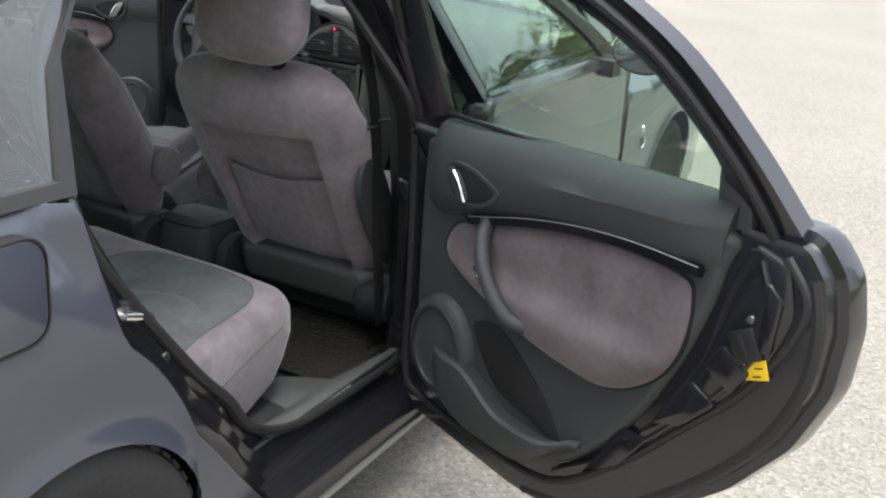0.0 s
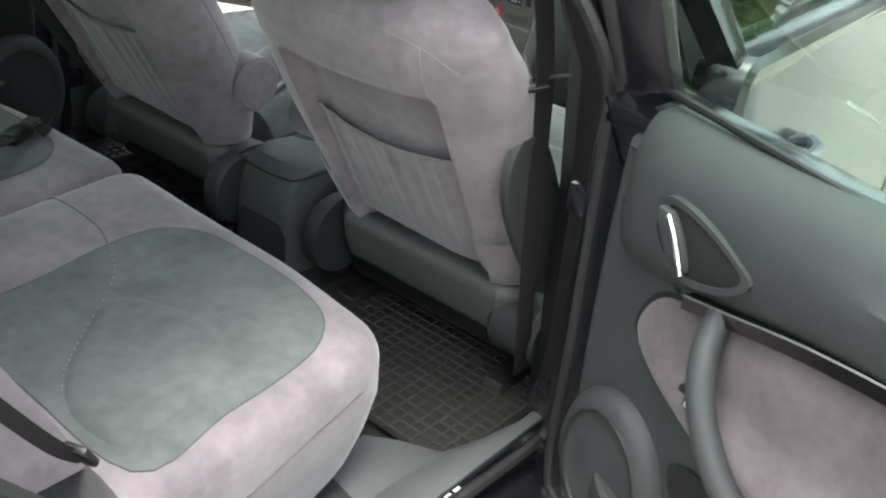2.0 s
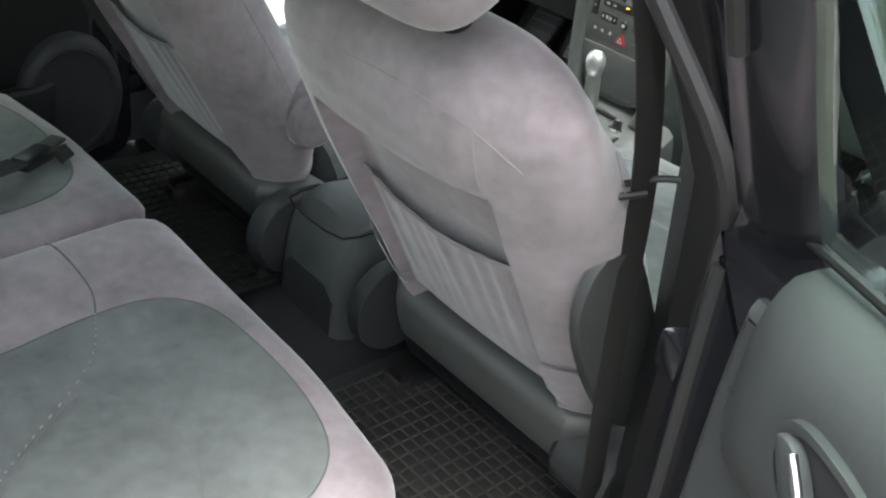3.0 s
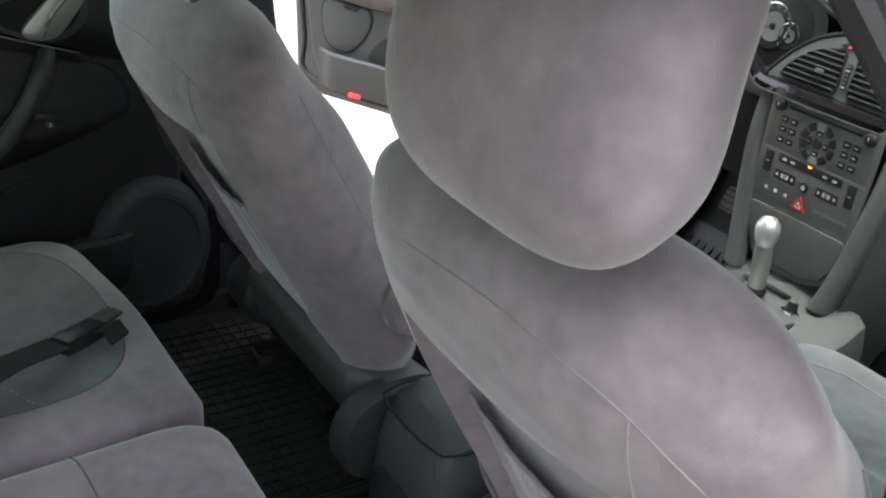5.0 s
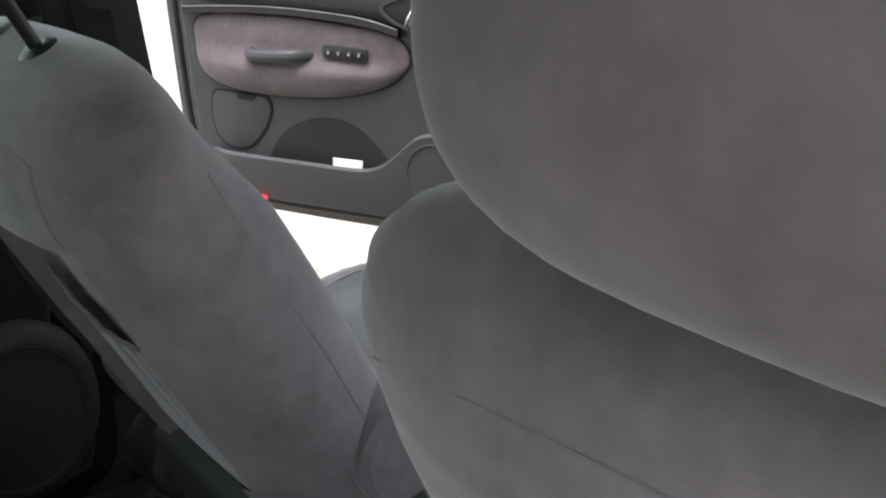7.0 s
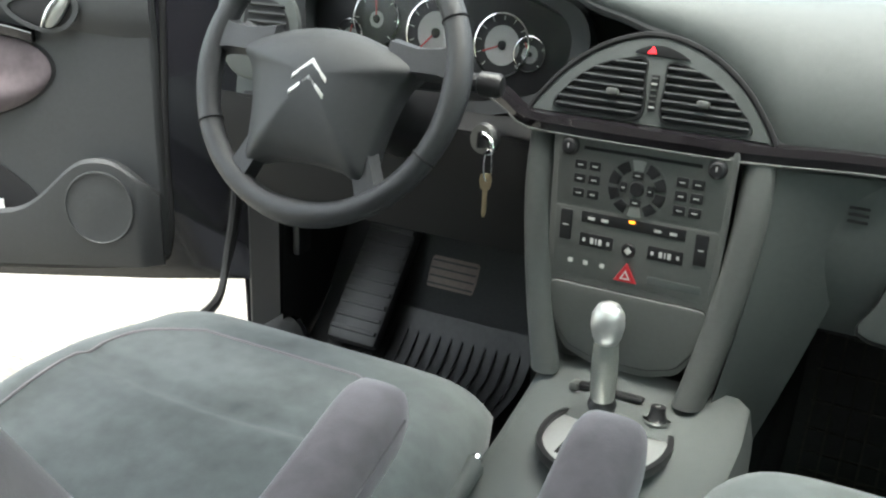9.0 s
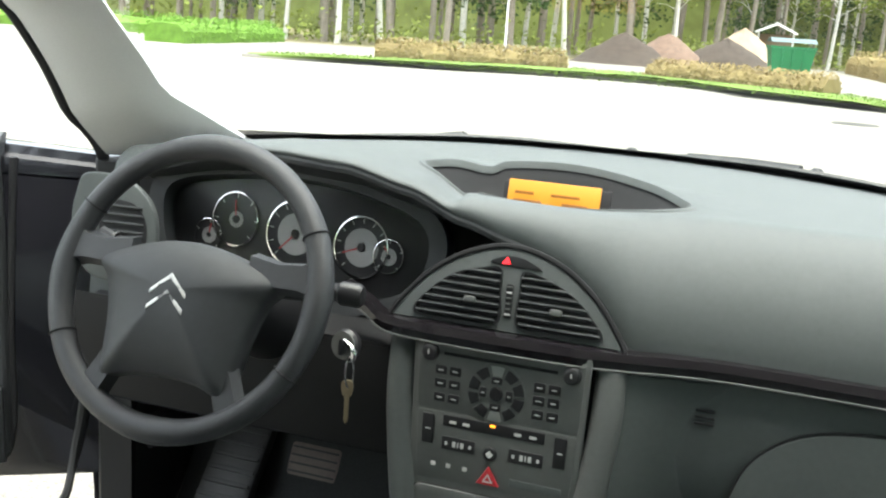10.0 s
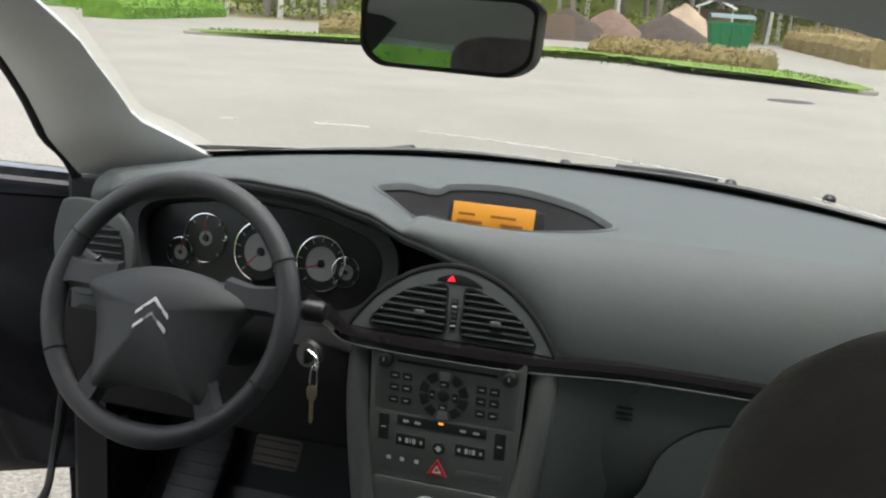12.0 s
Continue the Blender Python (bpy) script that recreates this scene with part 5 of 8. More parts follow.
        for dz in (-0.008, 0.008):
            part("label_dot", revolve([(0.001, 0.001), (0.0055, 0.001), (0.0055, 0)], 12, Matrix.Translation((1.008, s * -0.0855, 0.762 + dz)) @ Matrix.Rotation(radians(90 * s), 4, "X")), RED, lb)
            part("label_bar", rbox(0.016, 0.0008, 0.003, 0.0002, pose(1.032, s * -0.0857, 0.762 + dz, 0, -22, 0)), DEEP, lb)
        # pressed ribs and swages of the painted shut face
        for rib in ([(0.925, 0.73), (0.99, 0.70), (1.02, 0.755), (0.955, 0.785)], [(0.83, 0.565), (0.90, 0.59), (0.965, 0.665), (0.90, 0.69)], [(0.68, 0.37), (0.77, 0.435), (0.83, 0.52), (0.765, 0.525)], [(1.02, 0.80), (1.05, 0.80), (1.055, 0.90), (1.02, 0.93)]):
            part("pressed_rib", plate(rounded(rib, 0.012), 0.009, 0.004, at_door(s, -0.081)), JAMB, ob)
        part("swage_line", tube(curve([(0.60, s * -0.083, 0.33), (0.76, s * -0.083, 0.455), (0.90, s * -0.083, 0.61), (1.0, s * -0.083, 0.745), (1.035, s * -0.083, 0.86), (1.0, s * -0.083, 0.96)], 40), 0.006, 8), JAMB, ob, "pressed swage along the shut face")
        part("outer_seal", tube(curve([(0.50, s * -0.062, 0.225), (0.70, s * -0.062, 0.285), (0.84, s * -0.062, 0.39), (0.965, s * -0.062, 0.515), (1.062, s * -0.062, 0.645), (1.108, s * -0.062, 0.765), (1.112, s * -0.062, 0.87), (1.09, s * -0.062, 0.95)], 50), 0.015, 10), RUBBER, ob, "thick black outer door seal")
        part("frame_seal", tube([lean((q[0] * 0.62 + p[0] * 0.38, q[1] * 0.62 + p[1] * 0.38), -0.060) for p, q in zip(b[:m], a[:m])][8:], 0.010, 8), RUBBER, ob, "black seal round the window frame")
        part("corner_cap", plate(smooth_outline([(0.885, 1.00), (0.875, 1.10), (0.90, 1.115), (0.955, 1.03), (0.955, 0.93), (0.90, 0.905)], 30), 0.03, 0.01, at_door(s, -0.040)), DARK, ob, "black moulded window corner cap")
        part("trim_crease", tube(curve([(0.125, s * -0.100, 0.88), (0.17, s * -0.1, 0.865), (0.22, s * -0.1, 0.84), (0.265, s * -0.1, 0.815)], 16), 0.003, 6), DEEP, ob, "dark crease in the trim")
        part("door_sticker", rbox(0.04, 0.0012, 0.03, 0.0004, pose(1.085, s * -0.052, 0.80, 0, -20, 0)), node_material("brown sticker", (0.12, 0.09, 0.03), 0.5), ob, "small brown sticker")
    for hz2 in (0.42, 0.80):
        part("hinge", rbox(0.05, 0.05, 0.05, 0.008, pose(-0.015 - lead, s * -0.045, hz2)), JAMB, ob, "door hinge")
        part("hinge_pin", revolve([(0.001, -0.03), (0.008, -0.03), (0.008, 0.03), (0.001, 0.03)], 10, pose(-0.03 - lead, s * -0.03, hz2)), CHROME, ob)
    return ob


door("rear_door", "open rear door with grey trim and mauve velour", (0.893, -0.340, -0.009), 67, 1, True, long=0.966, deep=0.97, tall=0.957)
door("rear_door", "closed rear door with trim and armrest blackened for shade", (-0.808, -0.233, -0.005), 0, -1, True, dark=True, long=0.94, deep=0.97, tall=0.98)
for k, (y, w) in enumerate(((-0.392, 0.036), (-0.396, 0.026))):
    part("window_print", rbox(0.0008, w, 0.004, 0.0002, pose(-0.782, y, 0.995 - 0.009 * k, 0, -26)), DARK, car, "small dark print on the side window")
passenger_door = door("front_door", "closed front door with door mirror", (0.925, 1.165, 0.0), 1.0, 1, False, long=1.2)
driver_door = door("front_door", "open front door with velour insert and speaker", (-1.03, 0.90, 0.12), 62, -1, False, dark=True, long=0.785, deep=0.95, tall=0.88, lead=0.27)


def door_mirror(s, m):
    ob = thing("door_mirror", "navy door mirror with a dark foot", "door mirror", "door mirrors", m)
    rings = []
    for t, k in ((0, 0.55), (0.25, 0.85), (0.6, 1.0), (1.0, 0.96)):
        rings.append([(s * (0.125 + 0.105 * k * math.cos(a)), -0.075 * t, 0.075 + 0.072 * k * math.sin(a)) for a in [q * math.tau / 24 for q in range(24)]])
    part("housing", loft(rings), PAINT, ob)
    part("glass", plate(ellipse(0, 0, 0.094, 0.062, 32), 0.003, 0.001, Matrix(((s, 0, 0, s * 0.125), (0, 0, -1, -0.0765), (0, 1, 0, 0.075), (0, 0, 0, 1)))), MIRROR, ob, "mirror glass")
    part("foot", loft([[(s * x, y, z) for y, z in ((0.02, -0.02), (-0.06, -0.02), (-0.05, 0.03), (0.015, 0.03))] for x in (-0.06, 0.03)]), BLACK, ob)
    return ob


right_mirror = door_mirror(1, pose(0.965, 0.80, 0.965, 0, 0, -6))
door_mirror(-1, driver_door.matrix_basis @ pose(0.27, -0.06, 0.98, 0, 0, 90))


# ---- front seats ----
BACK_UP, BACK_FWD, PIVOT = Vector((0, -0.477, 0.879)), Vector((0, 0.879, 0.477)), Vector((0, 0.023, 0.4745))


def back_point(x, v, b):
    """A point of a seat back: across, up along it, and forwards out of it."""
    return Vector((x, 0, 0)) + PIVOT + BACK_UP * v + BACK_FWD * b


BACK_TABLE = [(0.0, 0.225, -0.150, 0.0), (0.05, 0.250, -0.163, 0.01), (0.15, 0.265, -0.166, 0.03), (0.30, 0.277, -0.166, 0.025), (0.42, 0.277, -0.166, 0.016), (0.49, 0.275, -0.165, 0.012),
              (0.53, 0.271, -0.160, 0.010), (0.56, 0.266, -0.150, 0.008), (0.585, 0.254, -0.136, 0.002), (0.605, 0.228, -0.118, -0.006), (0.616, 0.170, -0.096, -0.018), (0.620, 0.100, -0.070, -0.035)]
BACK_TOP = 0.620


def rear_depth(x, v):
    w, r, f = lerp_table(BACK_TABLE, v)
    q = min(1.0, abs(x) / max(w, 1e-3))
    mid, half = (r + f) / 2, (f - r) / 2
    d = mid - half * (1 - q ** 3.2) ** 0.55
    inside = step(-0.157, -0.151, x) * step(0.177, 0.171, x + 0.02 * (0.6 - v)) * step(0.492, 0.480, v + 0.10 * (x - 0.01) ** 2 - 0.02 * x)
    return d + 0.040 * inside


def back_ring(v, n=96, off=0.0):
    w, r, f = lerp_table(BACK_TABLE, v)
    mid, half = (r + f) / 2, (f - r) / 2
    ring = []
    for k in range(n):
        a = k * math.tau / n
        c, s_ = math.cos(a), math.sin(a)
        x = w * math.copysign(abs(c) ** 0.62, c)
        if s_ < -1e-6:
            b = rear_depth(x, v)
        else:
            q = min(1.0, abs(x) / max(w, 1e-3))
            b = mid + half * (1 - q ** 3.2) ** 0.55 + 0.020 * math.exp(-((q - 0.80) / 0.17) ** 2) * step(0.0, 0.1, v) * step(0.57, 0.43, v)
        ring.append(back_point(x + off, v, b))
    return ring


def velour_ripple(p, amount):
    return p + BACK_FWD * amount * noise.noise(p * 9.0)


def front_seat(cx, dy, s, head_up, label, drop=0.0, arm_out=0.30, rise=0.0, back_x=0.0, hinge_in=0.262):
    """s: +1 when the door is on the +x side."""
    ob = thing("front_seat", label, "car seat", "front seats", pose(cx, dy, -drop))
    head_x = 0.020 if s > 0 else 0.0

    def on_back(x, v, b):
        return back_point(x + back_x, v, b)
    vs = [BACK_TOP * (k / 76) for k in range(77)]
    part("backrest", loft([[velour_ripple(p, 0.004) for p in back_ring(v, off=back_x)] for v in vs]), PURPLE, ob, "mauve-grey velour backrest", angle=50)
    # gathered map pocket in the recess
    def pocket(u, v):
        x = -0.146 + 0.306 * u
        top = 0.345 - 0.018 * math.sin(math.pi * u)
        vv = 0.075 + (top - 0.075) * v
        gather = 0.0022 * math.sin(u * 38 + 2.5 * math.sin(u * 9)) * v * (1 - 0.6 * v ** 4) + 0.001 * math.sin(u * 71) * v * (1 - 0.6 * v ** 4)
        belly = 0.012 * math.sin(math.pi * u) * (0.35 + 0.65 * v)
        return on_back(x, vv, -0.136 - belly + gather)
    part("map_pocket", grid(pocket, 60, 14, 0.004), PURPLE, ob, "gathered elastic map pocket", angle=60)
    part("pocket_hem", tube([pocket(k / 40, 1.0) + BACK_FWD * -0.001 for k in range(41)], 0.0026, 6), STITCH, ob, "elastic hem")
    # piping seams
    side = [on_back(x, v, rear_depth(x, v) - 0.0005) for x, v in [(-0.250, 0.520), (-0.205, 0.556), (-0.12, 0.580), (0.0, 0.590), (0.09, 0.588), (0.155, 0.578), (0.21, 0.553), (0.250, 0.512)]]
    part("shoulder_seam", tube(curve(side, 40), 0.0007, 6), STITCH, ob, "stitched shoulder seam")
    part("back_seam", tube(curve([on_back(x, v, rear_depth(x, v) - 0.0005) for x, v in [(0.172, 0.488), (0.168, 0.515), (0.163, 0.547), (0.158, 0.577)]], 8), 0.0010, 6), STITCH, ob)
    for flank_side in (-1, 1):
        pts = []
        for k in range(14):
            v = 0.08 + 0.45 * k / 13
            w, r_, f_ = lerp_table(BACK_TABLE, v)
            pts.append(on_back(flank_side * w * 0.985, v, (r_ + f_) / 2 + 0.035))
        part("side_seam", tube(curve(pts, 26), 0.0010, 6), STITCH, ob)
    # bowl-edged lower flaps of the back cover
    for x0, x1, v0 in ((-0.226, -0.158, 0.035), (0.172, 0.240, 0.03)):
        part("cover_flap", grid(lambda u, v: on_back(x0 + (x1 - x0) * u, v0 + 0.14 * v + 0.035 * abs(2 * u - 1) ** 2.5 * (1 - v), rear_depth(x0 + (x1 - x0) * u, v0 + 0.14 * v) - 0.0045 + 0.006 * (1 - v) ** 4), 16, 10, 0.005), PURPLE, ob, "velour back flap")
    # plastic shell at the foot of the back, with its hinge drum
    rings, shell_line = [], smooth_outline([(-0.10, 0.44), (-0.128, 0.425), (-0.128, 0.40), (-0.116, 0.355), (-0.10, 0.325), (-0.06, 0.315), (0.0, 0.325), (0.01, 0.37), (-0.01, 0.43)], 32)
    for k in range(25):
        x = -0.230 + 0.460 * k / 24 - (0.02 * s if s < 0 else 0)
        e = 1 - 0.22 * step(0.19, 0.230, abs(x))
        rings.append([(x, y * e + 0.02 * (1 - e), z) for y, z in shell_line])
    part("lower_shell", loft(rings), PANEL, ob, "grey plastic lower back panel")
    part("hinge_drum", revolve([(0.001, -0.06), (0.05, -0.058), (0.062, -0.045), (0.064, 0.04), (0.055, 0.05), (0.001, 0.05)], 28, Matrix.Translation((s * 0.235, -0.075, 0.358)) @ Matrix.Rotation(radians(90 * s), 4, "Y")), DARK, ob, "grey hinge drum")
    inner = Matrix.Translation((-s * hinge_in, -0.088, 0.352)) @ Matrix.Rotation(radians(-90 * s), 4, "Y")
    part("hinge_cover", revolve([(0.085, -0.03), (0.085, 0.0), (0.078, 0.010), (0.066, 0.013), (0.001, 0.014)], 36, inner), DARK, ob, "round grey hinge cover")
    part("cover_screw", revolve([(0.001, 0.018), (0.004, 0.017), (0.005, 0.013)], 10, inner @ pose(0.03, 0.02, 0)), CHROME, ob)
    # side panel on the door side
    m = Matrix(((0, 0, s, s * 0.262), (1, 0, 0, 0), (0, 1, 0, 0), (0, 0, 0, 1)))
    o = on_back(0, 0.05, -0.11), on_back(0, 0.16, -0.150), on_back(0, 0.33, -0.152), on_back(0, 0.40, -0.10), on_back(0, 0.37, -0.04), on_back(0, 0.20, -0.03), on_back(0, 0.05, -0.05)
    part("side_panel", plate(smooth_outline([(p.y, p.z) for p in o], 36), 0.016, 0.008, m), DARK, ob, "grey plastic side panel")
    # cushion
    cush, ahead = (-0.032, 0.03) if s > 0 else (-0.064, 0.052)
    def top_z(x, y):
        q = abs(x) / 0.302
        z = 0.485 + 0.045 - 0.07 * step(0.25, -0.10, y) + 0.018 * math.exp(-((q - 0.80) / 0.14) ** 2) * step(0.48, 0.3, y)
        return z - 0.012 * (1 - q * q) * step(0.4, 0.1, y)
    rows = []
    for k in range(33):
        y = -0.02 + 0.590 * k / 32
        round_f = math.sqrt(max(0.0, 1 - (max(0, y - 0.45) / 0.122) ** 2))
        w = 0.302 * (0.80 + 0.20 * round_f) * (1 - 0.08 * step(0.2, 0.5, y))
        ring = []
        for j in range(41):
            x = w * (2 * j / 40 - 1)
            edge = (abs(x) / w) ** 8
            z = top_z(x, y) - 0.05 * edge
            ring.append((x, y, 0.40 + (z - 0.40) * (0.25 + 0.75 * round_f)))
        ring += [(w * 0.97, y, 0.36 + 0.02 * (1 - round_f)), (w * 0.90, y, 0.32 + 0.05 * (1 - round_f)), (-w * 0.90, y, 0.32 + 0.05 * (1 - round_f)), (-w * 0.97, y, 0.36 + 0.02 * (1 - round_f))]
        rows.append(ring)
    part("cushion", loft([[(x + cush, y + ahead, z) for x, y, z in row] for row in rows]), GREEN, ob, "green-grey velour cushion", angle=60)
    def insert(u, v):
        y = -0.01 + 0.43 * v
        w = 0.208 * (1 - 0.10 * step(0.25, 0.44, y)) * (1 - 0.35 * max(0, (v - 0.86) / 0.14) ** 2)
        x = w * (2 * u - 1)
        groove = -0.007 * math.exp(-((v - 0.66 - 0.05 * (2 * u - 1) ** 2) / 0.03) ** 2) + 0.004 * step(0.66, 0.60, v) * step(1.0, 0.7, abs(2 * u - 1))
        round_f = math.sqrt(max(0.0, 1 - (max(0, y - 0.45) / 0.122) ** 2))
        return Vector((x + cush, y + ahead, 0.40 + (top_z(x, y) - 0.40) * (0.25 + 0.75 * round_f) + 0.009 + groove))
    part("cushion_insert", grid(insert, 24, 40, -0.009), GREEN, ob, "green-grey velour centre panel", angle=60)
    ring = [insert(0.0, k / 20) for k in range(21)] + [insert(k / 12, 1.0) for k in range(1, 12)] + [insert(1.0, 1 - k / 20) for k in range(21)]
    part("insert_piping", tube(ring, 0.0022, 6), STITCH, ob, "piping round the centre panel")
    # armrest on the inner side
    arm = []
    for k in range(21):
        t = k / 20
        e = math.sin(math.pi * min(0.5, (t * 0.46 + 0.04) * 1.0 if t < 0.1 else 0.5)) if t < 0.1 else (math.sqrt(max(0.0, 1 - ((t - 0.86) / 0.145) ** 2)) if t > 0.86 else 1.0)
        e = max(0.08, e)
        hx, hz = 0.034 * (0.4 + 0.6 * e), 0.040 * e * (1 - 0.15 * t)
        arm.append([(-s * arm_out + hx * math.copysign(abs(math.cos(a)) ** 0.6, math.cos(a)), -0.085 + 0.305 * t, 0.598 + drop + (0.105 + rise) * max(0.0, t - 0.1) + hz * math.copysign(abs(math.sin(a)) ** 0.7, math.sin(a))) for a in [q * math.tau / 20 for q in range(20)]])
    part("armrest", loft(arm), PURPLE, ob, "folded-down velour armrest", angle=60)
    pivot = Matrix.Translation((-s * arm_out, -0.06, 0.598 + drop)) @ Matrix.Rotation(radians(90), 4, "Y")
    part("armrest_pivot", revolve([(0.001, -0.040), (0.052, -0.038), (0.060, -0.03), (0.060, 0.03), (0.052, 0.038), (0.001, 0.040)], 28, pivot), PURPLE, ob, "round armrest pivot")
    part("armrest_seam", tube([(-s * (arm_out + 0.0345), -0.03 + 0.22 * k / 12, 0.606 + drop + (0.085 + 0.7 * rise) * k / 12) for k in range(13)], 0.0010, 6), STITCH, ob)
    # headrest
    lift = 0.10 if head_up else 0.0
    hr = []
    for k in range(29):
        t = k / 28
        v = 0.650 + lift + 0.200 * t
        e = max(0.02, 1 - (abs(t - 0.58) / (0.58 if t < 0.58 else 0.42)) ** (3.0 if t < 0.58 else 5.5)) ** 0.5
        w = 0.153 * e ** 0.85
        d = 0.070 * e * (1 - 0.1 * t)
        mid = -0.072 + 0.11 * t * t
        hr.append([on_back(head_x + w * math.copysign(abs(math.cos(a)) ** 0.62, math.cos(a)), v, mid + d * math.copysign(abs(math.sin(a)) ** 0.7, math.sin(a))) for a in [q * math.tau / 44 for q in range(44)]])
    head = part("headrest", loft(hr), PURPLE, ob, "padded velour headrest", angle=70)
    part("headrest_seam", tube([p + (p - sum(hr[2], Vector()) / len(hr[2])) * 0.004 for p in hr[2]], 0.0012, 6, True), STITCH, head)
    for px in (-0.058, 0.058):
        part("headrest_post", tube([on_back(px, 0.52, -0.05), on_back(px, 0.58, -0.05), on_back(px, 0.66 + lift, -0.05)], 0.0065, 10), BLACK, head, "black steel headrest post")
        part("post_sleeve", revolve([(0.008, -0.004), (0.018, -0.003), (0.019, 0.002), (0.012, 0.006), (0.008, 0.006)], 20, Matrix.Translation(on_back(px, 0.618, -0.05)) @ Matrix.Rotation(radians(29), 4, "X")), BLACK, head, "glossy black sleeve")
    # runners
    for rx in (-0.20, 0.20):
        part("runner", rbox(0.04, 0.56, 0.045, 0.006, pose(rx, 0.175, 0.230 + drop)), BLACK, ob, "black seat runner")
        part("runner_foot", rbox(0.044, 0.035, 0.034, 0.008, pose(rx, -0.095, 0.222 + drop)), IRON, ob)
    part("seat_frame", rbox(0.44, 0.52, 0.10, 0.02, pose(0, 0.18, 0.315)), BLACK, ob, "black seat frame")
    return ob


front_seat(0.458, -0.123, 1, False, "mauve-grey velour front seat with a map pocket", -0.0145, 0.345, 0.03)
front_seat(-0.346, -0.135, -1, True, "mauve-grey velour driver's seat with raised headrest", -0.004, 0.246, 0.0, 0.0, 0.262)

# the belt buckle between the seats
bk = thing("belt_buckle", "black belt buckle with a red button", "belt buckle", m=pose(0.115, 0.0, 0.36, -20, 0, 0))
part("stalk", tube([(0, -0.02, -0.12), (0, 0, 0), (0, 0.0, 0.08)], 0.012, 8), BLACK, bk)
part("buckle_body", rbox(0.03, 0.055, 0.075, 0.008, pose(0, 0, 0.115)), BLACK, bk)
part("release_button", rbox(0.018, 0.045, 0.008, 0.003, pose(0, 0, 0.155)), RED, bk, "red release button")


# ---- rear bench ----
# seam thread darkened to stand for shade in the bench's grooves
GROOVE_SHADE = node_material("green seam thread", (0.085, 0.094, 0.092), 0.9, 0, 400, 0.2)


def bench_z(x, y):
    t = (y + 0.55) / -0.55
    z = 0.515 - 0.035 * t
    for c in (0.37, -0.42):
        z -= 0.022 * math.exp(-((x - c) / 0.16) ** 2 - ((y + 0.84) / 0.17) ** 2)
    return z + 0.006 * math.exp(-((x + 0.02) / 0.12) ** 2)


def bench_top(x, y, x0, x1):
    """Height of the padded top and the line of its front edge, rounded towards the ends."""
    outer = x1 - x if x1 > 0.5 else x - x0
    inner = x - x0 if x1 > 0.5 else x1 - x
    e = max(0.0, min(1.0, outer / 0.085, inner / 0.050))
    side_r = math.sqrt(1 - (1 - e) ** 2)
    front = -0.577 - 0.035 * step(0.35, 0.70, abs(x)) - 0.075 * (1 - side_r)
    lip = max(0.0, min(1.0, (front - y) / 0.07))
    return bench_z(x, y) - 0.06 * (1 - math.sqrt(1 - (1 - lip) ** 2)) - 0.036 * (1 - side_r), front


def bench(x0, x1, label):
    ob = thing("rear_seat_cushion", label, "car seat", "rear bench cushions")
    rows = []
    for k in range(61):
        x = x0 + (x1 - x0) * k / 60
        front = bench_top(x, -0.9, x0, x1)[1]
        ring = []
        for j in range(36):
            y = front - 0.004 - (1.12 + front) * (j / 35) ** 1.3
            ring.append((x, y, bench_top(x, y, x0, x1)[0]))
        ring += [(x, -1.12, 0.30), (x, front - 0.15, 0.27), (x, front - 0.07, 0.30), (x, front - 0.03, 0.345), (x, front - 0.002, 0.40)]
        rows.append(ring)
    part("cushion", loft(rows), PURPLE, ob, "mauve-grey velour cushion", angle=60)
    return ob


def bench_panel(ob, span, side, outline, lift, name, label):
    """A sewn-in panel, swelling from its seam towards its middle."""
    rim = [Vector((x * side, y, 0)) for x, y in smooth_outline(outline, 72)]
    n = len(rim)
    mid = sum(rim, Vector()) / len(rim)

    def f(u, v):
        p = mid.lerp(rim[round(u * n) % n], v)
        return Vector((p.x, p.y, bench_top(p.x, p.y, *span)[0] + 0.0015 + lift * (1 - v ** 10)))
    part(name, grid(f, n, 20), GREEN, ob, label, angle=60)
    part("piping", tube([f(k / n, 1.0) for k in range(n)], 0.0012, 6, True), GROOVE_SHADE, ob, "stitched seam")


RIGHT_SPAN, LEFT_SPAN = (-0.062, 0.678), (-0.68, -0.070)
right_bench = bench(*RIGHT_SPAN, "wide mauve-grey rear bench cushion with green centre")
left_bench = bench(*LEFT_SPAN, "narrow mauve-grey rear bench cushion with green centre")
for ob, span, side in ((right_bench, RIGHT_SPAN, 1), (left_bench, LEFT_SPAN, -1)):
    bench_panel(ob, span, side, [(0.160, -0.80), (0.175, -0.71), (0.235, -0.655), (0.34, -0.640), (0.46, -0.645), (0.56, -0.675), (0.612, -0.735), (0.628, -0.82), (0.632, -0.93), (0.632, -1.09), (0.40, -1.10), (0.20, -1.09), (0.17, -0.92)], 0.005, "seat_panel", "green-grey velour seating panel")
    bench_panel(ob, span, side, [(0.285, -0.875), (0.35, -0.822), (0.45, -0.805), (0.53, -0.832), (0.580, -0.880), (0.592, -0.96), (0.595, -1.07), (0.55, -1.09), (0.48, -1.085), (0.41, -1.045), (0.34, -0.965)], 0.018, "inner_panel", "padded green-grey middle")
    bm = bmesh.new()
    line = curve([(side * x, y, 0.0) for x, y in ((0.165, -0.800), (0.245, -0.845), (0.335, -0.960), (0.405, -1.040), (0.46, -1.080))], 84)
    for a, b in zip(line[0::3], line[1::3]):
        tube([Vector((p[0], p[1], bench_top(p[0], p[1], *span)[0] + 0.0075)) for p in (a, b)], 0.0013, 4, bm=bm)
    part("stitching", bm, STITCH, ob, "pale stitches of the curved seam")
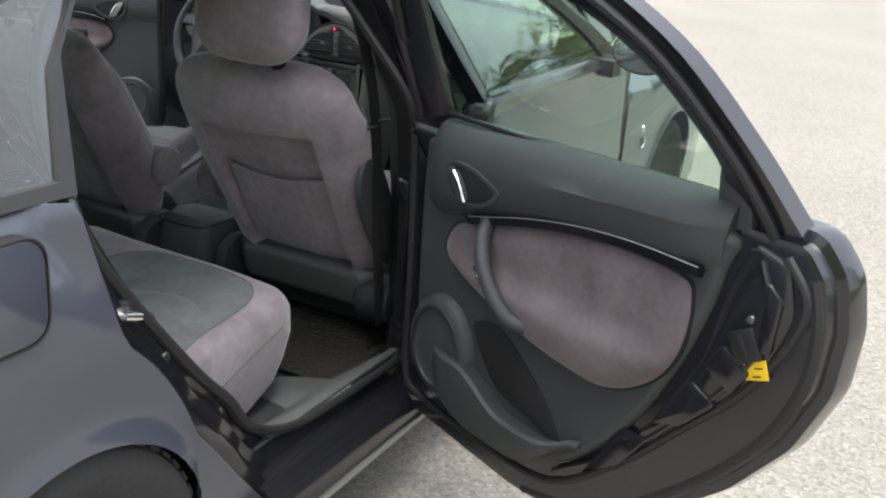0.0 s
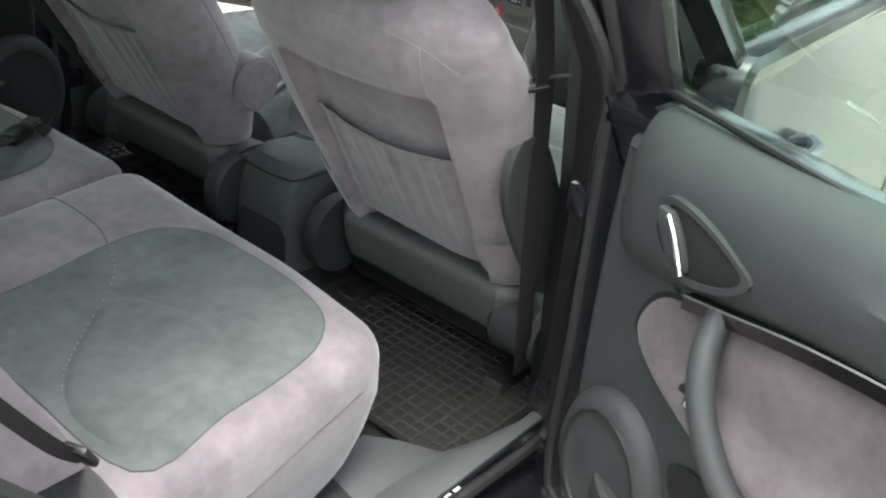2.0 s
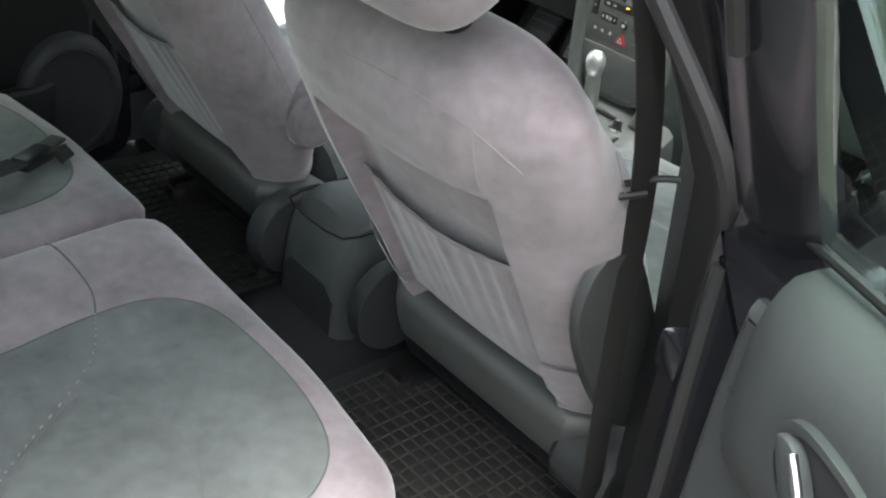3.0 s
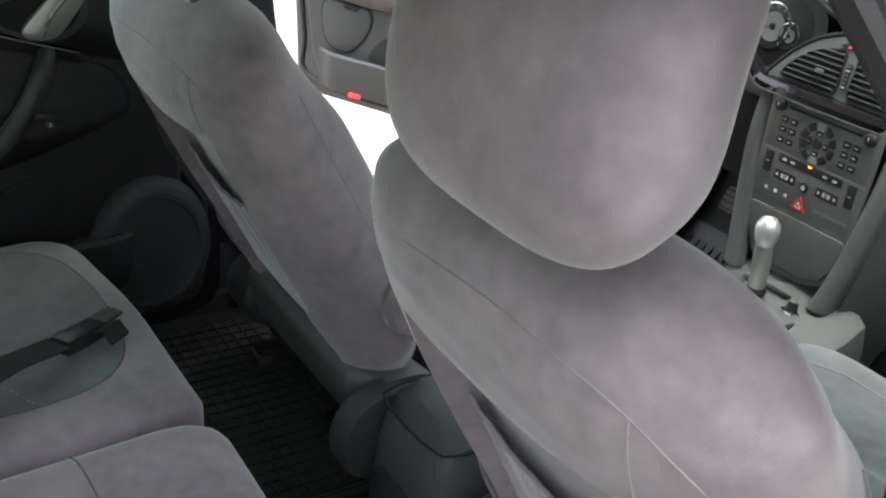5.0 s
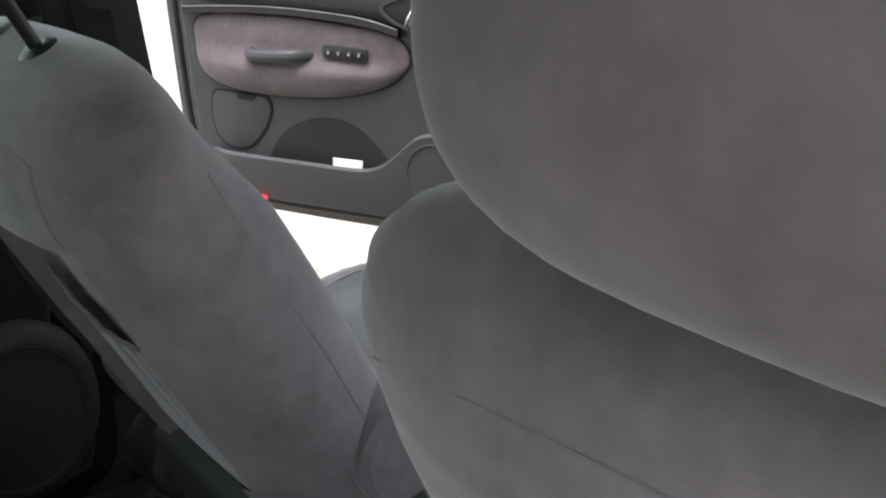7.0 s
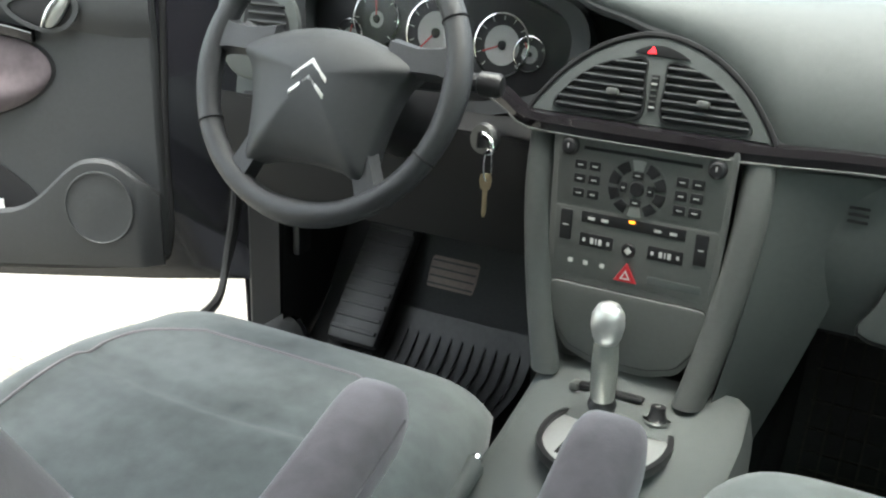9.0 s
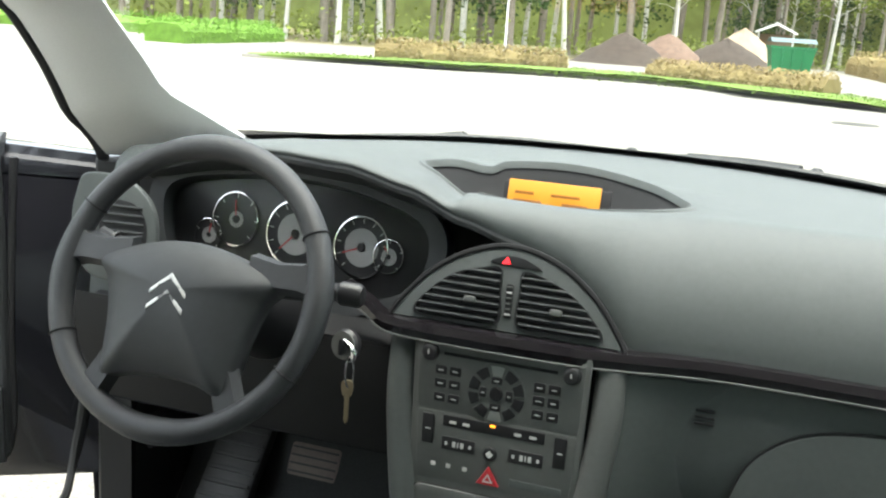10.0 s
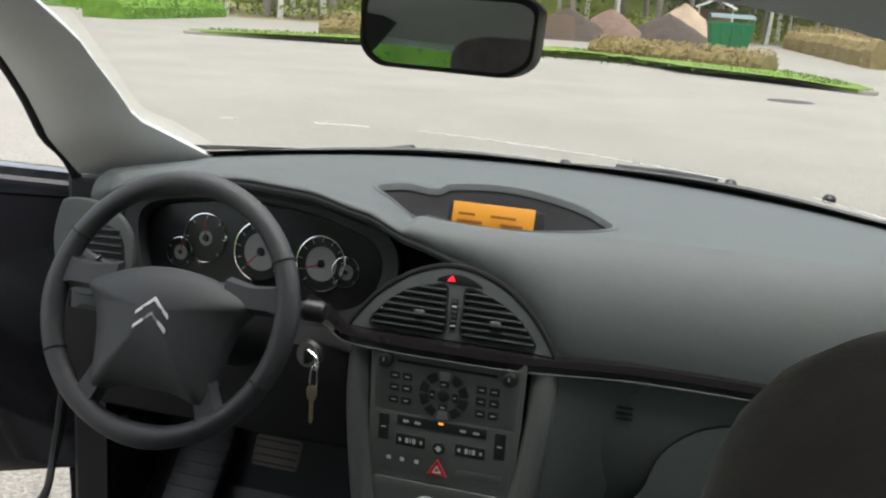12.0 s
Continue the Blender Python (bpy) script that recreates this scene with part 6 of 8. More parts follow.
part("front_seam", tube([(x, -0.598 - 0.035 * step(0.35, 0.70, abs(x)), 0.452) for x in [-0.03 + 0.62 * k / 30 for k in range(31)]], 0.0011, 6), STITCH, right_bench, "stitched front seam")
part("front_seam", tube([(x, -0.598 - 0.035 * step(0.35, 0.70, abs(x)), 0.452) for x in [-0.60 + 0.51 * k / 20 for k in range(21)]], 0.0011, 6), STITCH, left_bench, "stitched front seam")
part("cross_seam", tube([(p.x, p.y, bench_top(p.x, p.y, *RIGHT_SPAN)[0] + 0.0004) for p in curve([(-0.05, -0.784, 0), (0.024, -0.777, 0), (0.105, -0.779, 0), (0.160, -0.797, 0)], 30)], 0.0012, 6), GROOVE_SHADE, right_bench, "dividing seam, dark for its groove shade")
part("side_seam", tube(curve([(0.6785, -0.700, 0.432), (0.6785, -0.80, 0.405), (0.6785, -0.92, 0.370), (0.6785, -1.04, 0.345)], 16), 0.0010, 6), GROOVE_SHADE, right_bench, "stitched side seam")
bench_back = thing("bench_back", "mauve-grey velour rear seat back", "car seat")
part("padding", loft([[(x, y - 0.42 * (z - 0.47) + o, z) for y, z, o in ((-1.12, 0.47, 0), (-1.12, 0.55, 0), (-1.14, 0.8, 0), (-1.15, 0.92, 0), (-1.17, 0.96, 0), (-1.22, 0.96, 0), (-1.24, 0.9, 0), (-1.26, 0.47, 0))] for x in (-0.60, -0.58, -0.3, 0, 0.3, 0.56, 0.58)]), PURPLE, bench_back)

# belts lying on the bench
lb = thing("belt_buckle", "black rear belt buckle lying on the bench", "belt buckle", m=pose(-0.27, -0.71, 0.515, 0, 0, 35))
part("buckle_body", rbox(0.035, 0.085, 0.026, 0.007, pose(0, 0, 0.012, -6)), BLACK, lb)
part("tongue", rbox(0.03, 0.045, 0.006, 0.002, pose(0, 0.06, 0.016)), IRON, lb, "dull steel tongue")
part("webbing", loft([[(p[0] - 0.022, p[1], p[2]), (p[0] + 0.022, p[1], p[2]), (p[0] + 0.022, p[1], p[2] + 0.002), (p[0] - 0.022, p[1], p[2] + 0.002)] for p in ((0.0, -0.04, 0.02), (-0.01, -0.12, 0.03), (-0.02, -0.25, 0.03), (-0.01, -0.36, 0.08))]), BELT, lb, "black webbing")
part("strap_end", loft([[(p[0], p[1] - 0.02, p[2]), (p[0], p[1] + 0.02, p[2]), (p[0], p[1] + 0.02, p[2] + 0.003), (p[0], p[1] - 0.02, p[2] + 0.003)] for p in ((0.005, 0.02, 0.012), (0.03, 0.035, 0.020), (0.05, 0.03, 0.008))]), BELT, lb)
rbelt = thing("seat_belt", "black rear seat belt running down beside the bench", "seat belt")
strap = curve([(0.69, -1.47, 1.06), (0.705, -1.40, 0.96), (0.715, -1.325, 0.82), (0.715, -1.25, 0.70), (0.712, -1.21, 0.655)], 20)
part("webbing", loft([[p + Vector((-0.004, -0.008, -0.004)), p + Vector((-0.002, -0.009, -0.003)), p + Vector((0.004, 0.008, 0.005)), p + Vector((0.002, 0.009, 0.004))] for p in strap]), BELT, rbelt)
# light along the webbing's edge, drawn as a pale thread
part("webbing_edge", tube([p + Vector((-0.004, -0.0085, -0.002)) for p in strap], 0.0012, 5), MARK, rbelt, "pale line for the light on the webbing's edge")
part("tongue", rbox(0.03, 0.012, 0.04, 0.005, pose(0.712, -1.215, 0.665, 30, 0, 20)), BLACK, rbelt, "black belt tongue")


# ---- floor mats ----
def floor_mat(x0, x1, y0, y1, cell, label, dusty=False, ridged=False):
    ob = thing("floor_mat", label, "floor mat", "rubber floor mats")
    lie = lambda x, y: max(floor_z(x, y), 0.215) + 0.006
    part("sheet", grid(lambda u, v: Vector((x0 + (x1 - x0) * u, y0 + (y1 - y0) * v, lie(x0 + (x1 - x0) * u, y0 + (y1 - y0) * v) + 0.012 * (max(abs(2 * u - 1), abs(2 * v - 1)) ** 16))), 24, 24, -0.005), MAT, ob)
    bm = bmesh.new()
    nx, ny = int((x1 - x0 - 0.05) / cell), int((y1 - y0 - 0.05) / cell)
    for i in range(nx + 1):
        x = x0 + 0.025 + i * (x1 - x0 - 0.05) / nx
        tube([(x, y0 + 0.02 + (y1 - y0 - 0.04) * k / 12, lie(x, y0 + 0.02 + (y1 - y0 - 0.04) * k / 12) + 0.003) for k in range(13)], 0.0028, 4, bm=bm)
    if not ridged:
        for j in range(ny + 1):
            y = y0 + 0.025 + j * (y1 - y0 - 0.05) / ny
            tube([(x0 + 0.02 + (x1 - x0 - 0.04) * k / 12, y, lie(x0 + 0.02 + (x1 - x0 - 0.04) * k / 12, y) + 0.003) for k in range(13)], 0.0028, 4, bm=bm)
    part("ribs", bm, DUST if dusty else MAT, ob, "raised rubber ribs")
    return ob


MATS = [
    floor_mat(0.19, 0.755, -0.545, -0.10, 0.026, "black rubber mat with a dusty square grid", dusty=True),
    # left rear ribs kept plain black to stand for the shade there
    floor_mat(-0.74, -0.07, -0.48, -0.10, 0.026, "black rubber mat with a square grid, ribs darkened for shade"),
    floor_mat(-0.72, -0.30, 0.30, 1.16, 0.024, "black ribbed rubber driver's mat", ridged=True),
    floor_mat(0.18, 0.72, 0.30, 1.26, 0.03, "black rubber mat with a dusty square grid", dusty=True),
]


# ---- dashboard ----
dash = thing("dashboard", "grey-green soft plastic dashboard with central display", "dashboard")
BROW = [(-0.72, 0.83, 0.945), (-0.64, 0.80, 0.985), (-0.52, 0.785, 1.012), (-0.40, 0.78, 1.024), (-0.28, 0.78, 1.018), (-0.18, 0.775, 0.998), (-0.09, 0.765, 0.968), (-0.01, 0.757, 0.949), (0.06, 0.752, 0.926), (0.11, 0.748, 0.892), (0.145, 0.745, 0.857), (0.166, 0.742, 0.832), (0.20, 0.742, 0.824), (0.40, 0.748, 0.815), (0.72, 0.76, 0.805)]


def pad_edge(x):
    return lerp_table(BROW, x)


def pad(u, v):
    """Upper pad: u across, v from the windscreen back to the edge."""
    x = -0.72 + 1.44 * u
    ye, ze = pad_edge(x)
    yf = 1.465 - 0.20 * (abs(x) / 0.72) ** 2.2
    zf = 1.000 - 0.025 * (abs(x) / 0.72) ** 2
    crest_y, crest_z = ye + 0.085, max(0.985, ze + 0.010) + 0.006
    if ze < 0.97:
        k = (0.97 - ze) / 0.15
        crest_y, crest_z = ye + 0.085 + 0.075 * min(1, k), 1.0 - 0.004 * min(1, k)
    if v < 0.55:
        t = v / 0.55
        y, z = yf + (crest_y - yf) * t, zf + (crest_z - zf) * (t * t * (3 - 2 * t))
    else:
        t = (v - 0.55) / 0.45
        a, b, c, d = (crest_y, crest_z), (crest_y - 0.075 - 0.03 * (1 - t) * 0, crest_z - 0.002), (ye - 0.012, ze + 0.55 * (crest_z - ze)), (ye, ze)
        f = lambda i: a[i] * (1 - t) ** 3 + 3 * b[i] * t * (1 - t) ** 2 + 3 * c[i] * t * t * (1 - t) + d[i] * t ** 3
        y, z = f(0), f(1)
    # dished hood round the central display
    e = ((x - 0.005) / 0.215) ** 2 + ((y - 1.00) / 0.085) ** 2
    z += 0.022 * math.exp(-max(0.0, e - 0.55) * 1.6) * (1 if y > 0.93 else step(0.86, 0.93, y)) * 0.6
    z += 0.016 * math.exp(-((x - 0.008) / 0.17) ** 2 - ((y - 1.05) / 0.055) ** 2)
    z -= 0.014 * math.exp(-((x - 0.008) / 0.14) ** 2 - ((y - 0.885) / 0.05) ** 2)
    return Vector((x, y, z))


def pad_z(x, y):
    """Height of the pad over a place of the plan."""
    u, lo, hi = (x + 0.72) / 1.44, 0.0, 0.9
    for _ in range(24):
        mid = (lo + hi) / 2
        lo, hi = (mid, hi) if pad(u, mid).y > y else (lo, mid)
    return pad(u, lo).z


HX, HY, HRX, HRY = 0.008, 0.958, 0.208, 0.084


def hood_line(scale, drop):
    """Almond outline of the display hood on the pad."""
    out = []
    for k in range(64):
        a = k * math.tau / 64
        x, y = HX + HRX * scale * math.cos(a), HY + HRY * scale * math.copysign(abs(math.sin(a)) ** 1.08, math.sin(a))
        out.append(Vector((x, y, pad_z(x, y) - drop)))
    return out


bm = grid(pad, 132, 110)
almond = lambda p: math.hypot((p.x - HX) / HRX, math.copysign(abs((p.y - HY) / HRY) ** 0.926, p.y - HY))
dead = [f for f in bm.faces if f.calc_center_median().z > 0.95 and almond(f.calc_center_median()) < 0.99]
bmesh.ops.delete(bm, geom=dead, context="FACES")
for vert in bm.verts:
    ring = almond(vert.co)
    if vert.is_boundary and 0.75 < ring < 1.3 and vert.co.z > 0.95:
        x, y = HX + (vert.co.x - HX) / ring, HY + (vert.co.y - HY) / ring
        vert.co = Vector((x, y, pad_z(x, y) - 0.0015))
part("pad", bm, DASH, dash, "grained upper pad", angle=60)
# rolled lower lip of the pad
part("pad_lip", tube([pad(k / 110, 1.0) + Vector((0, 0.006, -0.004)) for k in range(111)], 0.008, 8), DARK, dash)
# speaker grilles at the pad's ends
for s in (-1, 1):
    part("demist_grille", plate(ellipse(0, 0, 0.055, 0.028, 24), 0.004, 0.002, pose(s * 0.60, 1.24, 0.972)), BLACK, dash, "small round speaker grille")

# central display: bowl blackened for the shade under its hood, amber screen
part("display_bowl", loft([hood_line(1.04, 0.002), hood_line(1.0, 0.006), hood_line(0.93, 0.022), hood_line(0.82, 0.045), hood_line(0.72, 0.056)], True, False), DEEP, dash, "display hood, lined black for shade")
part("bowl_rim", loft([hood_line(k, d) for k, d in ((0.97, 0.008), (0.985, 0.002), (1.0, -0.002), (1.03, -0.002), (1.065, 0.003))], True, False), DASH, dash, "soft rim of the display hood")
part("bowl_floor", rbox(0.34, 0.13, 0.006, 0.002, pose(0.008, 0.955, 0.946)), DEEP, dash)
part("display_back", rbox(0.17, 0.006, 0.058, 0.002, pose(0.008, 1.000, 0.974, -12)), DEEP, dash)
scr = part("display_screen", rbox(0.146, 0.004, 0.052, 0.001, upright(0.006, 0.992, 0.982, -12) @ pose(0, 0, 0, -90)), SCREEN, dash, "lit amber display")
for k, (x, z, w) in enumerate(((-0.045, 0.012, 0.03), (0.02, 0.012, 0.045), (-0.04, 0.0, 0.045), (0.035, 0.0, 0.04), (-0.03, -0.011, 0.02), (0.0, -0.011, 0.012))):
    part("screen_bar", rbox(w, 0.001, 0.004, 0.0003, pose(0.006 + x, 0.9888 - z * 0.2, 0.979 + z, -12)), SCREEN_INK, scr)

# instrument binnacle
# added sheet that keeps daylight out of the gap behind the gauges
part("binnacle_back", grid(lambda u, v: Vector((-0.71 + 0.89 * u, 0.915, 0.79 + (pad_edge(-0.71 + 0.89 * u)[1] - 0.79) * v)), 40, 6, 0.006), DEEP, dash, "added black sheet closing the gap behind the gauges")
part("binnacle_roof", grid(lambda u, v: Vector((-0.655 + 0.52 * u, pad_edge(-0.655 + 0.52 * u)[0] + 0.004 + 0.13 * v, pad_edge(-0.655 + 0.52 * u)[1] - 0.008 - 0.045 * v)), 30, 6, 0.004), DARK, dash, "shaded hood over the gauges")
FACE = upright(-0.39, 0.875, 0.885, -14)
face_line = smooth_outline([(-0.235, 0.02), (-0.215, 0.065), (-0.12, 0.085), (0.0, 0.092), (0.12, 0.08), (0.215, 0.05), (0.235, 0.0), (0.20, -0.055), (0.08, -0.085), (-0.08, -0.085), (-0.20, -0.06)], 60)
part("gauge_panel", plate(face_line, 0.004, 0.002, FACE), BLACK, dash, "black gauge panel")
part("gauge_cowl", frame_ring([(x * 1.12, y * 1.22) for x, y in face_line], face_line, 0.05, FACE, z0=-0.01), DARK, dash, "dark cowl round the gauges")


def gauge(x, y, r, needle, inner=0.62, marks=11):
    m = FACE @ pose(x, y, 0.0045)
    g = part("gauge", revolve([(r * 0.95, 0.0), (r, 0.0), (r, 0.006), (r * 0.945, 0.007), (r * 0.93, 0.001)], 40, m, caps=False), CHROME, dash, "chrome-ringed gauge")
    part("dial", revolve([(0.0005, 0.0016), (r * inner, 0.0016), (r * inner, 0.0004)], 32, m), DIAL, g, "pale grey dial centre")
    bm = bmesh.new()
    for k in range(marks):
        a = radians(225 - 270 * k / (marks - 1))
        rbox(0.0013, r * 0.14, 0.001, 0.0002, m @ pose(math.cos(a) * r * 0.84, math.sin(a) * r * 0.84, 0.0015, 0, 0, math.degrees(a) - 90), bm=bm, seg=1)
    part("scale_marks", bm, MARK, g)
    a = radians(needle)
    part("needle", rbox(r * 0.72, 0.0022, 0.0014, 0.0004, m @ pose(math.cos(a) * r * 0.34, math.sin(a) * r * 0.34, 0.0042, 0, 0, needle)), RED, g, "red needle")
    part("needle_cap", revolve([(0.0005, 0.007), (r * 0.13, 0.006), (r * 0.15, 0.002)], 16, m), BLACK, g)


gauge(0.112, 0.006, 0.047, 200)
gauge(0.160, -0.002, 0.026, 120, 0.5, 5)
gauge(-0.005, 0.012, 0.052, 225)
gauge(-0.115, 0.022, 0.043, 95, 0.30, 7)
gauge(-0.163, -0.008, 0.026, 80, 0.5, 5)
part("panel_lens", plate([(x * 0.99, y * 0.99) for x, y in face_line], 0.001, 0.0004, FACE @ pose(0, 0, 0.016)), SMOKE, dash, "clear gauge lens").visible_shadow = False

# mid dash: driver's facing, passenger's facing, knee panels
# driver's side panels and undersides blackened to stand for the footwell's shade
part("driver_facing", grid(lambda u, v: Vector((-0.70 + 0.56 * u, 0.835 - 0.135 * v + 0.03 * (1 - v) * 0, 0.805 - 0.02 * v - 0.0 * u)), 16, 6, 0.004), BLACK, dash)
part("driver_knee_panel", grid(lambda u, v: Vector((-0.74 + 0.60 * u, 0.70 + 0.015 * v + 0.09 * v * v, 0.79 - 0.19 * v)), 20, 12, 0.012), DEEP, dash, "lower panel under the wheel, blackened for shade")
part("passenger_facing", grid(lambda u, v: Vector((0.165 + 0.565 * u, 0.742 + 0.018 * u + 0.045 * math.sin(v * math.pi) * -0.35 + 0.05 * v * v, 0.815 - 0.225 * v)), 30, 20, 0.012), DASH, dash, "grey-green lower passenger panel")
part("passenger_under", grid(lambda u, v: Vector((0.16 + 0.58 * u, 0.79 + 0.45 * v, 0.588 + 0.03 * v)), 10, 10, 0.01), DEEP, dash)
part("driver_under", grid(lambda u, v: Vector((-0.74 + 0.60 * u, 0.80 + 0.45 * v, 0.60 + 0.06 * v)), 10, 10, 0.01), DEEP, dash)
glove = smooth_outline([(0.315, 0.605), (0.318, 0.655), (0.342, 0.718), (0.405, 0.762), (0.52, 0.775), (0.66, 0.770), (0.695, 0.735), (0.695, 0.62), (0.50, 0.605)], 48)
gm = upright(0, 0.739, 0, 0)
gl = part("glove_box", plate(glove, 0.006, 0.003, gm), DASH, dash, "glove box lid")
part("lid_gap", frame_ring([((x - 0.47) * 1.018 + 0.47, (z - 0.69) * 1.05 + 0.69) for x, z in glove], glove, 0.0035, gm), DEEP, gl)
for k in range(3):
    part("air_slot", rbox(0.024, 0.004, 0.0035, 0.001, pose(0.278, 0.7325, 0.752 + 0.0085 * k)), DEEP, dash, "small air slot")

# gloss strip across the dash, its highlight drawn as a grey line
strip = curve([(-0.255, 0.715, 0.856), (-0.215, 0.705, 0.838), (-0.178, 0.690, 0.822), (-0.10, 0.668, 0.822), (0.0, 0.660, 0.823), (0.10, 0.670, 0.822), (0.17, 0.700, 0.820), (0.30, 0.722, 0.824), (0.50, 0.730, 0.822), (0.72, 0.738, 0.818)], 60)
part("gloss_strip", loft([[p + Vector(q) for q in ((0, 0.03, 0.012), (0, -0.004, 0.012), (0, -0.014, 0.003), (0, -0.012, -0.008), (0, 0.03, -0.012))] for p in strip]), GLOSS, dash, "glossy black strip across the dash")
part("chrome_line", tube([p + Vector((0, -0.0125, -0.009)) for p in strip], 0.0016, 6), PANEL, dash, "fine grey line for the dash strip's highlight")

# central air vents in their arched surround
VM = upright(0.0, 0.708, 0.835, -10) @ Matrix.Diagonal((1.0, 0.91, 1.0, 1.0))
arch = [(-0.178, -0.004), (-0.165, 0.018), (-0.13, 0.060), (-0.085, 0.095), (-0.04, 0.114), (-0.008, 0.119), (0.03, 0.114), (0.075, 0.095), (0.118, 0.060), (0.150, 0.018), (0.162, -0.004)]
arch = [(q.x, q.y) for q in curve([(x, y, 0) for x, y in arch], 40)] + [(0.10, -0.010), (0.0, -0.012), (-0.10, -0.010)]
part("vent_surround", plate(arch, 0.022, 0.006, VM @ pose(0, 0, -0.022)), DASH, dash, "arched grey vent surround")
part("arch_gap", tube([VM @ Vector((x, y, -0.002)) for x, y in [(-0.182, -0.004)] + [(x * 1.02, y * 1.025 + 0.001) for x, y in arch[1:-3]]], 0.004, 6), DEEP, dash, "dark gap round the surround")


def vent(outline, name):
    out = [(q.x, q.y) for q in curve([(x, y, 0) for x, y in outline], 48, True)]
    cx, cy = sum(p[0] for p in out) / len(out), sum(p[1] for p in out) / len(out)
    v = part("air_vent", plate([((x - cx) * 0.97 + cx, (y - cy) * 0.97 + cy) for x, y in out], 0.002, 0.0005, VM @ pose(0, 0, 0.0005)), DEEP, dash, "slatted air vent")
    part("vent_rim", frame_ring([((x - cx) * 1.03 + cx, (y - cy) * 1.04 + cy) for x, y in out], [((x - cx) * 0.975 + cx, (y - cy) * 0.96 + cy) for x, y in out], 0.007, VM), BLACK, v)
    lo, hi = min(p[1] for p in out), max(p[1] for p in out)
    for k in range(7):
        y = lo + (hi - lo) * (k + 0.7) / 7.6
        xs = []
        for a, b in zip(out, out[1:] + out[:1]):
            if (a[1] - y) * (b[1] - y) < 0:
                xs.append(a[0] + (b[0] - a[0]) * (y - a[1]) / (b[1] - a[1]))
        if len(xs) > 1:
            w = max(xs) - min(xs)
            part("slat", rbox(w * 0.97, 0.0035, 0.012, 0.0012, VM @ pose((max(xs) + min(xs)) / 2, y, 0.005, -24)), DARK, v)
    part("thumb_tab", rbox(0.017, 0.010, 0.014, 0.003, VM @ pose(cx + 0.008, cy - 0.008, 0.014)), PANEL, v)


vent([(-0.140, 0.008), (-0.122, 0.042), (-0.085, 0.072), (-0.045, 0.086), (-0.020, 0.088), (-0.017, 0.06), (-0.020, 0.008), (-0.08, 0.004)], "left")
vent([(0.014, 0.008), (0.012, 0.06), (0.014, 0.086), (0.040, 0.084), (0.078, 0.068), (0.112, 0.040), (0.130, 0.008), (0.07, 0.004)], "right")
sl = part("vent_slider", rbox(0.011, 0.050, 0.005, 0.002, VM @ pose(-0.003, 0.044, 0.003)), BLACK, dash, "ribbed vent thumbwheel")
for k in range(6):
    part("rib", rbox(0.008, 0.0025, 0.003, 0.0006, VM @ pose(-0.003, 0.024 + 0.008 * k, 0.006)), MARK if k in (0, 4) else PANEL, sl)
lens = smooth_outline([(-0.036, 0.097), (-0.018, 0.107), (0.002, 0.109), (0.022, 0.104), (0.040, 0.094), (0.02, 0.0935), (-0.01, 0.0945)], 30)
al = part("tell_tale_lens", plate(lens, 0.003, 0.001, VM), BLACK, dash, "dark tell-tale lens")
part("lit_symbol", plate([(-0.019, 0.0965), (-0.006, 0.0975), (-0.011, 0.107)], 0.0012, 0.0003, VM @ pose(0, 0, 0.0028)), LED_RED, al, "lit red symbol")


# the centre stack
SM = upright(0.0, 0.672, 0.0, 0)
stack_line = [(-0.128, 0.826), (0.128, 0.826), (0.122, 0.60), (0.112, 0.55), (0.085, 0.512), (0.04, 0.498), (-0.04, 0.498), (-0.085, 0.512), (-0.112, 0.55), (-0.124, 0.60)]
part("stack_panel", plate(rounded(stack_line, 0.01), 0.008, 0.003, SM), PANEL, dash, "grey centre stack panel")
low = [(-0.116, 0.612), (0.116, 0.612), (0.110, 0.56), (0.082, 0.522), (0.04, 0.510), (-0.04, 0.510), (-0.082, 0.522), (-0.110, 0.56)]
part("ashtray_door", plate(rounded(low, 0.012), 0.006, 0.003, SM @ pose(0, 0, 0.0075)), PANEL, dash, "curved storage flap")
part("flap_gap", tube([SM @ Vector((x, z, 0.0085)) for x, z in rounded(low, 0.012)], 0.0016, 5, True), DEEP, dash)
for s in (-1, 1):
    pill = curve([(s * 0.150, 0.690, 0.815), (s * 0.150, 0.672, 0.74), (s * 0.142, 0.660, 0.66), (s * 0.128, 0.648, 0.57), (s * 0.108, 0.630, 0.48)], 24)
    # right pillar takes a paler plastic to stand for its highlight
    part("stack_pillar", loft([[p + Vector((s * q[0], q[1], 0)) for q in ((-0.020, 0.03), (-0.020, 0.010), (-0.017, 0.001), (-0.010, -0.005), (0.0, -0.007), (0.010, -0.005), (0.018, 0.002), (0.022, 0.012), (0.025, 0.05), (0.026, 0.09))] for p in pill]), PANEL if s > 0 else DASH, dash, "pillar beside the stack, right one paler for light")
    part("stack_cheek", grid(lambda u, v, s=s: Vector((s * (0.172 - 0.035 * v + 0.01 * u), 0.70 + 0.35 * u, 0.81 - 0.45 * v)), 6, 12, 0.006), DASH, dash)


def side_fill(u, v):
    """Smooth panel between the stack's pillar, the passenger's panel and the console."""
    z = 0.805 - 0.47 * v
    left = Vector((0.168 - 0.045 * step(0.2, 1.0, v), 0.70 - 0.045 * v, z))
    right = Vector((0.300 - 0.130 * v ** 1.3, 0.742 + 0.075 * v, z))
    return left + (right - left) * u + Vector((0, 0.02 * math.sin(math.pi * u) * v, 0))


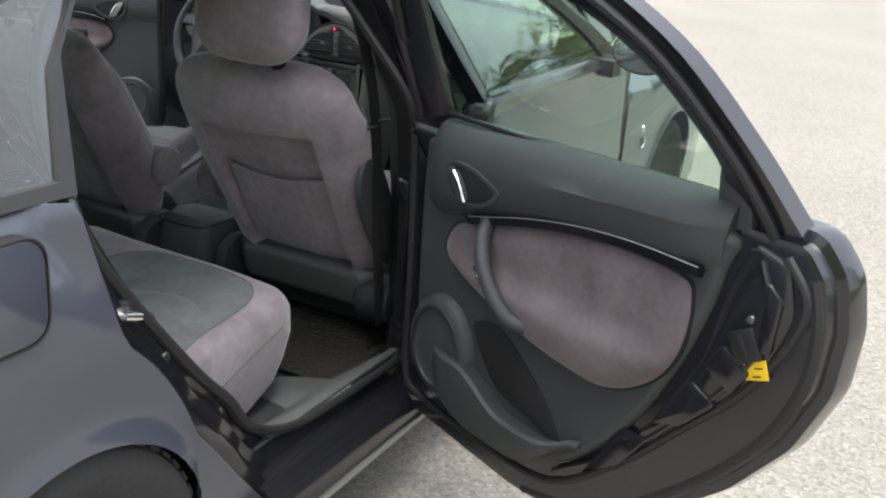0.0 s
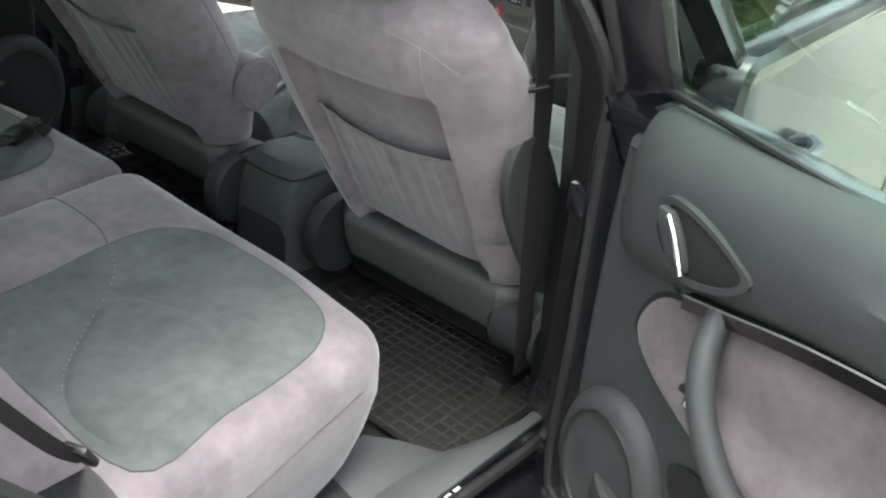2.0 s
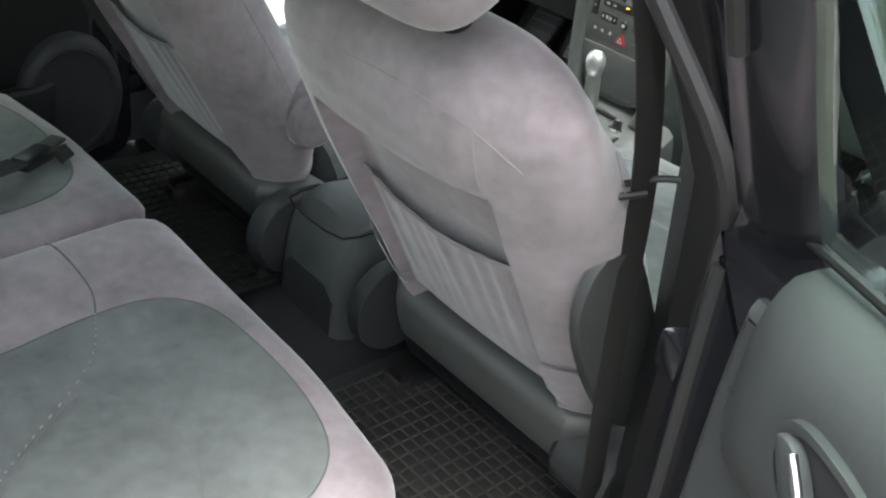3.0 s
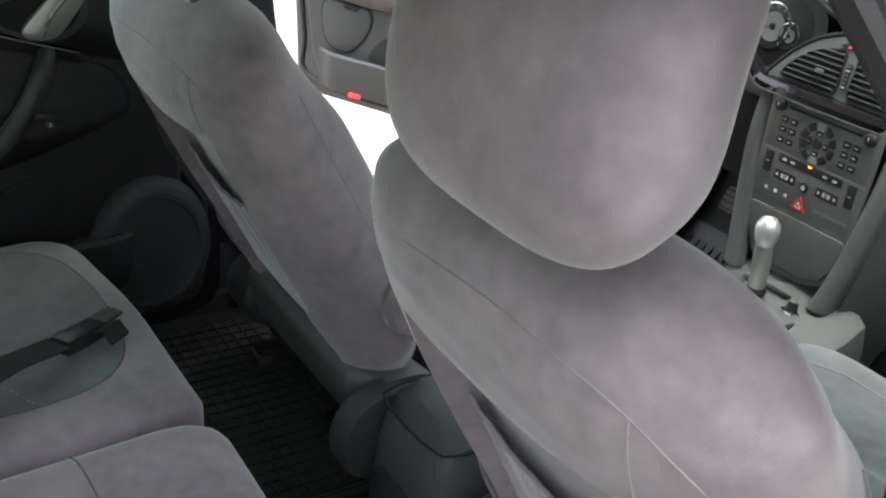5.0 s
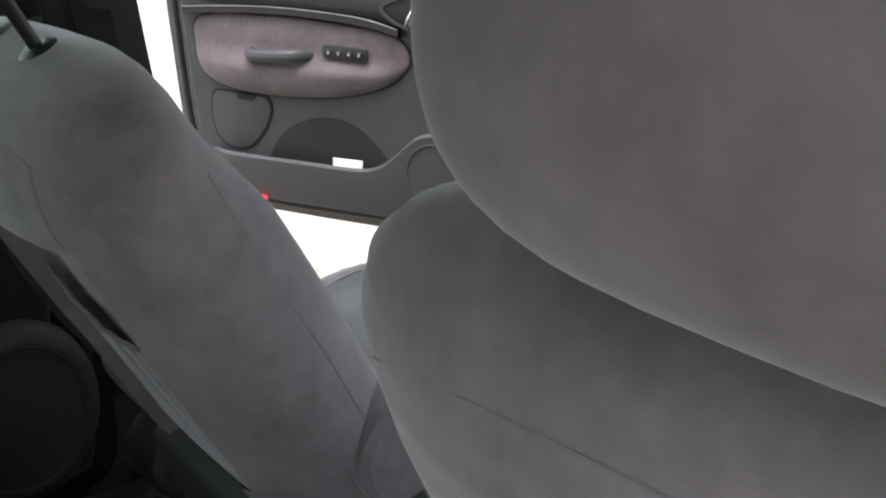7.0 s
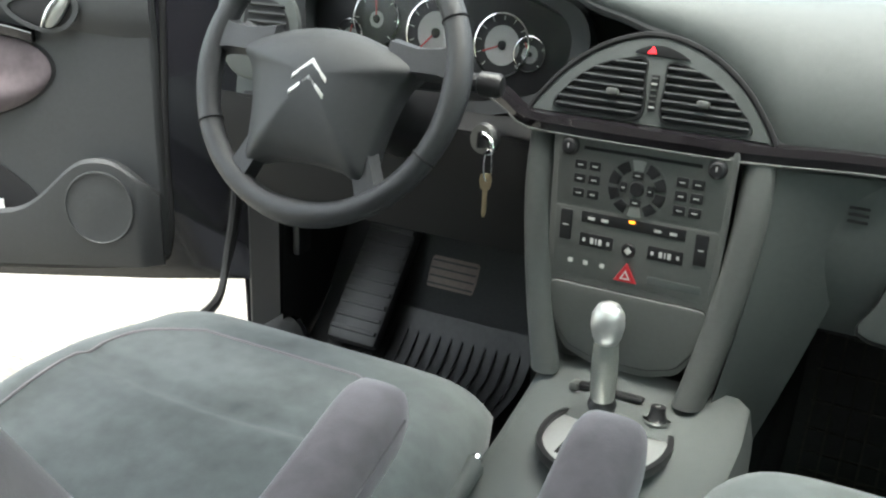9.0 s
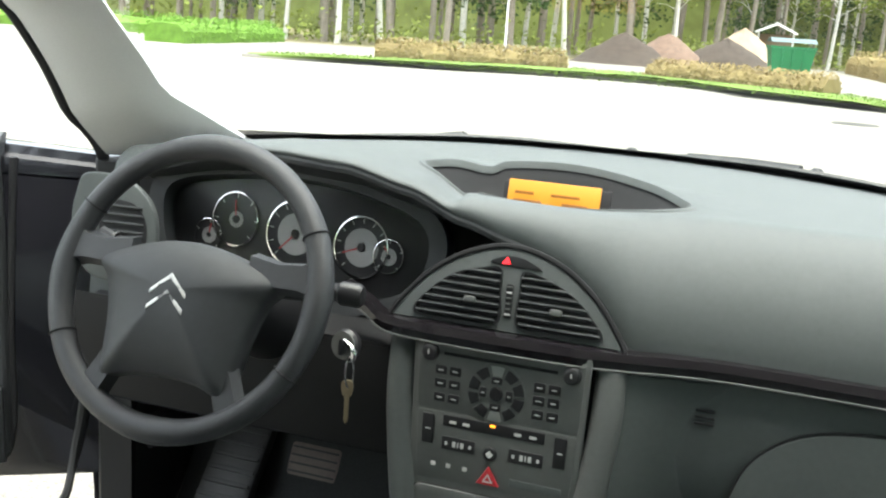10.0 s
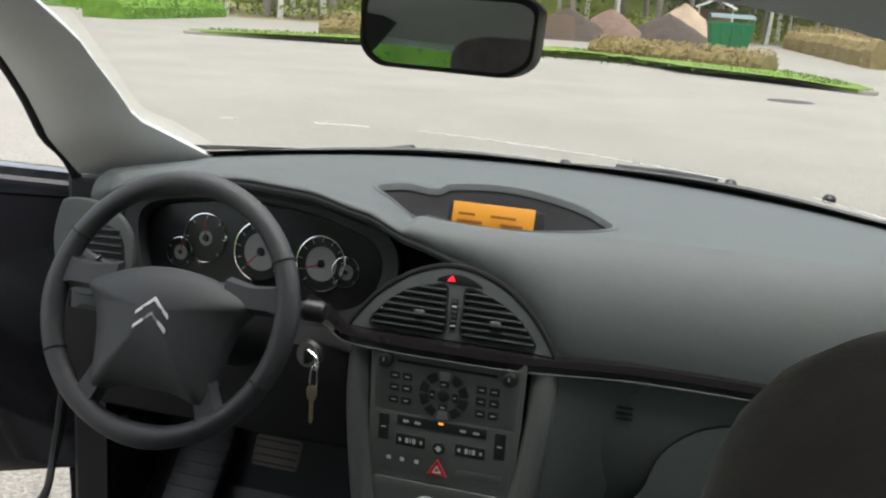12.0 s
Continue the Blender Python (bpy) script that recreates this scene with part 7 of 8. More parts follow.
part("stack_flank", grid(side_fill, 16, 20, 0.004), DASH, dash, "smooth panel flowing from the dash into the console")
FACE2 = SM @ pose(0, 0, 0.008)


def key(x, z, w, h, d=0.004, material=BLACK, mark=True, name="button", parent=None):
    k = part(name, rbox(w, h, d, 0.0015, FACE2 @ pose(x, z, d / 2)), material, parent)
    if mark:
        part("print", rbox(w * 0.45, 0.0016, 0.0004, 0.0001, FACE2 @ pose(x, z, d + 0.0003)), MARK, k)
    return k


radio = thing("car_radio", "grey car radio with a ring of black buttons", "car radio")
part("fascia", plate(rounded([(-0.118, 0.722), (0.118, 0.722), (0.121, 0.818), (-0.121, 0.818)], 0.006), 0.0025, 0.001, FACE2 @ pose(0, 0, -0.001)), PANEL, radio)
for x in (-0.1025, 0.1025):
    kn = part("knob", revolve([(0.0005, 0.017), (0.008, 0.0168), (0.0105, 0.014), (0.0115, 0.002), (0.013, 0.0)], 24, FACE2 @ pose(x, 0.800, 0.0015)), BLACK, radio, "black round knob")
    part("knob_mark", rbox(0.002, 0.006, 0.0006, 0.0001, FACE2 @ pose(x, 0.802, 0.0188)), MARK, kn)
part("disc_slot", rbox(0.165, 0.0045, 0.003, 0.001, FACE2 @ pose(0, 0.800, 0.0012)), DEEP, radio, "dark disc slot")
for x in (-0.085, -0.064):
    for z in (0.777, 0.7585, 0.739):
        key(x, z, 0.017, 0.012, parent=radio)
for x in (0.059, 0.080):
    for z in (0.776, 0.758, 0.739):
        key(x, z, 0.017, 0.013, parent=radio)
part("ring_plate", revolve([(0.0005, 0.002), (0.042, 0.002), (0.042, 0.0)], 40, FACE2 @ pose(-0.002, 0.757, 0.0005)), PANEL, radio)
for k in range(10):
    a0, a1 = radians(18 + 36 * k - 14), radians(18 + 36 * k + 14)
    seg = [(-0.002 + r_ * math.cos(a), 0.757 + r_ * 0.92 * math.sin(a)) for r_, a in [(0.041, a0 + (a1 - a0) * t / 5) for t in range(6)] + [(0.026, a1 + (a0 - a1) * t / 5) for t in range(6)]]
    if k in (2, 7):
        part("ring_inlay", plate(seg, 0.004, 0.001, FACE2), SILVER, radio)
    else:
        part("ring_button", plate(seg, 0.005, 0.0012, FACE2), BLACK, radio)
for dx, dz, w, h in ((0, 0.018, 0.016, 0.009), (0, -0.018, 0.016, 0.009), (0.019, 0, 0.010, 0.014), (-0.019, 0, 0.010, 0.014)):
    key(-0.002 + dx, 0.757 + dz, w, h, 0.006, parent=radio)
part("centre_button", revolve([(0.0005, 0.008), (0.009, 0.0075), (0.0105, 0.004), (0.0105, 0.0)], 24, FACE2 @ pose(-0.002, 0.757, 0)), BLACK, radio)

climate = thing("climate_control", "black-buttoned climate control panel", "climate panel")
part("fascia", plate(rounded([(-0.114, 0.622), (0.113, 0.622), (0.117, 0.7185), (-0.117, 0.7185)], 0.005), 0.0025, 0.001, FACE2 @ pose(0, 0, -0.001)), PANEL, climate)
for x in (-0.099, 0.0955):
    key(x, 0.693, 0.018, 0.042, 0.005, parent=climate)
part("button_bar", rbox(0.150, 0.0155, 0.003, 0.001, FACE2 @ pose(-0.002, 0.708, 0.002)), BLACK, climate, "black button bar")
for x in (-0.062, -0.042, 0.034, 0.056):
    part("print", rbox(0.010, 0.004, 0.0004, 0.0001, FACE2 @ pose(x, 0.707, 0.0037)), MARK, climate)
part("auto_lamp", rbox(0.008, 0.003, 0.0006, 0.0001, FACE2 @ pose(-0.003, 0.7125, 0.0038)), LED_ORANGE, climate, "lit orange lamp")
text = bpy.data.curves.new("auto_print", "FONT")
text.body, text.size, text.align_x, text.align_y = "AUTO", 0.0065, "CENTER", "CENTER"
text_ob = new("auto_print", text)
text_ob.parent, text_ob.matrix_basis = climate, FACE2 @ pose(-0.003, 0.7055, 0.0038)
text.materials.append(MARK)
for x in (-0.052, 0.048):
    key(x, 0.6765, 0.050, 0.0185, 0.004, parent=climate, mark=False)
    for dx, w in ((-0.018, 0.004), (-0.006, 0.005), (0.0, 0.002), (0.006, 0.005), (0.018, 0.004)):
        part("print", rbox(w, 0.008 if abs(dx) < 0.01 else 0.005, 0.0004, 0.0001, FACE2 @ pose(x + dx, 0.6765, 0.0043)), MARK, climate)
part("fan_button", revolve([(0.0005, 0.007), (0.009, 0.0065), (0.0105, 0.003), (0.0105, 0)], 22, FACE2 @ pose(-0.004, 0.673, 0)), BLACK, climate)
part("fan_print", rbox(0.008, 0.008, 0.0005, 0.0002, FACE2 @ pose(-0.004, 0.673, 0.0072, 0, 0, 45)), MARK, climate)
for x in (-0.088, -0.065, -0.040):
    part("lamp_symbol", rbox(0.007, 0.006, 0.0005, 0.0002, FACE2 @ pose(x, 0.644, 0.0018)), MARK, climate)
part("blank_strip", rbox(0.075, 0.011, 0.002, 0.0006, FACE2 @ pose(0.065, 0.638, 0.0015)), DASH, climate)
hz = part("hazard_button", plate([(-0.021, 0.6295), (0.013, 0.6295), (-0.004, 0.656)], 0.006, 0.002, FACE2 @ pose(0, 0, 0.001)), RED, climate, "red triangular hazard button")
part("hazard_mark", frame_ring([(-0.012, 0.6335), (0.004, 0.6335), (-0.004, 0.6465)], [(-0.0085, 0.6355), (0.0005, 0.6355), (-0.004, 0.643)], 0.0005, FACE2 @ pose(0, 0, 0.007)), MARK, hz)


# ---- centre console ----
con = thing("centre_console", "grey-green centre console with an oval gear plate", "console")
sec = []
for y, w, z in ((0.70, 0.125, 0.50), (0.62, 0.128, 0.478), (0.50, 0.125, 0.462), (0.34, 0.118, 0.452), (0.20, 0.112, 0.445), (0.02, 0.105, 0.44), (-0.10, 0.10, 0.49), (-0.16, 0.10, 0.515), (-0.24, 0.098, 0.523), (-0.29, 0.094, 0.515), (-0.32, 0.085, 0.485), (-0.335, 0.075, 0.43)):
    wr = 0.07 * step(-0.2, 0.4, y)
    sec.append([(-w - 0.012, y, 0.24), (-w - 0.006, y, z - 0.05), (-w + 0.004, y, z - 0.012), (-w + 0.022, y, z), (0, y, z + 0.004), (w + wr - 0.022, y, z), (w + wr - 0.004, y, z - 0.012), (w + wr + 0.006, y, z - 0.05), (w + wr + 0.012, y, 0.24)])
part("body", loft(sec), DASH, con, "moulded console body")
part("lid_seam", tube([(0.101 * c, -0.10 - 0.235 * t, 0.505) for c, t in [(-1, 0), (-1, 0.5), (-0.98, 0.8), (-0.88, 0.95), (-0.5, 1.0), (0, 1.01), (0.5, 1.0), (0.88, 0.95), (0.98, 0.8), (1, 0.5), (1, 0)]], 0.0022, 6), DEEP, con, "seam round the box lid")
part("rear_cover", loft([[(x, -0.332 - 0.004 * k, z) for x, z in ((-0.085, 0.25), (-0.085, 0.35), (-0.06, 0.385), (0.06, 0.385), (0.085, 0.35), (0.085, 0.25))] for k in (0, 1)]), DARK, con)
GM = pose(0.030, 0.512, 0.470, -5.5)
part("gear_surround", frame_ring(ellipse(0, 0, 0.088, 0.142, 44), ellipse(0, 0, 0.080, 0.132, 44), 0.010, GM), BLACK, con, "dark raised oval rim")
plate_ob = part("gear_plate", plate(ellipse(0, 0, 0.081, 0.133, 44), 0.006, 0.003, GM), BRUSHED, con, "brushed silver gear plate")
gate = [(-0.006, 0.075), (0.008, 0.075), (0.008, 0.030), (0.020, 0.030), (0.020, -0.010), (-0.002, -0.010), (-0.002, -0.045), (-0.030, -0.045), (-0.030, -0.090), (-0.044, -0.090), (-0.044, -0.032), (-0.016, -0.032), (-0.016, 0.004), (0.004, 0.004), (0.004, 0.018), (-0.006, 0.018)]
part("gear_gate", plate(gate, 0.0012, 0.0003, GM @ pose(0, 0, 0.0055)), DEEP, plate_ob, "black stepped gear gate")
gear = thing("gear_lever", "grey gear lever with a silver ball knob", "gear lever", m=pose(-0.003, 0.548, 0.474, 6, 0, 0))
part("collar", revolve([(0.020, 0.0), (0.022, 0.008), (0.016, 0.02), (0.012, 0.02)], 20), BLACK, gear)
part("stem", revolve([(0.014, 0.01), (0.018, 0.02), (0.0195, 0.06), (0.019, 0.09), (0.0175, 0.115), (0.013, 0.125)], 24), SILVER, gear, "tapered satin grey stem")
part("knob", revolve([(0.0165, 0.115), (0.021, 0.125), (0.0245, 0.142), (0.0235, 0.160), (0.0165, 0.173), (0.006, 0.178), (0.0005, 0.1785)], 28), BRUSHED, gear, "shiny silver ball knob", angle=80)
lighter = part("lighter", revolve([(0.013, 0.0), (0.0145, 0.004), (0.011, 0.012), (0.0105, 0.02), (0.0005, 0.021)], 20, pose(0.078, 0.60, 0.476, -6)), BLACK, con, "black lighter knob")
part("lighter_ring", revolve([(0.0145, 0.0), (0.020, 0.0), (0.020, 0.004), (0.0145, 0.005)], 22, pose(0.078, 0.60, 0.476, -6)), CHROME, lighter)
part("lighter_mark", rbox(0.008, 0.002, 0.0006, 0.0002, pose(0.078, 0.598, 0.4975, -6, 0, 30)), MARK, lighter)
part("coin_tray", rbox(0.10, 0.05, 0.006, 0.003, pose(0.0, 0.645, 0.484, -8)), BLACK, con, "shallow black tray")
part("sport_button", rbox(0.014, 0.03, 0.012, 0.004, pose(-0.052, 0.625, 0.485, -10)), PANEL, con)
brake = thing("handbrake", "grey handbrake lever beside the seat", "handbrake")
part("lever", tube(curve([(-0.110, 0.02, 0.40), (-0.108, 0.15, 0.425), (-0.105, 0.28, 0.452), (-0.103, 0.36, 0.468)], 16), 0.016, 12), DASH, brake)
part("release_button", revolve([(0.008, 0), (0.008, 0.012), (0.0005, 0.015)], 14, pose(-0.103, 0.362, 0.469, -75)), CHROME, brake, "bright release button")


# ---- steering wheel and column ----
WM = pose(-0.393, 0.470, 0.917, 90 - 24, 0, 0)
wheel_ob = thing("steering_wheel", "black leather four-spoke steering wheel", "steering wheel", m=WM)
R = 0.182
rim_pts = [(R * math.cos(a), R * math.sin(a), 0) for a in [k * math.tau / 72 for k in range(72)]]
radii = [0.0155 + 0.002 * (abs(math.cos(k * math.tau / 72 * 2)) ** 6) for k in range(72)]
part("rim", tube(rim_pts, radii, 16, True), LEATHER, wheel_ob, "worn leather rim")
for a in (28, 152, 208, 332):
    c = radians(a)
    part("rim_seam", tube([(R * math.cos(c) + 0.0165 * math.cos(c) * math.cos(q), R * math.sin(c) + 0.0165 * math.sin(c) * math.cos(q), 0.0165 * math.sin(q)) for q in [k * math.tau / 16 for k in range(16)]], 0.0012, 5, True), DEEP, wheel_ob)
hub = smooth_outline([(-0.128, 0.030), (-0.085, 0.052), (-0.03, 0.066), (0.03, 0.066), (0.085, 0.052), (0.128, 0.030), (0.112, 0.004), (0.099, -0.04), (0.092, -0.09), (0.086, -0.118), (0.05, -0.109), (0, -0.105), (-0.05, -0.109), (-0.086, -0.118), (-0.092, -0.09), (-0.099, -0.04), (-0.112, 0.004)], 68)
rings = [[(x * k, y * k - 0.012, z) for x, y in hub] for k, z in ((0.96, -0.030), (1.0, -0.012), (0.99, 0.004), (0.95, 0.012), (0.72, 0.024), (0.40, 0.034), (0.12, 0.038))]
part("airbag_cover", loft(rings), DARK, wheel_ob, "dark airbag cover", angle=60)
for sx in (-1, 1):
    part("upper_spoke", loft([[(sx * x, y + dy, z + dz) for dy, dz in ((-h, -0.008), (-h * 0.7, 0.010), (h * 0.7, 0.010), (h, -0.008))] for x, y, h, z in ((0.085, 0.030, 0.026, 0.0), (0.125, 0.028, 0.020, 0.002), (0.155, 0.030, 0.022, 0.0), (0.180, 0.034, 0.034, 0.0))]), LEATHER, wheel_ob, "upper spoke")
    part("lower_spoke", loft([[(sx * (x + w * c), y + w * c * 0.75, z + dz) for c, dz in ((-1, -0.008), (-0.7, 0.010), (0.7, 0.010), (1, -0.008))] for x, y, w, z in ((0.066, -0.085, 0.020, 0.000), (0.085, -0.116, 0.016, -0.002), (0.096, -0.140, 0.017, -0.002), (0.104, -0.155, 0.024, -0.002))]), LEATHER, wheel_ob, "lower spoke")
for k, dy in enumerate((0.006, -0.014)):
    ch = [(-0.025, dy - 0.012), (0.0, dy + 0.010), (0.025, dy - 0.012), (0.025, dy - 0.006), (0.0, dy + 0.0165), (-0.025, dy - 0.006)]
    part("wheel_emblem", plate(ch, 0.0035, 0.001, pose(0, -0.014, 0.0345)), EMBLEM, wheel_ob, "plain chrome chevron")
part("hub_back", revolve([(0.05, -0.10), (0.058, -0.06), (0.062, -0.03), (0.05, -0.02)], 28, pose(0, -0.035, 0)), BLACK, wheel_ob)
col = thing("steering_column", "black steering column cover with stalks", "steering column")
part("cover", loft([[(-0.395 + w * math.cos(a), y, zc + h * math.sin(a)) for a in [k * math.tau / 24 for k in range(24)]] for y, w, h, zc in ((0.535, 0.058, 0.050, 0.845), (0.60, 0.066, 0.056, 0.828), (0.72, 0.08, 0.07, 0.80))]), BLACK, col)
st = part("right_stalk", tube(curve([(-0.335, 0.585, 0.868), (-0.28, 0.585, 0.870), (-0.235, 0.590, 0.874), (-0.205, 0.592, 0.876)], 14), 0.0125, 10), BLACK, col, "black wiper stalk")
part("stalk_end", revolve([(0.0125, 0), (0.016, 0.004), (0.016, 0.03), (0.012, 0.036), (0.0005, 0.037)], 16, pose(-0.222, 0.591, 0.875, 0, 90)), BLACK, st)
st = part("left_stalk", tube(curve([(-0.455, 0.585, 0.868), (-0.52, 0.585, 0.872), (-0.57, 0.59, 0.890), (-0.615, 0.592, 0.905)], 14), 0.0115, 10), BLACK, col, "black indicator stalk")
for k in range(4):
    part("stalk_ring", revolve([(0.0125, -0.003), (0.0145, -0.002), (0.0145, 0.002), (0.0125, 0.003)], 14, pose(-0.535 - 0.018 * k, 0.587, 0.877 + 0.007 * k, 0, -68)), PANEL if k == 1 else BLACK, st)
ign = part("ignition_lock", revolve([(0.020, 0.0), (0.022, 0.012), (0.016, 0.02), (0.0005, 0.021)], 22, upright(-0.225, 0.650, 0.792, -6, -10)), BLACK, col, "black ignition lock")
part("lock_ring", revolve([(0.0165, 0.018), (0.019, 0.018), (0.019, 0.022), (0.0165, 0.022)], 22, upright(-0.225, 0.650, 0.792, -6, -10)), PANEL, ign)
keyring = thing("key_ring", "steel key ring with a hanging brass key", "keys")
part("ignition_key", rbox(0.006, 0.035, 0.022, 0.003, pose(-0.221, 0.615, 0.797, -10)), BLACK, keyring, "black key head")
part("split_ring", tube([(-0.207 + 0.004 * math.sin(a), 0.606 + 0.006 * math.sin(a), 0.766 + 0.021 * math.cos(a)) for a in [k * math.tau / 24 for k in range(24)]], 0.0016, 6, True), CHROME, keyring, "steel split ring")
part("ring_link", tube(curve([(-0.221, 0.612, 0.806), (-0.205, 0.605, 0.800), (-0.200, 0.603, 0.787), (-0.207, 0.604, 0.783)], 10), 0.0035, 8), CHROME, keyring)
kk = part("hanging_key", plate(smooth_outline([(-0.009, 0.0), (-0.007, -0.013), (-0.0035, -0.018), (-0.0032, -0.048), (0.0, -0.053), (0.0032, -0.046), (0.0035, -0.018), (0.007, -0.013), (0.009, 0.0), (0.005, 0.007), (-0.005, 0.007)], 40), 0.0024, 0.0006, upright(-0.209, 0.606, 0.748, 0, 12)), BRASS, keyring, "worn brass key")

# driver's outer vent and light switch at the dash's end
LV = upright(-0.655, 0.735, 0.895, -6, 10)
lv = part("outer_vent_surround", plate(smooth_outline([(-0.06, 0.075), (0.01, 0.070), (0.055, 0.035), (0.064, -0.02), (0.045, -0.065), (-0.03, -0.085), (-0.075, -0.06), (-0.088, 0.0), (-0.08, 0.045)], 48), 0.02, 0.008, LV), DASH, dash, "rounded outer vent surround")
part("vent_mouth", plate(smooth_outline([(-0.03, 0.03), (0.02, 0.036), (0.045, 0.012), (0.046, -0.025), (0.025, -0.042), (-0.03, -0.040)], 30), 0.002, 0.0005, LV @ pose(0, 0, 0.0195)), DEEP, lv)
for k in range(6):
    part("slat", rbox(0.072 - 0.003 * abs(k - 2.5), 0.0035, 0.010, 0.001, LV @ pose(0.007, -0.034 + 0.0125 * k, 0.022, -20)), DARK, lv)
part("vent_wheel", rbox(0.008, 0.04, 0.006, 0.002, LV @ pose(-0.048, 0.0, 0.02)), BLACK, lv)
part("knee_shelf", grid(lambda u, v: Vector((-0.72 + 0.14 * u, 0.745 - 0.02 * v, 0.845 - 0.10 * v)), 6, 6, 0.01), DASH, dash)
part("dash_end", rbox(0.03, 0.46, 0.30, 0.02, pose(-0.735, 1.09, 0.77)), DARK, dash, "dark dash end")
part("dash_end", rbox(0.03, 0.60, 0.34, 0.02, pose(0.735, 1.03, 0.80)), DARK, dash, "dark dash end")

# ---- pedals ----
ped = thing("brake_pedal", "wide rubber brake pedal on a black arm", "pedal", m=pose(-0.405, 1.00, 0.40, -28, 0, 0))
part("pad", rbox(0.115, 0.02, 0.075, 0.010, pose(0, 0, 0)), node_material("worn pedal rubber", (0.135, 0.105, 0.095), 0.7, 0, 90, 0.3), ped, "worn rubber pad")
for k in range(4):
    part("pad_rib", rbox(0.10, 0.004, 0.004, 0.001, pose(0, -0.0115, -0.024 + 0.016 * k)), MAT, ped)
part("arm", tube([(0.02, 0.01, 0.02), (0.03, 0.10, 0.14), (0.03, 0.14, 0.26)], 0.011, 8), BLACK, ped)
foot = thing("foot_rest", "ribbed black rubber foot rest", "foot rest", m=pose(-0.605, 1.02, 0.335, -42, 0, 0))
part("base", rbox(0.13, 0.035, 0.34, 0.015), MAT, foot)
for k in range(10):
    part("rib", rbox(0.115, 0.006, 0.010, 0.002, pose(0, -0.019, -0.14 + 0.031 * k)), MAT, foot)

# ---- rear-view mirror and sun visor ----
RM = Matrix.Translation((-0.030, 0.46, 1.332)) @ Matrix.Rotation(radians(-11), 4, "Z") @ Matrix.Rotation(radians(90 - 2), 4, "X")
rvm = thing("rear_view_mirror", "black-framed rear-view mirror on a short stem", "rear-view mirror", m=RM)
ml = rounded([(-0.118, 0.044), (-0.116, -0.020), (-0.09, -0.040), (0.09, -0.040), (0.118, -0.022), (0.121, 0.044), (0.10, 0.054), (-0.10, 0.054)], 0.02, 5)
part("housing", plate(ml, -0.030, 0.010, pose(0, 0, 0.0)), BLACK, rvm, "black mirror housing")
part("bezel", frame_ring(ml, [(x * 0.955, (z - 0.001) * 0.87 + 0.001) for x, z in ml], 0.006, z0=-0.002), BLACK, rvm)
part("glass", plate([(x * 0.96, (z - 0.001) * 0.88 + 0.001) for x, z in ml], 0.0025, 0.0005), MIRROR, rvm, "mirror glass", smooth=False)
part("stem", tube([(0, 0.0, -0.02), (0, 0.03, -0.06), (0, 0.055, -0.10)], 0.012, 10), BLACK, rvm)
vis = thing("sun_visor", "grey sun visor folded against the roof", "sun visor", m=pose(0.36, 0.30, 1.398, -4, 4))
part("flap", rbox(0.40, 0.16, 0.018, 0.008), DARK, vis)
part("label", rbox(0.19, 0.0012, 0.010, 0.0003, pose(-0.03, -0.0803, 0.0)), MARK, vis, "pale printed label")
vis2 = thing("sun_visor", "grey sun visor folded against the roof", "sun visor", m=pose(-0.36, 0.30, 1.388, -4))
part("flap", rbox(0.40, 0.16, 0.018, 0.008), DARK, vis2)

# ---- everything warped and placed to fit the camera's view ----
SHELL_Y = [(-2.6, -2.46), (-1.425, -1.323), (-0.432, -0.367), (1.47, 1.28), (2.8, 2.6)]
DASH_X = [(-0.72, -0.74), (-0.358, -0.397), (0.031, -0.031), (0.313, 0.235), (0.76, 0.72)]
DASH_Y = [(-0.335, -0.26), (0.02, 0.05), (0.43, 0.40), (0.532, 0.49), (0.6455, 0.586), (0.7226, 0.632), (0.867, 0.726), (0.988, 0.798), (1.45, 1.388), (1.7, 1.62)]
SCREEN_PARTS = ("windscreen", "screen_border", "crack", "washer_jet", "scuttle", "a_pillar", "front_door_seal")


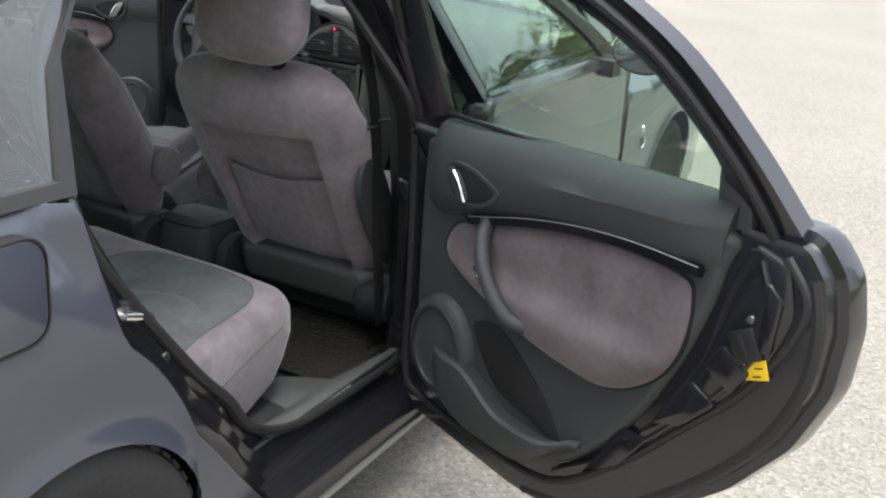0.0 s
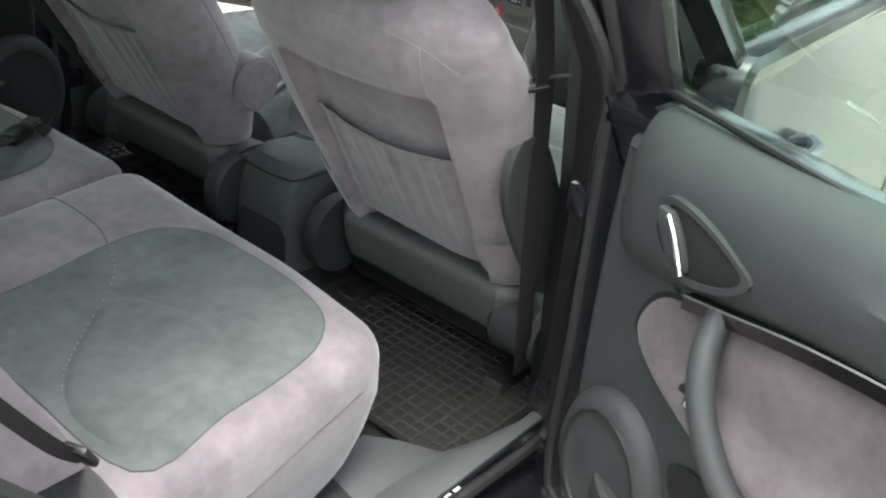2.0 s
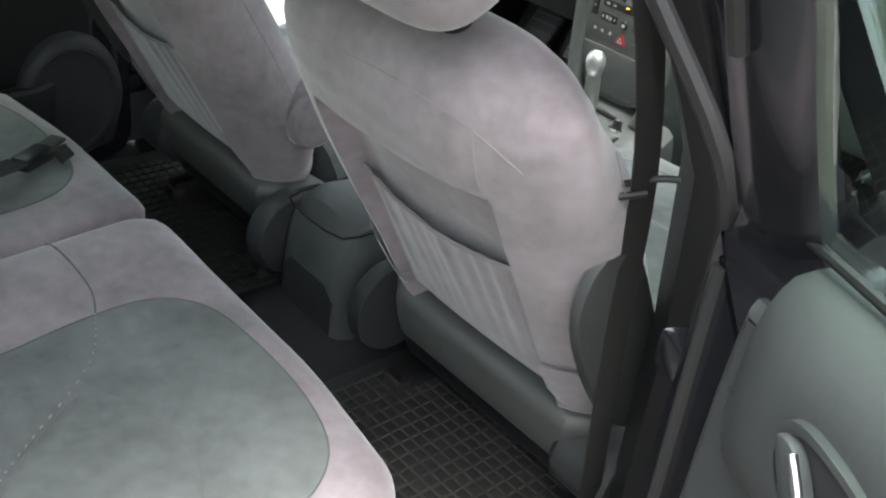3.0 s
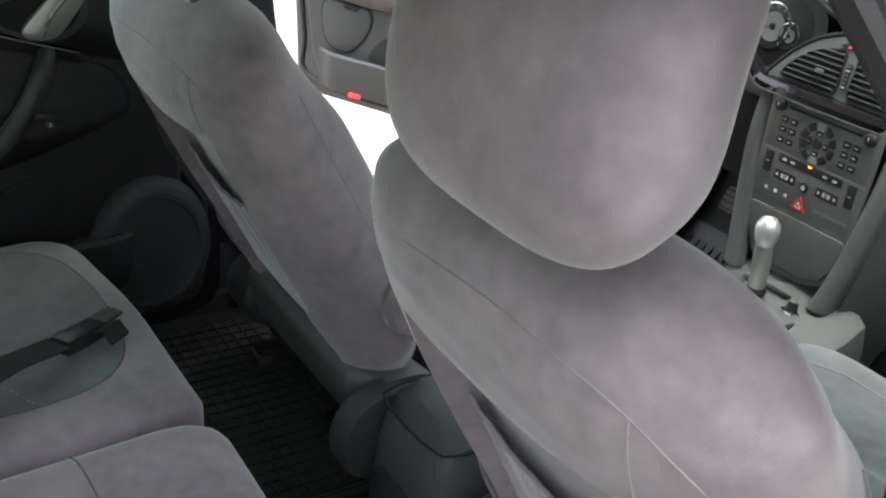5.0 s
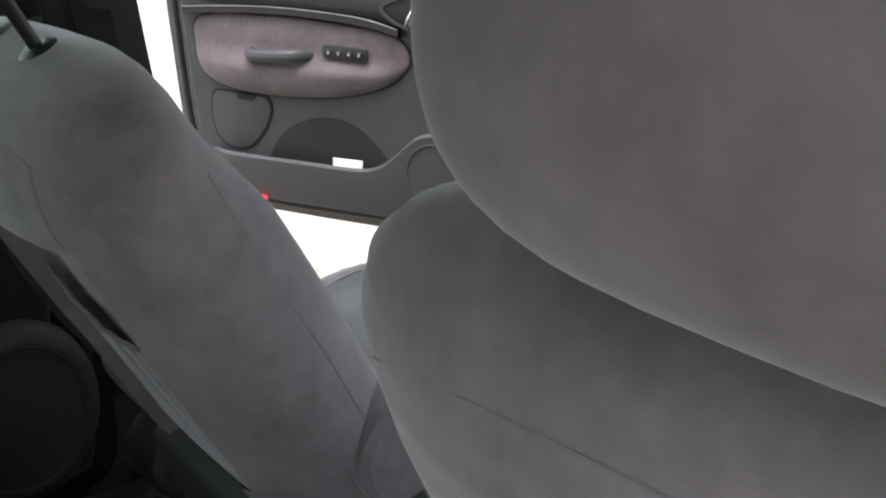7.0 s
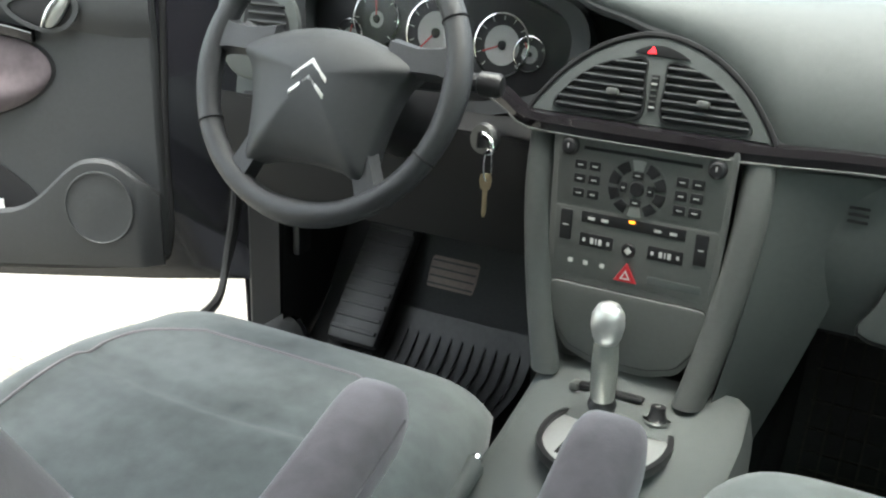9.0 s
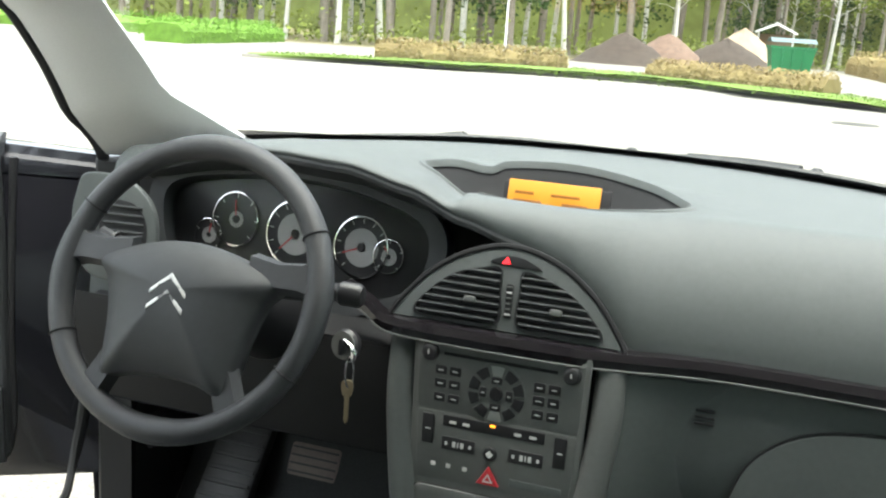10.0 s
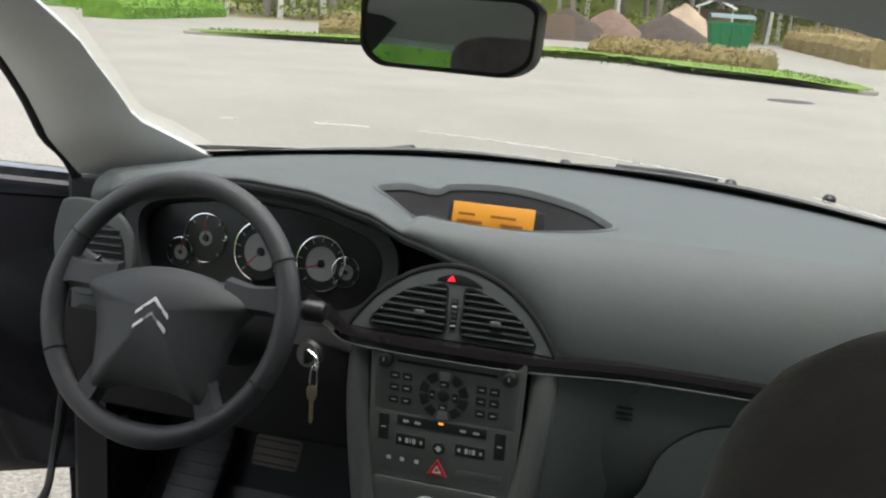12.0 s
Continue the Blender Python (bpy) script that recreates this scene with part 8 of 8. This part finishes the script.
def in_shell(p):
    return Vector((p.x * (1.03 - 0.03 * step(0.0, 1.2, p.y)), table_at(SHELL_Y, p.y), p.z * 0.97))


def in_cabin(p):
    return Vector((p.x, table_at(SHELL_Y, p.y), p.z - 0.03 * step(0.4, 0.25, p.z) * p.z))


def in_dash(p):
    return Vector((table_at(DASH_X, p.x), table_at(DASH_Y, p.y), 1.02 * p.z + 0.037))


def in_screen(p):
    return Vector((table_at([(-0.82, -0.89), (-0.70, -0.80), (-0.36, -0.41), (0.03, -0.03), (0.70, 0.70), (0.90, 0.90)], p.x), table_at(DASH_Y, p.y), 1.02 * p.z + 0.037))


def in_console(p):
    z = table_at([(0.2, 0.2), (0.455, 0.493), (0.60, 0.645)], p.z) - 0.05 * step(0.35, -0.1, p.y) * step(0.25, 0.45, p.z)
    return Vector((table_at(DASH_X, p.x) + 0.05 * step(0.15, -0.15, p.y), table_at(DASH_Y, p.y), z))


for ob in (dash, radio, climate, con, brake, col, keyring):
    ob.matrix_basis = pose(FRONT, 0, -0.04) @ ob.matrix_basis
for piece in car.children:
    warp_to_view(piece, in_screen if piece.name.split(".")[0].startswith(SCREEN_PARTS) else in_shell)
for ob in (*WHEELS, *WIPERS):
    warp_to_view(ob, in_shell if ob in WHEELS else in_screen)
for ob in (passenger_door, right_mirror, *FRONT_BELTS.values(), rbelt):
    warp_to_view(ob, in_shell)
for ob in (right_bench, left_bench, bench_back, lb, *MATS):
    warp_to_view(ob, in_cabin)
for ob in (dash, radio, climate, col, keyring):
    warp_to_view(ob, in_dash)
for ob in (con, brake):
    warp_to_view(ob, in_console)
for ob, place, size in ((wheel_ob, (-0.399, 0.435, 0.898), 1.0), (gear, (-0.025, 0.53, 0.48), 0.9), (ped, (-0.511, 1.07, 0.37), 1.0), (foot, (-0.655, 1.01, 0.36), 0.9), (rvm, (0.048, 0.20, 1.306), 0.81), (vis, (0.38, 0.30, 1.372), 1.0), (vis2, (-0.40, 0.30, 1.40), 1.0)):
    ob.matrix_basis = Matrix.Translation(place) @ ob.matrix_basis.to_3x3().to_4x4() @ Matrix.Scale(size, 4)
